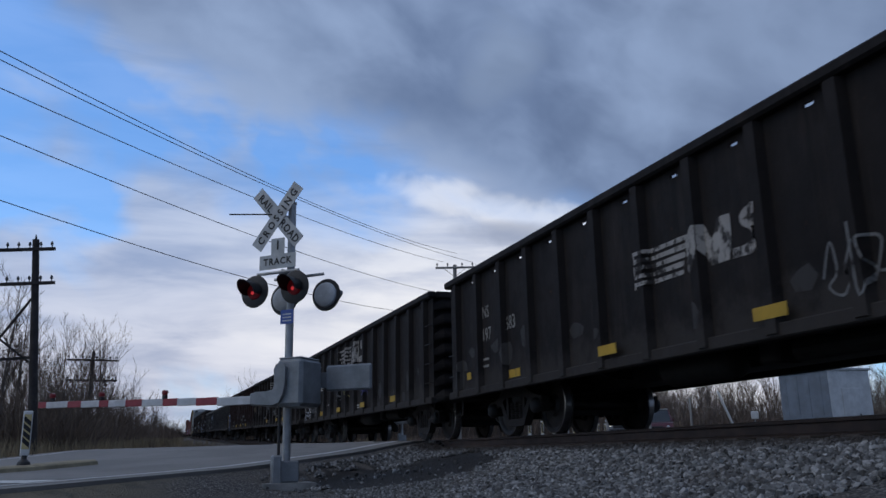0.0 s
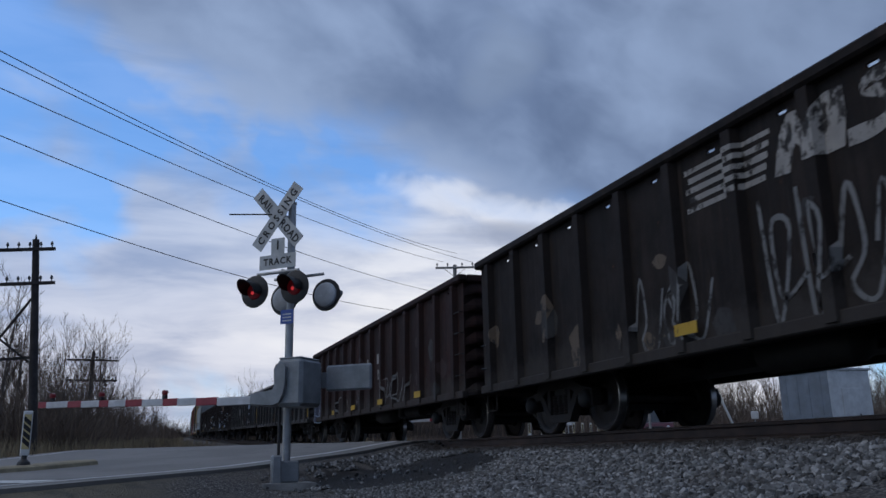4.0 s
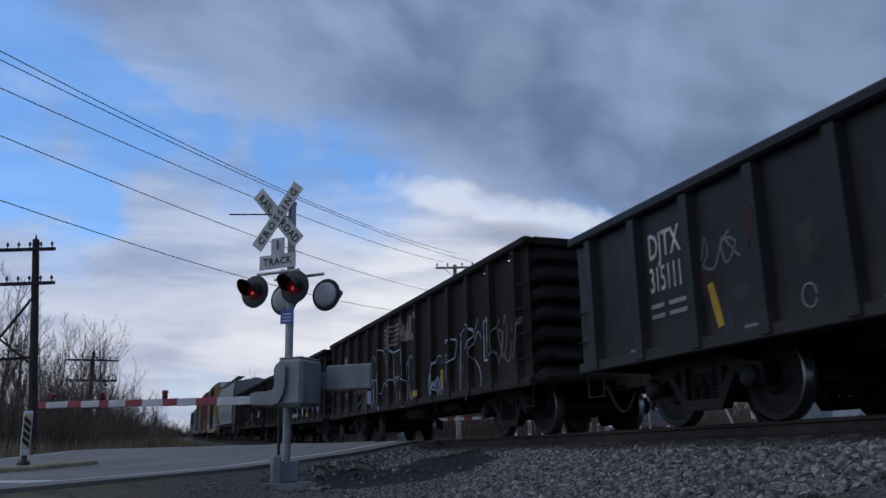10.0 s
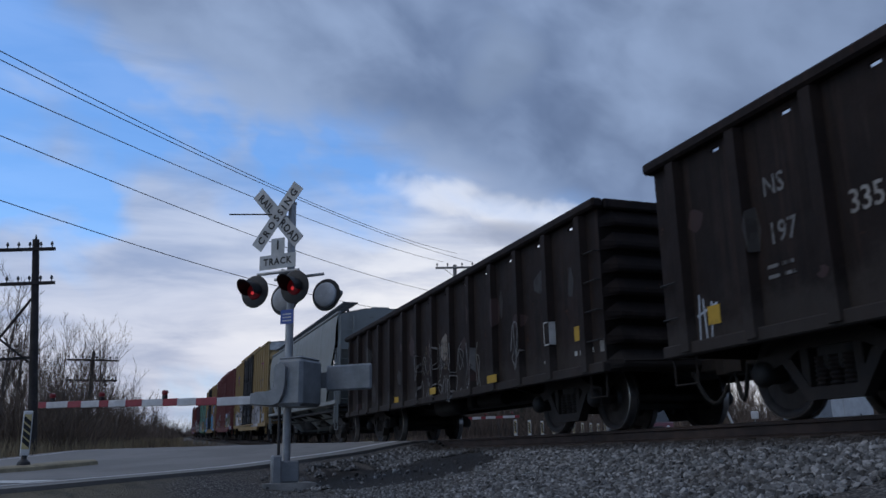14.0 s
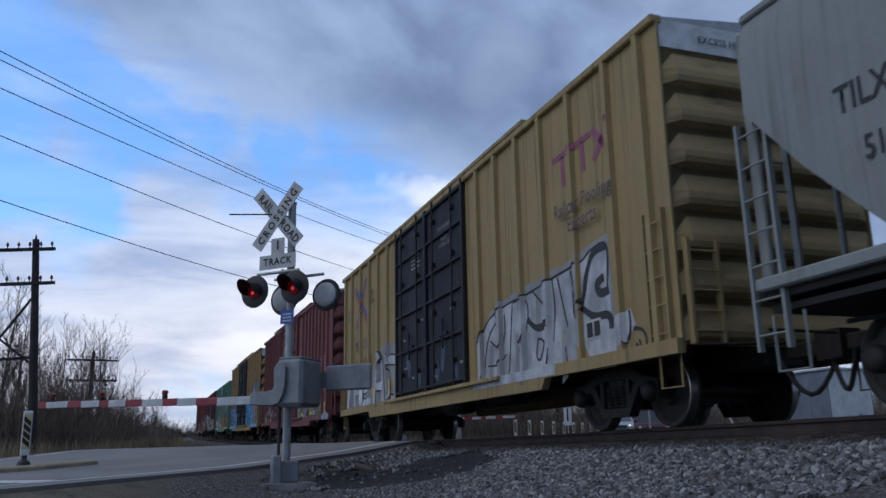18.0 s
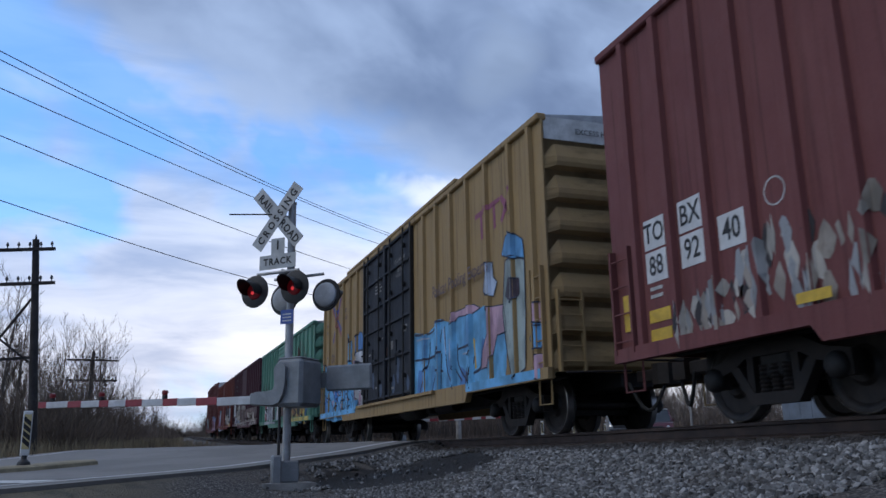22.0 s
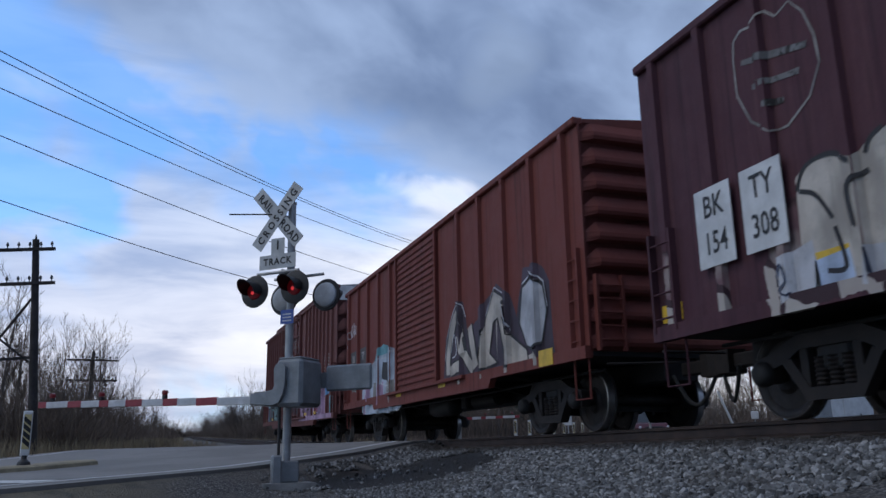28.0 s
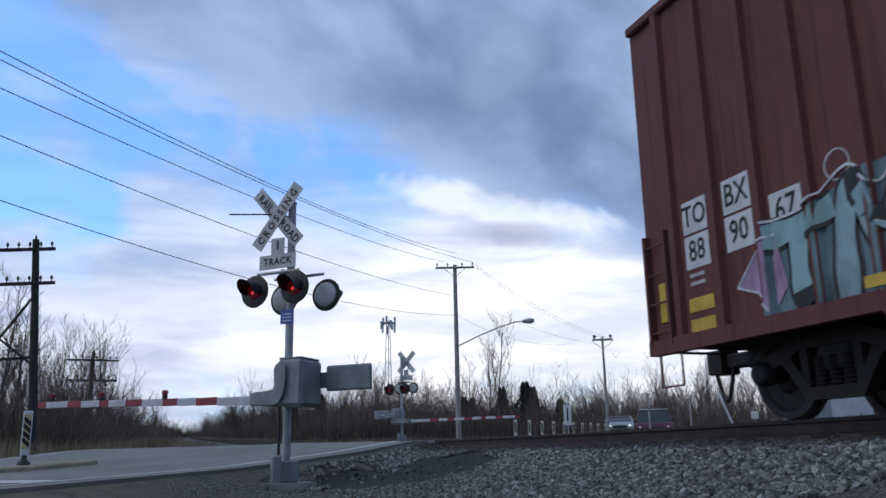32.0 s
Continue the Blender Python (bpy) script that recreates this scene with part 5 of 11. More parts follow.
def shrub_template(rng, h, stems, depth=2, girth=0.016):
    """Many-stemmed leafless bush of thin tapering slivers."""
    v, f = [], []

    def sliver(p, e, r, bend):
        w = (e - p).cross(Vector((rng.uniform(-1, 1), rng.uniform(-1, 1), 0.2))).normalized() * r
        c = p.lerp(e, 0.5) + bend
        n = len(v)
        v.extend([p - w, p + w, c + w * 0.7, c - w * 0.7, e])
        f.extend([(n, n + 1, n + 2), (n, n + 2, n + 3), (n + 3, n + 2, n + 4)])
        return c

    def shoot(p, d, length, r, depth):
        d = (d + Vector((rng.uniform(-0.25, 0.25), rng.uniform(-0.25, 0.25), rng.uniform(-0.05, 0.2)))).normalized()
        e = p + d * length
        c = sliver(p, e, r, Vector((rng.uniform(-1, 1), rng.uniform(-1, 1), 0)) * length * 0.06)
        if depth:
            for k in range(5):
                q = p.lerp(c, rng.uniform(0.35, 1)) if k < 2 else c.lerp(e, rng.uniform(0, 0.85))
                s = Vector((rng.uniform(-1, 1), rng.uniform(-1, 1), rng.uniform(0, 0.9))).normalized()
                shoot(q, (d * 0.9 + s * 0.9).normalized(), length * rng.uniform(0.3, 0.5), r * 0.6, depth - 1)
    for _ in range(stems):
        a = rng.uniform(0, 6.283)
        p = Vector((math.cos(a), math.sin(a), 0)) * rng.uniform(0, h * 0.22)
        shoot(p, Vector((math.cos(a) * (0.35 if depth > 1 else 0.9), math.sin(a) * (0.35 if depth > 1 else 0.9), 1)).normalized(), h * rng.uniform(0.55, 1.0) * (1.0 if depth > 1 else rng.uniform(0.5, 1.0)), girth, depth)
    return np.array([tuple(x) for x in v]), np.array(f)


SCRUB = []
for k in range(5):
    rng_scrub = random.Random(80 + k)
    SCRUB.append(shrub_template(rng_scrub, 2.2, 9, 1, 0.032))
SHRUBS = [shrub_template(random.Random(40 + k), 3.0, 5) for k in range(6)]


def thicket(name, label, n, region, s0, s1, seed, mat=None, kinds=None):
    kinds = kinds or SHRUBS
    rng = np.random.default_rng(seed)
    vs, fs, base = [], [], 0
    for _ in range(n):
        x, y = region(rng)
        v, f = kinds[int(rng.integers(len(kinds)))]
        a, s = rng.uniform(0, 6.283), rng.uniform(s0, s1)
        c, d = math.cos(a) * s, math.sin(a) * s
        q = np.stack([v[:, 0] * c - v[:, 1] * d + x, v[:, 0] * d + v[:, 1] * c + y, v[:, 2] * s * rng.uniform(0.8, 1.2) + ground_z(x, y) - 0.05], 1)
        vs.append(q)
        fs.append(f + base)
        base += len(v)
    me = bpy.data.meshes.new(name)
    me.from_pydata(np.concatenate(vs).tolist(), [], np.concatenate(fs).tolist())
    me.materials.append(mat or BRUSH)
    tagged(new(name, me), label, "brush", kind="stuff")


def deep_wood(rng):
    b, d = rng.uniform(6, 68), rng.uniform(135, 215)
    return math.sin(radians(b)) * d, math.cos(radians(b)) * d


def deep_left(rng):
    y = 70 + 250 * rng.random() ** 1.2
    return track(y).x - 12.0 + 5.0 * smooth(90, 220, y) - rng.random() * 14, y


def track_verge(rng):
    y = 42 + 340 * rng.random() ** 1.5
    if rng.random() < 0.5:
        return track(y).x - 3.4 - rng.random() * (6.5 - 3.0 * smooth(90, 220, y)), y
    return track(y).x + 3.2 + rng.random() * 3.0, y


def end_wood(rng):
    return rng.uniform(-15, 60), rng.uniform(424, 470)


def right_edge(rng):
    y = 70 + 330 * rng.random() ** 1.2
    return track(y).x + 5.0 + abs(rng.normal(0, 1)) * 3.5, y


brush("undergrowth", "dark brown undergrowth filling the wood", 9000, left_wood, 0.9, 2.2, 27, 0.022, 0.5, BROWN_BRUSH)
brush("undergrowth", "dark brown undergrowth beyond the far road", 12000, far_wood, 0.9, 2.2, 28, 0.022, 1.0, DARK_BRUSH)
brush("undergrowth", "dark brown undergrowth beyond the crossing", 11000, right_wood, 0.9, 2.8, 29, 0.022, 0.5, DARK_BRUSH)
thicket("brush_thicket", "dense brown leafless brush beneath the trees", 480, left_wood, 0.7, 1.35, 21)
thicket("brush_thicket", "dark brown leafless brush beyond the crossing", 520, right_wood, 0.8, 1.5, 23)
thicket("brush_thicket", "dark brown brush edging the wood beyond the crossing", 420, right_edge, 0.7, 1.5, 33)
thicket("brush_thicket", "dark brown thicket beyond the far road", 620, far_wood, 1.0, 2.1, 24)
brush("deep_wood", "distant brown bare wood behind the thicket", 14000, deep_wood, 3.5, 6.5, 36, 0.03, 1.0, DARK_BRUSH)
thicket("deep_wood", "distant brown leafless trees behind the thicket", 420, deep_wood, 2.2, 3.8, 42, DARK_BRUSH)
brush("deep_wood", "brown bare wood behind the row of trees", 12000, deep_left, 2.5, 5.0, 37, 0.03, 0.3, BROWN_BRUSH)
brush("verge_grass", "low dead grass and weeds beside the ballast", 16000, track_verge, 0.3, 1.0, 38, 0.014, 0.4, TAN_GRASS)
thicket("scrub", "low tangled brown scrub beyond the far road", 1500, far_wood, 0.9, 1.6, 39, None, SCRUB)
thicket("scrub", "dull brown scrub behind the far roadside", 1100, side_wood, 0.8, 1.4, 30, None, SCRUB)
thicket("scrub", "low tangled brown scrub under the trees", 700, left_wood, 0.6, 1.1, 40, None, SCRUB)
thicket("scrub", "low tangled brown scrub beside the track", 420, track_verge, 0.3, 0.6, 41, None, SCRUB)
thicket("brush_thicket", "distant brown brush where the track bends away", 200, end_wood, 1.8, 3.4, 34)
brush("undergrowth", "distant brown undergrowth where the track bends away", 5000, end_wood, 2.5, 6.0, 35, 0.03, 0.4, DARK_BRUSH)
brush("dead_grass", "tall dead tan grass along the road verge", 16000, left_verge, 0.4, 1.1, 22, 0.010, 0.35, TAN_GRASS)
brush("dead_field_grass", "dead tan field grass beyond the track", 14000, far_field, 0.25, 0.8, 25, 0.014, 0.35, BROWN_BRUSH)
brush("weed_tufts", "thin dead weeds on the gravel shoulder", 500, near_weeds, 0.05, 0.22, 26, 0.004)


# ---- the train: local y runs back along the car, near side is -x, z from the rail head ----
SIDE = 1.5
TEXT_SIDE = Matrix(((0, 0, -1, 0), (-1, 0, 0, 0), (0, 1, 0, 0), (0, 0, 0, 1)))


def make_truck_meshes():
    fr = Shape()
    # cast side frame: top chord, sloping arms, spring seat, bearing caps
    arch = [(-1.05, 0.36), (-1.05, 0.60), (-0.72, 0.66), (-0.42, 0.80), (0.42, 0.80), (0.72, 0.66), (1.05, 0.60), (1.05, 0.36), (0.80, 0.36), (0.78, 0.50),
            (0.60, 0.54), (0.36, 0.66), (-0.36, 0.66), (-0.60, 0.54), (-0.78, 0.50), (-0.80, 0.36)]
    low = [(-0.62, 0.54), (-0.34, 0.16), (0.34, 0.16), (0.62, 0.54), (0.50, 0.58), (0.28, 0.28), (-0.28, 0.28), (-0.50, 0.58)]
    for pts in (arch, low):
        fr.prism(pts, -0.07, 0.07, lambda a, b, d: (d, a, b))
    for o in (-0.33, 0.33):
        fr.box(-0.06, 0.06, o - 0.05, o + 0.05, 0.24, 0.70)
    springs = Shape()
    for o in (-0.17, 0.0, 0.17):
        prof = []
        for k in range(14):
            prof.append((0.28 + k * 0.022, 0.075 if k % 2 else 0.055))
        springs.lathe(prof, (0, o, 0), (0, 0, 1), 10)
    cap = Shape().lathe([(-0.02, 0.13), (0.05, 0.13), (0.09, 0.10), (0.11, 0.05)], (0, 0, 0), (-1, 0, 0), 14)
    bol = Shape().box(-1.05, 1.05, -0.22, 0.22, 0.42, 0.72, 0.04)
    bol.box(-0.6, 0.6, -0.8, -0.72, 0.3, 0.42).box(-0.6, 0.6, 0.72, 0.8, 0.3, 0.42)
    ws = Shape()
    ws.rod((-1.15, 0, 0), (1.15, 0, 0), 0.08, 0.08, 12)
    wheel = [(-0.07, 0.05), (-0.07, 0.16), (-0.03, 0.20), (-0.02, 0.36), (-0.06, 0.40), (-0.066, 0.446), (-0.060, 0.456), (0.05, 0.465), (0.055, 0.49), (0.075, 0.49), (0.075, 0.40), (0.03, 0.36), (0.02, 0.20), (0.07, 0.16), (0.07, 0.05)]
    for sgn in (-1, 1):
        ws.lathe([(d, r) for d, r in wheel], (sgn * 0.76, 0, 0), (-sgn, 0, 0), 30)
    wheel_mesh = ws.mesh("wheelset", WHEEL_STEEL, True)
    wheel_mesh.materials.append(TREAD)
    for poly in wheel_mesh.polygons:
        if all(0.445 < math.hypot(wheel_mesh.vertices[v].co.y, wheel_mesh.vertices[v].co.z) < 0.48 for v in poly.vertices):
            poly.material_index = 1
    return (fr.mesh("side_frame", TRUCK_STEEL), springs.mesh("spring", TRUCK_STEEL), cap.mesh("bearing_cap", STEEL_DARK, True), bol.mesh("truck", STEEL_DARK),
            wheel_mesh)


TRUCK = make_truck_meshes()
WHEELS = []      # (wheelset, car's centre, offset along the car)


def add_truck(car, y, centre_s):
    fr, springs, cap, bol, ws = TRUCK
    t = part("truck", bol, STEEL_DARK, car, "four-wheel freight truck")
    t.location = (0, y, 0)
    for x, flip in ((-1.02, 0), (1.02, 180)):
        o = part("side_frame", fr, TRUCK_STEEL, t)
        o.location = (x, 0, 0)
        o = part("spring_nest", springs, TRUCK_STEEL, t)
        o.location = (x, 0, 0)
        for yy in (-0.89, 0.89):
            o = part("bearing_cap", cap, STEEL_DARK, t)
            o.matrix_basis = pose(x * 1.07, yy, 0.46, 0, 0, flip)
    for yy in (-0.89, 0.89):
        o = part("wheelset", ws, WHEEL_STEEL, t)
        o.location = (0, yy, 0.465)
        WHEELS.append((o, yy, car))


def running_gear(car, lb, gap, spec):
    """Centre sill, couplers, hoses, brake gear and trucks."""
    h = lb / 2
    zs = spec.get("sill_z", 0.62)
    sh = Shape().box(-0.28, 0.28, -h + 0.1, h - 0.1, 0.66, 0.98, 0.02)
    for k in range(7):
        y = -h + 2.9 + k * (lb - 5.8) / 6
        sh.prism([(-1.42, 0.98), (1.42, 0.98), (0.5, 0.74), (-0.5, 0.74)], y - 0.05, y + 0.05, lambda a, b, d: (a, d, b))
    part("centre_sill", sh, STEEL_DARK, car)
    part("floor", Shape().box(-1.44, 1.44, -h + 0.04, h - 0.04, 0.985, 1.05), STEEL_DARK, car)
    sh = Shape().lathe([(-0.7, 0.05), (-0.66, 0.17), (-0.6, 0.21), (0.6, 0.21), (0.66, 0.17), (0.7, 0.05)], (-0.75, 0.6, 0.70), (0, 1, 0), 16)
    part("air_tank", sh, STEEL_DARK, car, soft=True)
    sh = Shape().rod((-0.62, -0.9, 0.72), (-0.62, -2.1, 0.72), 0.13, 0.13, 14).box(-0.8, -0.45, -0.75, -0.45, 0.6, 0.9, 0.03)
    part("brake_cylinder", sh, STEEL_DARK, car)
    sh = Shape().tube([(-1.0, -h + 0.5, 0.85), (-1.05, -2.5, 0.80), (-1.05, 2.5, 0.80), (-1.0, h - 0.5, 0.85)], 0.025)
    part("brake_pipe", sh, STEEL_DARK, car)
    for sgn in (-1, 1):
        e = sgn * h
        sh = Shape().box(-0.09, 0.09, min(e, e + sgn * gap * 0.38), max(e, e + sgn * gap * 0.38), 0.72, 0.90, 0.02)
        k = e + sgn * gap * 0.40
        sh.prism([(-0.17, -0.16), (0.10, -0.18), (0.19, -0.05), (0.16, 0.14), (-0.02, 0.20), (-0.18, 0.10)], 0.66, 0.96, lambda a, b, d, k=k, s=sgn: (a * s, k + b, d))
        part("coupler", sh, TRUCK_STEEL, car, "rusty knuckle coupler")
        pts = []
        for i in range(9):
            t = i / 8
            pts.append((-0.30 + 0.22 * t, e + sgn * (0.12 + t * gap * 0.36), 0.72 - 0.42 * math.sin(math.pi * t * 0.95)))
        part("air_hose", Shape().tube(pts, 0.028, 7), RUBBER, car)
        sh = Shape().tube([(-1.35, e + sgn * 0.16, 0.86), (-0.35, e + sgn * 0.30, 0.88)], 0.018)
        part("uncoupling_lever", sh, TRUCK_STEEL, car)
        for x in (-1.48, 1.48):
            y0 = e - sgn * 0.28
            sh = Shape().tube([(x, y0 - 0.2, 0.95), (x, y0 - 0.2, 0.42), (x, y0 + 0.2, 0.42), (x, y0 + 0.2, 0.95)], 0.017)
            part("sill_step", sh, spec["step_mat"], car)
    for y in (-h + spec["truck"], h - spec["truck"]):
        add_truck(car, y, 0)


def ladder(car, x, y0, y1, z0, z1, n, mat, out=0.07):
    s = -1 if x < 0 else 1
    xa, xb = min(x, x + s * out), max(x, x + s * out)
    lad = part("ladder", Shape().box(xa, xb, y0 - 0.02, y0 + 0.02, z0, z1), mat, car)
    part("stile", Shape().box(xa, xb, y1 - 0.02, y1 + 0.02, z0, z1), mat, lad)
    for i in range(n):
        z = z0 + 0.15 + (z1 - z0 - 0.3) * i / (n - 1)
        part("rung", Shape().rod((x + s * out * 0.8, y0, z), (x + s * out * 0.8, y1, z), 0.012, 0.012, 6), mat, lad)


def end_ladder(car, y, sgn, x0, x1, z0, z1, n, mat):
    ya, yb = sorted((y, y + sgn * 0.08))
    lad = part("end_ladder", Shape().box(x0 - 0.02, x0 + 0.02, ya, yb, z0, z1), mat, car)
    part("stile", Shape().box(x1 - 0.02, x1 + 0.02, ya, yb, z0, z1), mat, lad)
    for i in range(n):
        z = z0 + 0.15 + (z1 - z0 - 0.3) * i / (n - 1)
        part("rung", Shape().rod((x0, y + sgn * 0.07, z), (x1, y + sgn * 0.07, z), 0.012, 0.012, 6), mat, lad)


def corrugated_end(car, y, sgn, z0, z1, n, mat, depth=0.09, band=0.0, w=SIDE):
    """Pressed end wall with n horizontal ribs."""
    prof = [(z0, 0.0)]
    top = z1 - band
    p = (top - z0) / n
    for i in range(n):
        a = z0 + i * p
        prof += [(a + p * 0.06, 0.0), (a + p * 0.17, depth * 0.85), (a + p * 0.30, depth), (a + p * 0.46, depth * 0.9), (a + p * 0.90, 0.0)]
    prof.append((z1, 0.0))
    sh = Shape()
    for z, d in prof:
        # ribs taper out at the corners
        for x, k in ((-w + 0.02, 0.0), (-w + 0.22, 1.0), (w - 0.22, 1.0), (w - 0.02, 0.0)):
            sh.v.append((x, y + sgn * d * k, z))
    for i in range(len(prof) - 1):
        for k in range(3):
            a = i * 4 + k
            sh.f.append((a, a + 1, a + 5, a + 4))
    back = Shape().box(-w + 0.02, w - 0.02, min(y, y - sgn * 0.05), max(y, y - sgn * 0.05), z0, z1)
    sh.add(back.v, back.f)
    return part("end_wall", sh, mat, car, "ribbed steel end")


def on_side(car, text, size, u, z, mat, lb, label="", depth=0.008, x=SIDE, squeeze=1.0):
    m = Matrix.Translation((-x - depth, lb / 2 - u, z)) @ TEXT_SIDE
    return lettering(text, size, mat, m, car, label, squeeze=squeeze)


def plate(car, u0, u1, z0, z1, mat, lb, name="plate", label="", x=SIDE, t=0.006):
    sh = Shape().box(-x - t, -x + 0.002, lb / 2 - u1, lb / 2 - u0, z0, z1)
    return part(name, sh, mat, car, label)


def painted(car, lines, width, mat, lb, posts, depth, half, name="spray_paint", label="", x=SIDE):
    """Sprayed strokes: polylines of (u, z), draped over panels and posts."""
    def sx(u):
        for p in posts:
            if abs(u - p) < half:
                return -x - depth - 0.006
        return -x - 0.006
    for line in lines:
        sh, pts = Shape(), []
        for (a, b), (c, d) in zip(line, line[1:]):
            k = max(1, int(math.hypot(c - a, d - b) / 0.05))
            for i in range(k):
                pts.append((a + (c - a) * i / k, b + (d - b) * i / k))
        pts.append(line[-1])
        n0 = len(sh.v)
        for i, (u, z) in enumerate(pts):
            a, b = pts[max(0, i - 1)], pts[min(len(pts) - 1, i + 1)]
            dx, dz = b[0] - a[0], b[1] - a[1]
            q = math.hypot(dx, dz) or 1
            w = width / 2 * (0.85 + 0.3 * noise.noise((u * 3, z * 3, 1)))
            for s in (-1, 1):
                uu, zz = u - dz / q * w * s, z + dx / q * w * s
                sh.v.append((sx(uu), lb / 2 - uu, zz))
        for i in range(len(pts) - 1):
            a = n0 + 2 * i
            sh.f.append((a, a + 1, a + 3, a + 2))
        part(name, sh, mat, car, label)


def blob(car, poly, mat, lb, posts, depth, half, lift=0.004, name="spray_paint", label="", x=SIDE):
    """A filled sprayed shape: a polygon of (u, z), laid over panels and posts in narrow columns."""
    sh = Shape()

    def sx(u):
        for p in posts:
            if abs(u - p) < half:
                return -x - depth - lift
        return -x - lift
    u0, u1 = min(p[0] for p in poly), max(p[0] for p in poly)
    n = max(2, int((u1 - u0) / 0.05))
    ends = []
    for i in range(n + 1):
        u = min(u1 - 1e-4, max(u0 + 1e-4, u0 + (u1 - u0) * i / n))
        zs = []
        for (a, b), (c, d) in zip(poly, poly[1:] + poly[:1]):
            if (a <= u < c) or (c <= u < a):
                zs.append(b + (d - b) * (u - a) / (c - a))
        ends.append((u, sorted(zs)))
    for (ua, za), (ub, zb) in zip(ends, ends[1:]):
        if len(za) == len(zb) and len(za) >= 2:
            for k in range(0, len(za) - 1, 2):
                sh.add([(sx(ua), lb / 2 - ua, za[k]), (sx(ub), lb / 2 - ub, zb[k]), (sx(ub), lb / 2 - ub, zb[k + 1]), (sx(ua), lb / 2 - ua, za[k + 1])], [(0, 1, 2, 3)])
        elif len(za) >= 2 and len(zb) >= 2:
            sh.add([(sx(ua), lb / 2 - ua, za[0]), (sx(ub), lb / 2 - ub, zb[0]), (sx(ub), lb / 2 - ub, zb[-1]), (sx(ua), lb / 2 - ua, za[-1])], [(0, 1, 2, 3)])
    if sh.f:
        part(name, sh, mat, car, label)


def wildstyle(car, lb, posts, u0, u1, z0, z1, n, fills, line, seed, shine=None, depth=0.07, half=0.06, width=0.045):
    """A row of spiky interlocking sprayed letters with outlines and highlights."""
    rng = random.Random(seed)
    step = (u1 - u0) / n
    h = (z1 - z0) / 2
    for i in range(n):
        cu, cz = u0 + step * (i + 0.5), z0 + h
        k = rng.randint(9, 12)
        poly = []
        for j in range(k):
            a = 2 * math.pi * (j + rng.uniform(-0.25, 0.25)) / k
            r = rng.uniform(0.86, 1.12) if j % 2 else rng.uniform(0.42, 0.85)
            c, s = math.cos(a), math.sin(a)
            m = max(abs(c), abs(s))
            zz = cz + s / m * h * r
            poly.append((cu + c / m * step * 0.62 * r + (zz - cz) * 0.18, min(z1 + 0.1, max(z0 - 0.02, zz))))
        blob(car, poly, fills[rng.randrange(len(fills))], lb, posts, depth, half, 0.004 + 0.002 * (i % 2))
        painted(car, [poly + poly[:1]], width, line, lb, posts, depth + 0.006, half, x=SIDE + 0.004)
        # inner strokes: stems, counters and a highlight
        q = rng.uniform(-0.2, 0.2) * step
        painted(car, [[(cu + q - 0.1 * step, cz + 0.55 * h), (cu + q, cz - 0.1 * h), (cu + q + 0.22 * step, cz - 0.6 * h)]], width * 0.8, line, lb, posts, depth + 0.006, half, x=SIDE + 0.004)
        if rng.random() < 0.7:
            e = arc(cu + q * 0.5 + 0.08 * step, cz + rng.uniform(-0.1, 0.3) * h, 0.10 * step + 0.04, 0.14 * h + 0.03, 0, 360, 8)
            blob(car, e[:-1], line, lb, posts, depth, half, 0.009)
        if shine:
            painted(car, [[(poly[2][0] * 0.8 + cu * 0.2, poly[2][1] * 0.8 + cz * 0.2), (poly[3][0] * 0.75 + cu * 0.25, poly[3][1] * 0.75 + cz * 0.25), (poly[4][0] * 0.8 + cu * 0.2, poly[4][1] * 0.8 + cz * 0.2)]],
                    width * 0.55, shine, lb, posts, depth + 0.008, half, x=SIDE + 0.006)


def arc(cu, cz, ru, rz, a0, a1, n=14):
    return [(cu + ru * math.cos(radians(a0 + (a1 - a0) * i / n)), cz + rz * math.sin(radians(a0 + (a1 - a0) * i / n))) for i in range(n + 1)]


CARS = []      # (car, place of its centre along the train, half truck distance)


def new_car(name, label, category, rear, lb, truck):
    car = thing(name, label, category, group="freight cars of the train")
    CARS.append((car, rear - lb / 2, lb / 2 - truck))
    return car


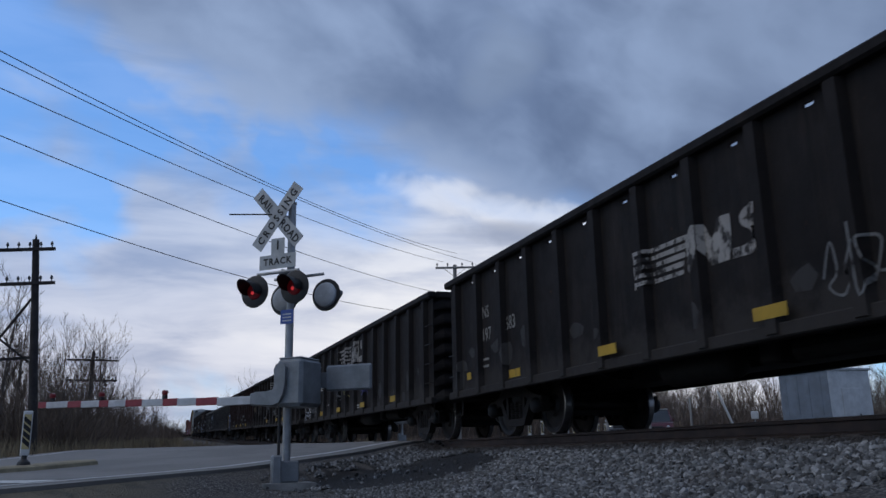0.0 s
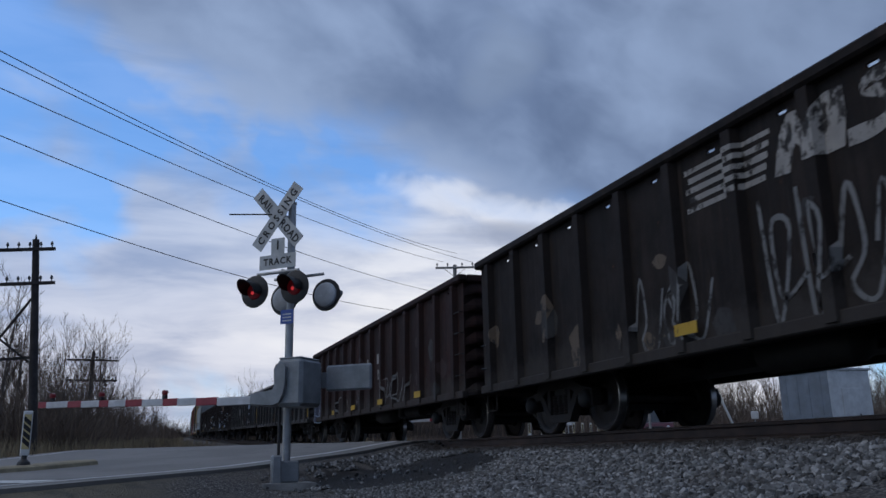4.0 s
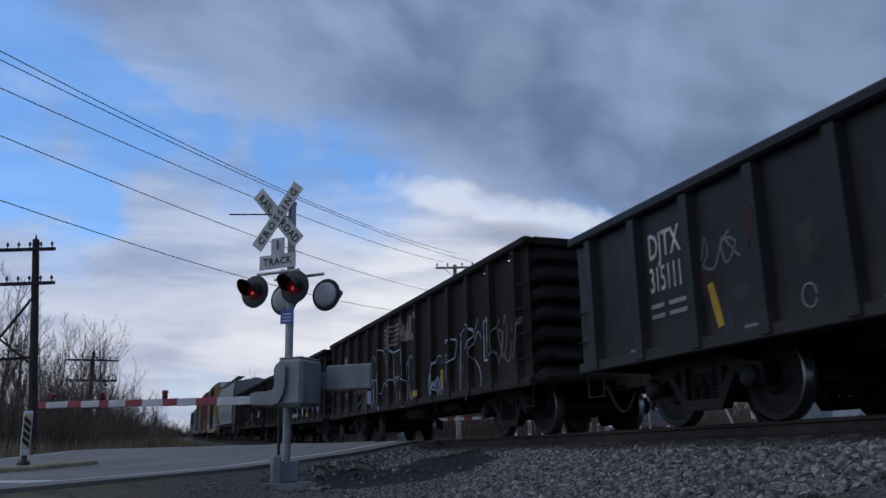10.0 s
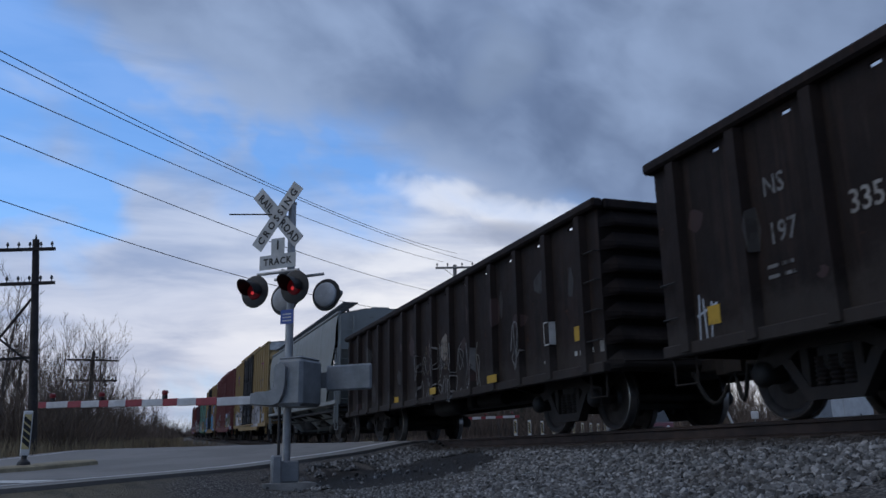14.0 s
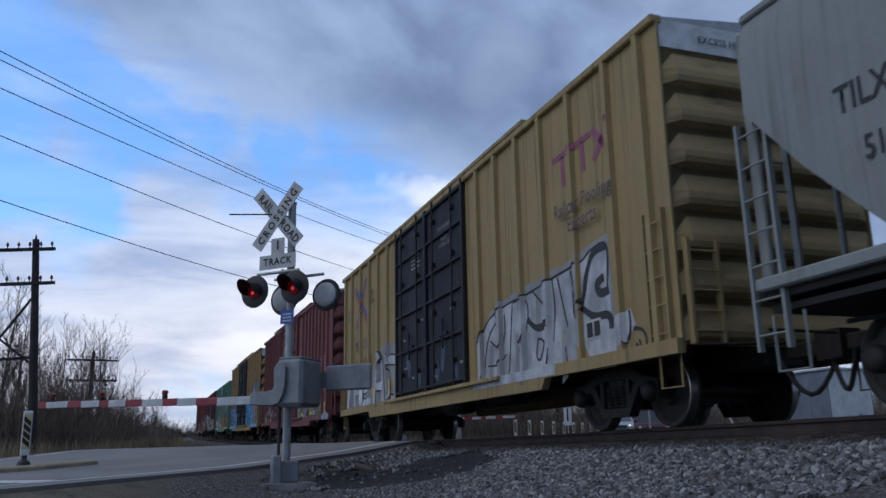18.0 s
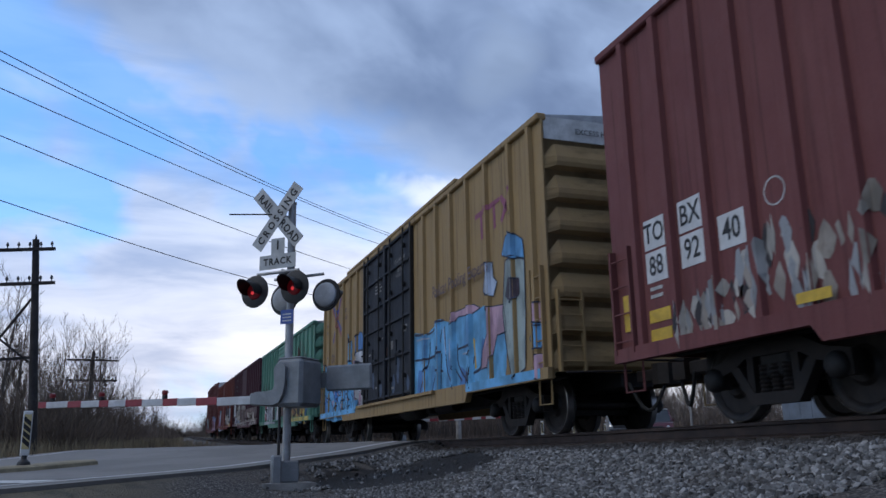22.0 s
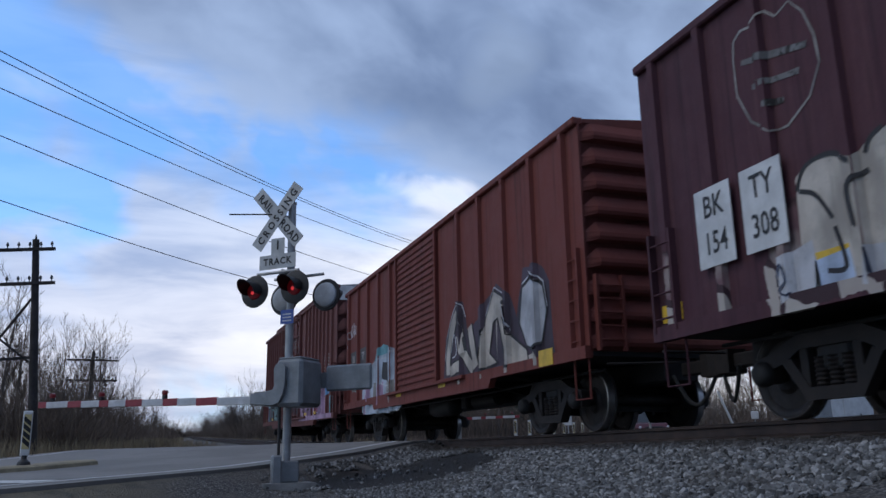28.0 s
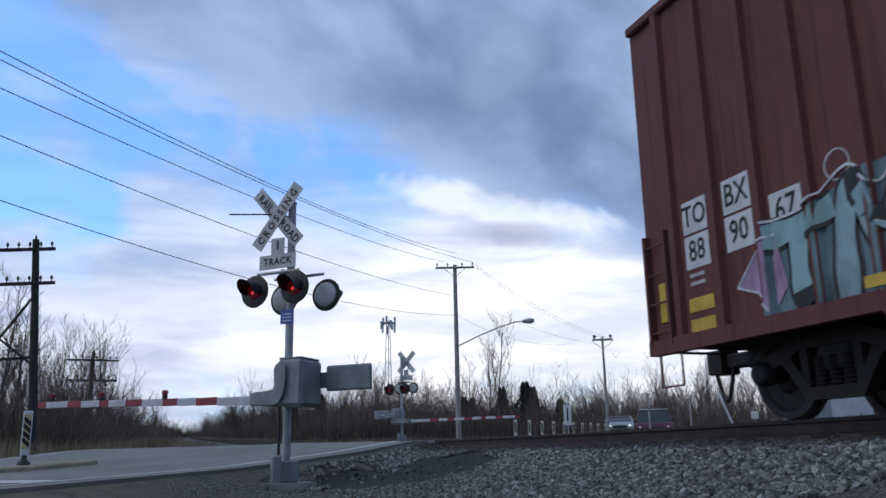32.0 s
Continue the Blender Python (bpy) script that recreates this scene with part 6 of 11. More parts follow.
def gondola(rear, lb, top, paint, label, n=14, sill=0.74, gap=1.42, chord_mat=None, slots=True, rng_seed=1, rope=False):
    car = new_car("gondola_car", label, "freight car", rear, lb, 1.95)
    h = lb / 2
    chord_mat = chord_mat or paint
    first, last = 0.45, lb - 0.45
    posts = [first + (last - first) * i / (n - 1) for i in range(n)]
    post_shape = Shape().prism([(-0.11, 0.0), (-0.07, -0.10), (0.07, -0.10), (0.11, 0.0)], sill + 0.02, top - 0.15, lambda a, b, d: (b, a, d))
    post_mesh = post_shape.mesh("post", paint)
    edges = [0.02] + posts + [lb - 0.02]
    for sgn in (-1, 1):
        for i in range(len(edges) - 1):
            u0, u1 = edges[i], edges[i + 1]
            y0, y1 = h - u1, h - u0
            xa, xb = sorted((sgn * SIDE, sgn * (SIDE - 0.03)))
            sh = Shape()
            if slots and 0 < i < len(edges) - 2:
                m = (y0 + y1) / 2 - 0.18
                za, zb = top - 0.25, top - 0.205
                sh.box(xa, xb, y0, y1, sill, za).box(xa, xb, y0, y1, zb, top - 0.1)
                sh.box(xa, xb, y0, m - 0.065, za, zb).box(xa, xb, m + 0.065, y1, za, zb)
            else:
                sh.box(xa, xb, y0, y1, sill, top - 0.1)
            part("side_panel", sh, paint, car)
        for u in posts:
            o = part("side_post", post_mesh, paint, car)
            o.matrix_basis = pose(sgn * SIDE, h - u, 0, 0, 0, 0 if sgn < 0 else 180)
        xa, xb = sorted((sgn * (SIDE - 0.06), sgn * (SIDE + 0.12)))
        part("top_chord", Shape().box(xa, xb, -h - 0.06, h + 0.06, top - 0.14, top, 0.03), chord_mat, car)
        xa, xb = sorted((sgn * (SIDE - 0.05), sgn * (SIDE + 0.07)))
        part("side_sill", Shape().box(xa, xb, -h, h, sill - 0.02, sill + 0.12, 0.015), paint, car)
    for sgn in (-1, 1):
        corrugated_end(car, sgn * (h - 0.02), sgn, sill, top - 0.1, 7, paint, 0.08)
        part("end_chord", Shape().box(-SIDE + 0.06, SIDE - 0.06, sgn * h - 0.07, sgn * h + 0.07, top - 0.14, top - 0.003, 0.02), chord_mat, car)
    for y0, zs in ((-h + 0.06, (1.15, 1.55, 1.95, 2.35)), (h - 0.40, (1.15, 1.55))):
        for z in zs:
            part("grab_iron", Shape().tube([(-SIDE, y0, z), (-SIDE - 0.07, y0 + 0.01, z), (-SIDE - 0.07, y0 + 0.33, z), (-SIDE, y0 + 0.34, z)], 0.011, 6), STEEL_DARK, car)
    running_gear(car, lb, gap, {"truck": 1.95, "step_mat": paint})
    return car, posts


def boxcar(rear, lb, eave, paint, label, door, door_mat, posts, door_kind="plug", gap=1.7, sill=0.78, mid=0.62, end_ribs=6, band=0.0, band_mat=None, step=True, truck=2.2,
           roof_mat=None, post_w=0.05, post_d=0.07, end_mat=None):
    car = new_car("boxcar", label, "freight car", rear, lb, truck)
    h = lb / 2
    up = 0.10 if step else 0.0
    end_mat = end_mat or paint
    pm = Shape().prism([(-post_w - 0.02, 0.0), (-post_w, -post_d), (post_w, -post_d), (post_w + 0.02, 0.0)], sill + 0.17, eave - 0.10, lambda a, b, d: (b, a, d)).mesh("post", paint)
    for sgn in (-1, 1):
        xa, xb = sorted((sgn * SIDE, sgn * (SIDE - 0.03)))
        spans = [(0.0, door[0], paint), (door[1], lb, paint)]
        for u0, u1, mt in spans:
            part("side_panel", Shape().box(xa, xb, h - u1, h - u0, sill, eave - 0.08), mt, car)
        for u in posts:
            o = part("side_post", pm, paint, car)
            o.matrix_basis = pose(sgn * SIDE, h - u, 0, 0, 0, 0 if sgn < 0 else 180)
        xa, xb = sorted((sgn * (SIDE - 0.10), sgn * (SIDE + 0.075)))
        if step:
            part("top_chord", Shape().box(xa, xb, -h, h, eave - 0.12, eave, 0.02), paint, car)
            part("raised_eave", Shape().box(xa, xb, -h + 3.75, h - 3.75, eave + 0.002, eave + up, 0.02), paint, car)
        else:
            part("top_chord", Shape().box(xa, xb, -h, h, eave - 0.12, eave, 0.02), paint, car)
        xa, xb = sorted((sgn * (SIDE - 0.04), sgn * (SIDE + 0.075)))
        part("side_sill", Shape().prism([(-h, sill), (-h + 3.3, sill), (-h + 3.42, mid), (h - 3.42, mid), (h - 3.3, sill), (h, sill), (h, sill + 0.17), (-h, sill + 0.17)],
                                        xa, xb, lambda a, b, d: (d, a, b)), paint, car)
        # door opening
        y0, y1 = h - door[1], h - door[0]
        z0, z1 = sill + 0.19, eave - 0.13 + up * 0.5
        if door_kind == "plug":
            ym = (y0 + y1) / 2 + 0.0
            for a, b in ((y0 + 0.02, ym - 0.015), (ym + 0.015, y1 - 0.02)):
                xa, xb = sorted((sgn * (SIDE - 0.02), sgn * (SIDE + 0.045)))
                d = part("door", Shape().box(xa, xb, a, b, z0, z1, 0.02), door_mat, car, "plug door with locking bars")
                for k in (0.02, 0.25, 0.47, 0.62, 0.80, 0.975):
                    z = z0 + (z1 - z0) * k
                    xc, xd = sorted((sgn * (SIDE + 0.045), sgn * (SIDE + 0.105)))
                    part("stiffener", Shape().box(xc, xd, a + 0.05, b - 0.05, z - 0.03, z + 0.03, 0.012), door_mat, d)
                for k in (0.24, 0.76):
                    y = a + (b - a) * k
                    sh = Shape().rod((sgn * (SIDE + 0.105), y, z0 - 0.08), (sgn * (SIDE + 0.105), y, z1 + 0.05), 0.022, 0.022, 8)
                    for q in (0.12, 0.4, 0.66, 0.9):
                        zz = z0 + (z1 - z0) * q
                        xc, xd = sorted((sgn * (SIDE + 0.05), sgn * (SIDE + 0.14)))
                        sh.box(xc, xd, y - 0.05, y + 0.05, zz - 0.05, zz + 0.05, 0.01)
                    part("locking_bar", sh, STEEL_DARK if door_mat is not paint else door_mat, d)
                sh = Shape().box(min(sgn * (SIDE + 0.09), sgn * (SIDE + 0.13)), max(sgn * (SIDE + 0.09), sgn * (SIDE + 0.13)), (a + b) / 2 - 0.03, (a + b) / 2 + 0.03, z0 + 0.75, z0 + 1.35, 0.01)
                sh.box(min(sgn * (SIDE + 0.05), sgn * (SIDE + 0.12)), max(sgn * (SIDE + 0.05), sgn * (SIDE + 0.12)), (a + b) / 2 - 0.22, (a + b) / 2 + 0.22, z0 + 1.0, z0 + 1.08, 0.01)
                part("handle", sh, door_mat, d)
            xc, xd = sorted((sgn * (SIDE + 0.046), sgn * (SIDE + 0.115)))
            part("door_seam", Shape().box(xc, xd, ym - 0.075, ym + 0.075, z0, z1, 0.015), door_mat, car, "upright seam between the doors")
            for a in (y0 - 0.02, y1 - 0.06):
                xc, xd = sorted((sgn * (SIDE + 0.001), sgn * (SIDE + 0.10)))
                part("door_jamb", Shape().box(xc, xd, a, a + 0.08, z0 - 0.1, z1 + 0.05, 0.012), STEEL_DARK if door_mat is not paint else paint, car)
        else:
            xa, xb = sorted((sgn * (SIDE - 0.02), sgn * (SIDE + 0.03)))
            d = part("door", Shape().box(xa, xb, y0 + 0.02, y1 - 0.02, z0, z1, 0.01), door_mat, car, "sliding door with pressed ribs")
            nr = 22 if door_kind == "ribbed" else 16
            for k in range(nr):
                z = z0 + 0.12 + (z1 - z0 - 0.24) * k / (nr - 1)
                xc, xd = sorted((sgn * (SIDE + 0.03), sgn * (SIDE + 0.06)))
                part("door_rib", Shape().box(xc, xd, y0 + 0.12, y1 - 0.12, z - 0.04, z + 0.04, 0.02), door_mat, d)
            for y in (y0 + 0.06, y1 - 0.06):
                sh = Shape().box(min(sgn * (SIDE + 0.03), sgn * (SIDE + 0.09)), max(sgn * (SIDE + 0.03), sgn * (SIDE + 0.09)), y - 0.05, y + 0.05, z0, z1, 0.01)
                part("door_edge", sh, door_mat, d)
        xa, xb = sorted((sgn * (SIDE + 0.0), sgn * (SIDE + 0.15)))
        part("door_track", Shape().box(xa, xb, y0 - 1.6, y1 + 0.6, sill + 0.10, sill + 0.17, 0.01), paint, car)
    for sgn in (-1, 1):
        corrugated_end(car, sgn * (h - 0.03), sgn, sill + 0.1, eave - 0.02, end_ribs, end_mat, 0.10, band)
        if band:
            y = sgn * (h - 0.03)
            part("end_band", Shape().box(-SIDE + 0.05, SIDE - 0.05, min(y, y + sgn * 0.012), max(y, y + sgn * 0.012), eave - band, eave - 0.05), band_mat, car, "white band across the end")
        end_ladder(car, sgn * (h + 0.01), sgn, -1.38, -0.98, sill + 0.1, 2.1, 5, paint)
    ladder(car, -SIDE, -h + 0.14, -h + 0.52, sill + 0.1, 2.5, 5, paint, 0.07)
    ladder(car, -SIDE, h - 0.46, h - 0.06, sill + 0.1, 2.2, 4, paint, 0.09)
    # shallow gable roof with cross ribs
    rf = Shape().prism([(-SIDE - 0.06, eave - 0.03), (0, eave + 0.12), (SIDE + 0.06, eave - 0.03), (SIDE + 0.06, eave - 0.07), (-SIDE - 0.06, eave - 0.07)], -h + 0.02, h - 0.02, lambda a, b, d: (a, d, b))
    for k in range(13):
        y = -h + 0.4 + (lb - 0.8) * k / 12
        rf.prism([(-SIDE - 0.06, eave - 0.02), (0, eave + 0.16), (SIDE + 0.06, eave - 0.02), (SIDE + 0.06, eave - 0.06), (-SIDE - 0.06, eave - 0.06)], y - 0.05, y + 0.05, lambda a, b, d: (a, d, b))
    part("roof", rf, roof_mat or GALV, car, "galvanised ribbed roof")
    running_gear(car, lb, gap, {"truck": truck, "step_mat": paint})
    return car


def covered_hopper(rear, lb, paint, label):
    car = new_car("covered_hopper_car", label, "freight car", rear, lb, 1.75)
    h = lb / 2
    eave, sill = 4.03, 1.30

    # bulging side sheet in steps of height, ends cut on the slant
    prof = [(1.30, 1.52), (1.55, 1.56), (2.2, 1.60), (3.0, 1.60), (3.6, 1.57), (3.9, 1.52), (4.03, 1.47)]

    def cut(z):
        return 0.12 if z > 2.9 else 0.12 + (2.9 - z) / 1.6 * 1.6
    for sgn in (-1, 1):
        sh = Shape()
        for z, x in prof:
            c = cut(z)
            for k in range(9):
                u = c + (lb - 2 * c) * k / 8
                sh.v.append((sgn * x, h - u, z))
        for i in range(len(prof) - 1):
            for k in range(8):
                a = i * 9 + k
                sh.f.append((a, a + 1, a + 10, a + 9))
        part("side_sheet", sh, paint, car, "smooth curved side sheet", soft=True)
        xa, xb = sorted((sgn * 1.45, sgn * 1.60))
        part("side_sill", Shape().box(xa, xb, -h, h, sill - 0.12, sill + 0.01, 0.02), paint, car)
        part("roof_rail", Shape().box(min(sgn * 1.40, sgn * 1.52), max(sgn * 1.40, sgn * 1.52), -h + 0.1, h - 0.1, eave - 0.02, eave + 0.07, 0.02), paint, car)
        for u in (3.7, 6.3, 9.0, 11.4):
            sh = Shape().box(min(sgn * 1.59, sgn * 1.615), max(sgn * 1.59, sgn * 1.615), h - u - 0.035, h - u + 0.035, 1.6, 2.02, 0.008)
            part("reflector_strip", sh, STEEL_DARK, car)
    for sgn in (-1, 1):
        # end slope sheets
        sh = Shape()
        y = sgn * (h - 0.12)
        y2 = sgn * (h - 1.75)
        sh.add([(-1.5, y, 2.9), (1.5, y, 2.9), (1.5, y, 4.0), (-1.5, y, 4.0)], [(0, 1, 2, 3)])
        sh.add([(-1.5, y, 2.9), (1.5, y, 2.9), (1.5, y2, 1.25), (-1.5, y2, 1.25)], [(0, 1, 2, 3)])
        part("slope_sheet", sh, paint, car)
        part("end_platform", Shape().box(-1.5, 1.5, min(sgn * h, sgn * (h - 1.7)), max(sgn * h, sgn * (h - 1.7)), 1.10, 1.18, 0.01), STEEL_DARK, car)
        for x in (-1.46, -0.5, 0.5, 1.46):
            part("end_post", Shape().rod((x, sgn * (h - 0.1), 1.18), (x, sgn * (h - 0.1), 3.0), 0.035, 0.035, 8), paint, car)
        end_ladder(car, sgn * (h - 0.05), sgn, -1.44, -1.02, 1.2, 3.95, 9, paint)
        ladder(car, -1.50, sgn * (h - 0.12) - 0.2, sgn * (h - 0.12) + 0.2, 0.62, 2.95, 7, paint, 0.06)
    roof = Shape()
    for x0, x1, z0, z1 in ((-1.47, -0.6, 4.03, 4.22), (-0.6, 0.6, 4.22, 4.24), (0.6, 1.47, 4.22, 4.03)):
        roof.add([(x0, -h + 0.12, z0), (x1, -h + 0.12, z1), (x1, h - 0.12, z1), (x0, h - 0.12, z0)], [(0, 1, 2, 3)])
    roof.add([(-1.47, -h + 0.12, 4.0), (1.47, -h + 0.12, 4.0), (0.6, -h + 0.12, 4.22), (-0.6, -h + 0.12, 4.22)], [(0, 1, 2, 3)])
    roof.add([(-1.47, h - 0.12, 4.0), (1.47, h - 0.12, 4.0), (0.6, h - 0.12, 4.22), (-0.6, h - 0.12, 4.22)], [(0, 1, 2, 3)])
    part("roof", roof, paint, car)
    sh = Shape().box(-0.3, 0.3, -h + 0.5, h - 0.5, 4.25, 4.34, 0.03)
    part("hatch", sh, paint, car, "long roof hatch")
    for x in (-1.1, 1.1):
        sh = Shape()
        for q in (x - 0.22, x, x + 0.22):
            sh.box(q - 0.012, q + 0.012, -h + 0.1, h - 0.1, 4.36, 4.40)
        k = -h + 0.1
        while k < h - 0.1:
            sh.box(x - 0.23, x + 0.23, k, k + 0.02, 4.37, 4.395)
            k += 0.11
        part("running_board", sh, DARK_GRATE, car, "open grating walkway")
        sh = Shape()
        for i in range(9):
            y = -h + 0.5 + (lb - 1.0) * i / 8
            sh.box(x - 0.03, x + 0.03, y - 0.03, y + 0.03, 4.05, 4.37)
        part("walkway_bracket", sh, DARK_GRATE, car)
    # three discharge hoppers
    for k in range(3):
        yc = (k - 1) * 3.75
        sh = Shape()
        top = [(-1.46, yc - 1.75, 1.28), (1.46, yc - 1.75, 1.28), (1.46, yc + 1.75, 1.28), (-1.46, yc + 1.75, 1.28)]
        bot = [(-0.55, yc - 0.35, 0.42), (0.55, yc - 0.35, 0.42), (0.55, yc + 0.35, 0.42), (-0.55, yc + 0.35, 0.42)]
        sh.add(top + bot, [(0, 1, 5, 4), (1, 2, 6, 5), (2, 3, 7, 6), (3, 0, 4, 7), (4, 5, 6, 7), (0, 3, 2, 1)])
        b = part("hopper_bay", sh, paint, car, "sloped discharge hopper")
        g = Shape().box(-0.7, 0.7, yc - 0.42, yc + 0.42, 0.34, 0.43, 0.02).rod((-0.95, yc, 0.38), (0.95, yc, 0.38), 0.035, 0.035, 8)
        part("outlet_gate", g, STEEL_DARK, b)
    sh = Shape()
    running_gear(car, lb, 1.5, {"truck": 1.75, "step_mat": paint})
    return car


def blocks(car, rects, mat, lb, name="logo_shape", label="", x=SIDE):
    for u0, u1, z0, z1 in rects:
        part(name, Shape().box(-x - 0.007, -x + 0.001, lb / 2 - u1, lb / 2 - u0, z0, z1), mat, car, label)


def bays(posts, u0, u1, half=0.12):
    """Pieces of u0..u1 that lie between posts."""
    out, a = [], u0
    for p in sorted(posts):
        if p - half > u0 and p + half < u1:
            out.append((a, p - half))
            a = p + half
    out.append((a, u1))
    return [(a, b) for a, b in out if b - a > 0.04]


def worn(name, col, under, amount=0.5):
    """Sprayed or stencilled paint that has flaked down to what lies under it."""
    m = Nodes(name, 0.75)
    a = m.noise(7.0, 6, 0.75, m.scaled((1.0, 1.0, 0.55)))
    b = m.noise(1.6, 4, 0.6)
    c = m.mix(m.step(b, 0.3, 0.7), col, tuple(x * 0.7 for x in col))
    keep = m.math("ADD", a, m.math("MULTIPLY", m.math("SUBTRACT", b, 0.5), 0.5))
    return m.done(m.mix(m.step(keep, 0.36 + 0.16 * amount, 0.26 + 0.16 * amount), c, under))


DARK_GRATE = simple("dull_grey_grating", (0.085, 0.09, 0.095), 0.6, 0.2, 0.3, 5)
SKY_BLUE = spray("bright_blue_spray_paint", (0.11, 0.36, 0.62), 0.6, 0.0, 0.25, 1.5, 0.05)
MID_BLUE = spray("mid_blue_spray_paint", (0.08, 0.27, 0.52), 0.6, 0.0, 0.25, 1.5, 0.05)
DEEP_BLUE = spray("deep_blue_spray_paint", (0.05, 0.17, 0.42), 0.6, 0.0, 0.25, 1.5, 0.05)
PINK = spray("dusty_pink_spray_paint", (0.44, 0.28, 0.36), 0.6, 0.0, 0.25, 1.5, 0.05)
ORANGE = spray("orange_spray_paint", (0.36, 0.19, 0.07), 0.6, 0.0, 0.3, 1.5, 0.05)
ORANGE_DEEP = spray("deep_orange_spray_paint", (0.25, 0.12, 0.045), 0.6, 0.0, 0.3, 1.5, 0.05)
OLIVE_GOLD = spray("olive_gold_spray_paint", (0.30, 0.25, 0.06), 0.6, 0.0, 0.3, 1.5, 0.05)
MUSTARD = spray("mustard_spray_paint", (0.42, 0.32, 0.06), 0.6, 0.0, 0.3, 1.5, 0.05)
OLIVE = spray("olive_grey_spray_paint", (0.20, 0.19, 0.13), 0.6, 0.0, 0.35, 1.5, 0.05)
SILVER = spray("silver_grey_spray_paint", (0.40, 0.41, 0.44), 0.6, 0.0, 0.25, 1.5, 0.05)
CREAM = spray("cream_spray_paint", (0.44, 0.40, 0.35), 0.6, 0.0, 0.25, 1.5, 0.05)
HALO_GREY = spray("blue_grey_spray_halo", (0.25, 0.29, 0.38), 0.65, 0.0, 0.35, 1.5, 0.05)
OLIVE_DARK = spray("dark_olive_spray_paint", (0.055, 0.052, 0.045), 0.65, 0.0, 0.35, 1.5, 0.05)
GREY_WASH = spray("grey_spray_wash", (0.21, 0.22, 0.23), 0.65, 0.0, 0.35, 1.5, 0.05)
WASH_PALE = spray("pale_grey_tan_spray", (0.33, 0.31, 0.28), 0.65, 0.0, 0.35, 1.5, 0.05)
SAGE = spray("grey_green_spray_paint", (0.13, 0.15, 0.10), 0.65, 0.0, 0.35, 1.5, 0.05)
SMEARED_YELLOW = spray("smeared_yellow_plate", (0.34, 0.25, 0.10), 0.6, 0.0, 0.4, 3, 0.05)
TAN_PALE = spray("pale_tan_spray_paint", (0.24, 0.21, 0.18), 0.7, 0.0, 0.35, 1.5, 0.05)
BLUE_WHITE = spray("blue_white_spray_paint", (0.36, 0.42, 0.50), 0.6, 0.0, 0.3, 1.5, 0.05)
SILVER_GREEN = spray("grey_green_spray_paint", (0.27, 0.33, 0.32), 0.6, 0.0, 0.3, 1.5, 0.05)
MINT = worn("pale_mint_repaint", (0.21, 0.42, 0.33), (0.15, 0.33, 0.25), 0.35)
PEELED = worn("peeled_white_primer", (0.36, 0.39, 0.36), (0.13, 0.28, 0.22), 0.75)
SPRAY_MIST = worn("thin_grey_spray", (0.30, 0.30, 0.31), (0.40, 0.31, 0.16), 0.3)
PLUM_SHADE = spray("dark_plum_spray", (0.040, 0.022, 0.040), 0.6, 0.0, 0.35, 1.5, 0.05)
DEEP_SKY = spray("blue_spray_halo", (0.08, 0.20, 0.36), 0.6, 0.0, 0.35, 1.5, 0.05)
RED_SPRAY = spray("dull_red_spray", (0.24, 0.05, 0.06), 0.6, 0.0, 0.35, 1.5, 0.05)
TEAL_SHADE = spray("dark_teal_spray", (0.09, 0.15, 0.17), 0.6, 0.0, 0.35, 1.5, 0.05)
TEAL_GREY = spray("grey_teal_spray", (0.20, 0.30, 0.32), 0.6, 0.0, 0.3, 1.5, 0.05)
SPRAY_TEAL_PALE = spray("pale_teal_spray_paint", (0.20, 0.33, 0.34), 0.6, 0.0, 0.25, 1.5, 0.05)
MARK_DARK_BLUE = spray("navy_spray_line", (0.015, 0.025, 0.06), 0.6, 0.0, 0.25, 2, 0.05)
RUST_STREAK = worn("rusty_run_off", (0.060, 0.034, 0.027), (0.11, 0.16, 0.12), 0.4)
SOOT_STREAK = worn("sooty_run_off", (0.028, 0.026, 0.025), (0.10, 0.17, 0.13), 0.45)
RUST_PATCH = simple("rust_brown_patch", (0.085, 0.050, 0.040), 0.85, 0.0, 0.45, 3, 0.2)


GON_BLACK = car_paint("sooty_black_gondola_paint", (0.0125, 0.0105, 0.0105), (0.034, 0.027, 0.024), 0.6, dust=0.55)
GON_BROWN = car_paint("sooty_brown_gondola_paint", (0.0145, 0.0105, 0.0098), (0.040, 0.025, 0.020), 0.65, dust=0.5)
GON_RUST = car_paint("rust_brown_gondola_paint", (0.021, 0.0125, 0.0115), (0.055, 0.021, 0.017), 0.75, dust=0.6)
GON_TAG = car_paint("tagged_gondola_paint", (0.0145, 0.0115, 0.0105), (0.042, 0.030, 0.025), 0.65, dust=0.6,
                    zones=[(-5.4, -1.6, 0.8, 2.35, 1.3, [(0.14, 0.10, 0.07), (0.20, 0.16, 0.12), (0.07, 0.05, 0.04), (0.24, 0.21, 0.18), (0.16, 0.11, 0.05)], (0.04, 0.03, 0.03))])
GON_DJ = car_paint("blue_black_gondola_paint", (0.0135, 0.0130, 0.0140), (0.030, 0.028, 0.029), 0.55, dust=0.4, gloss=0.24)
GON_DJ2 = car_paint("tagged_blue_black_paint", (0.0135, 0.0130, 0.0140), (0.030, 0.028, 0.029), 0.55, dust=0.4, gloss=0.24)
HOPPER_GREY = car_paint("pale_grey_hopper_paint", (0.25, 0.27, 0.27), (0.19, 0.19, 0.18), 0.4, 0.45)
TBOX_YELLOW = car_paint("faded_yellow_boxcar_paint", (0.345, 0.250, 0.115), (0.27, 0.200, 0.120), 0.75, 0.6)
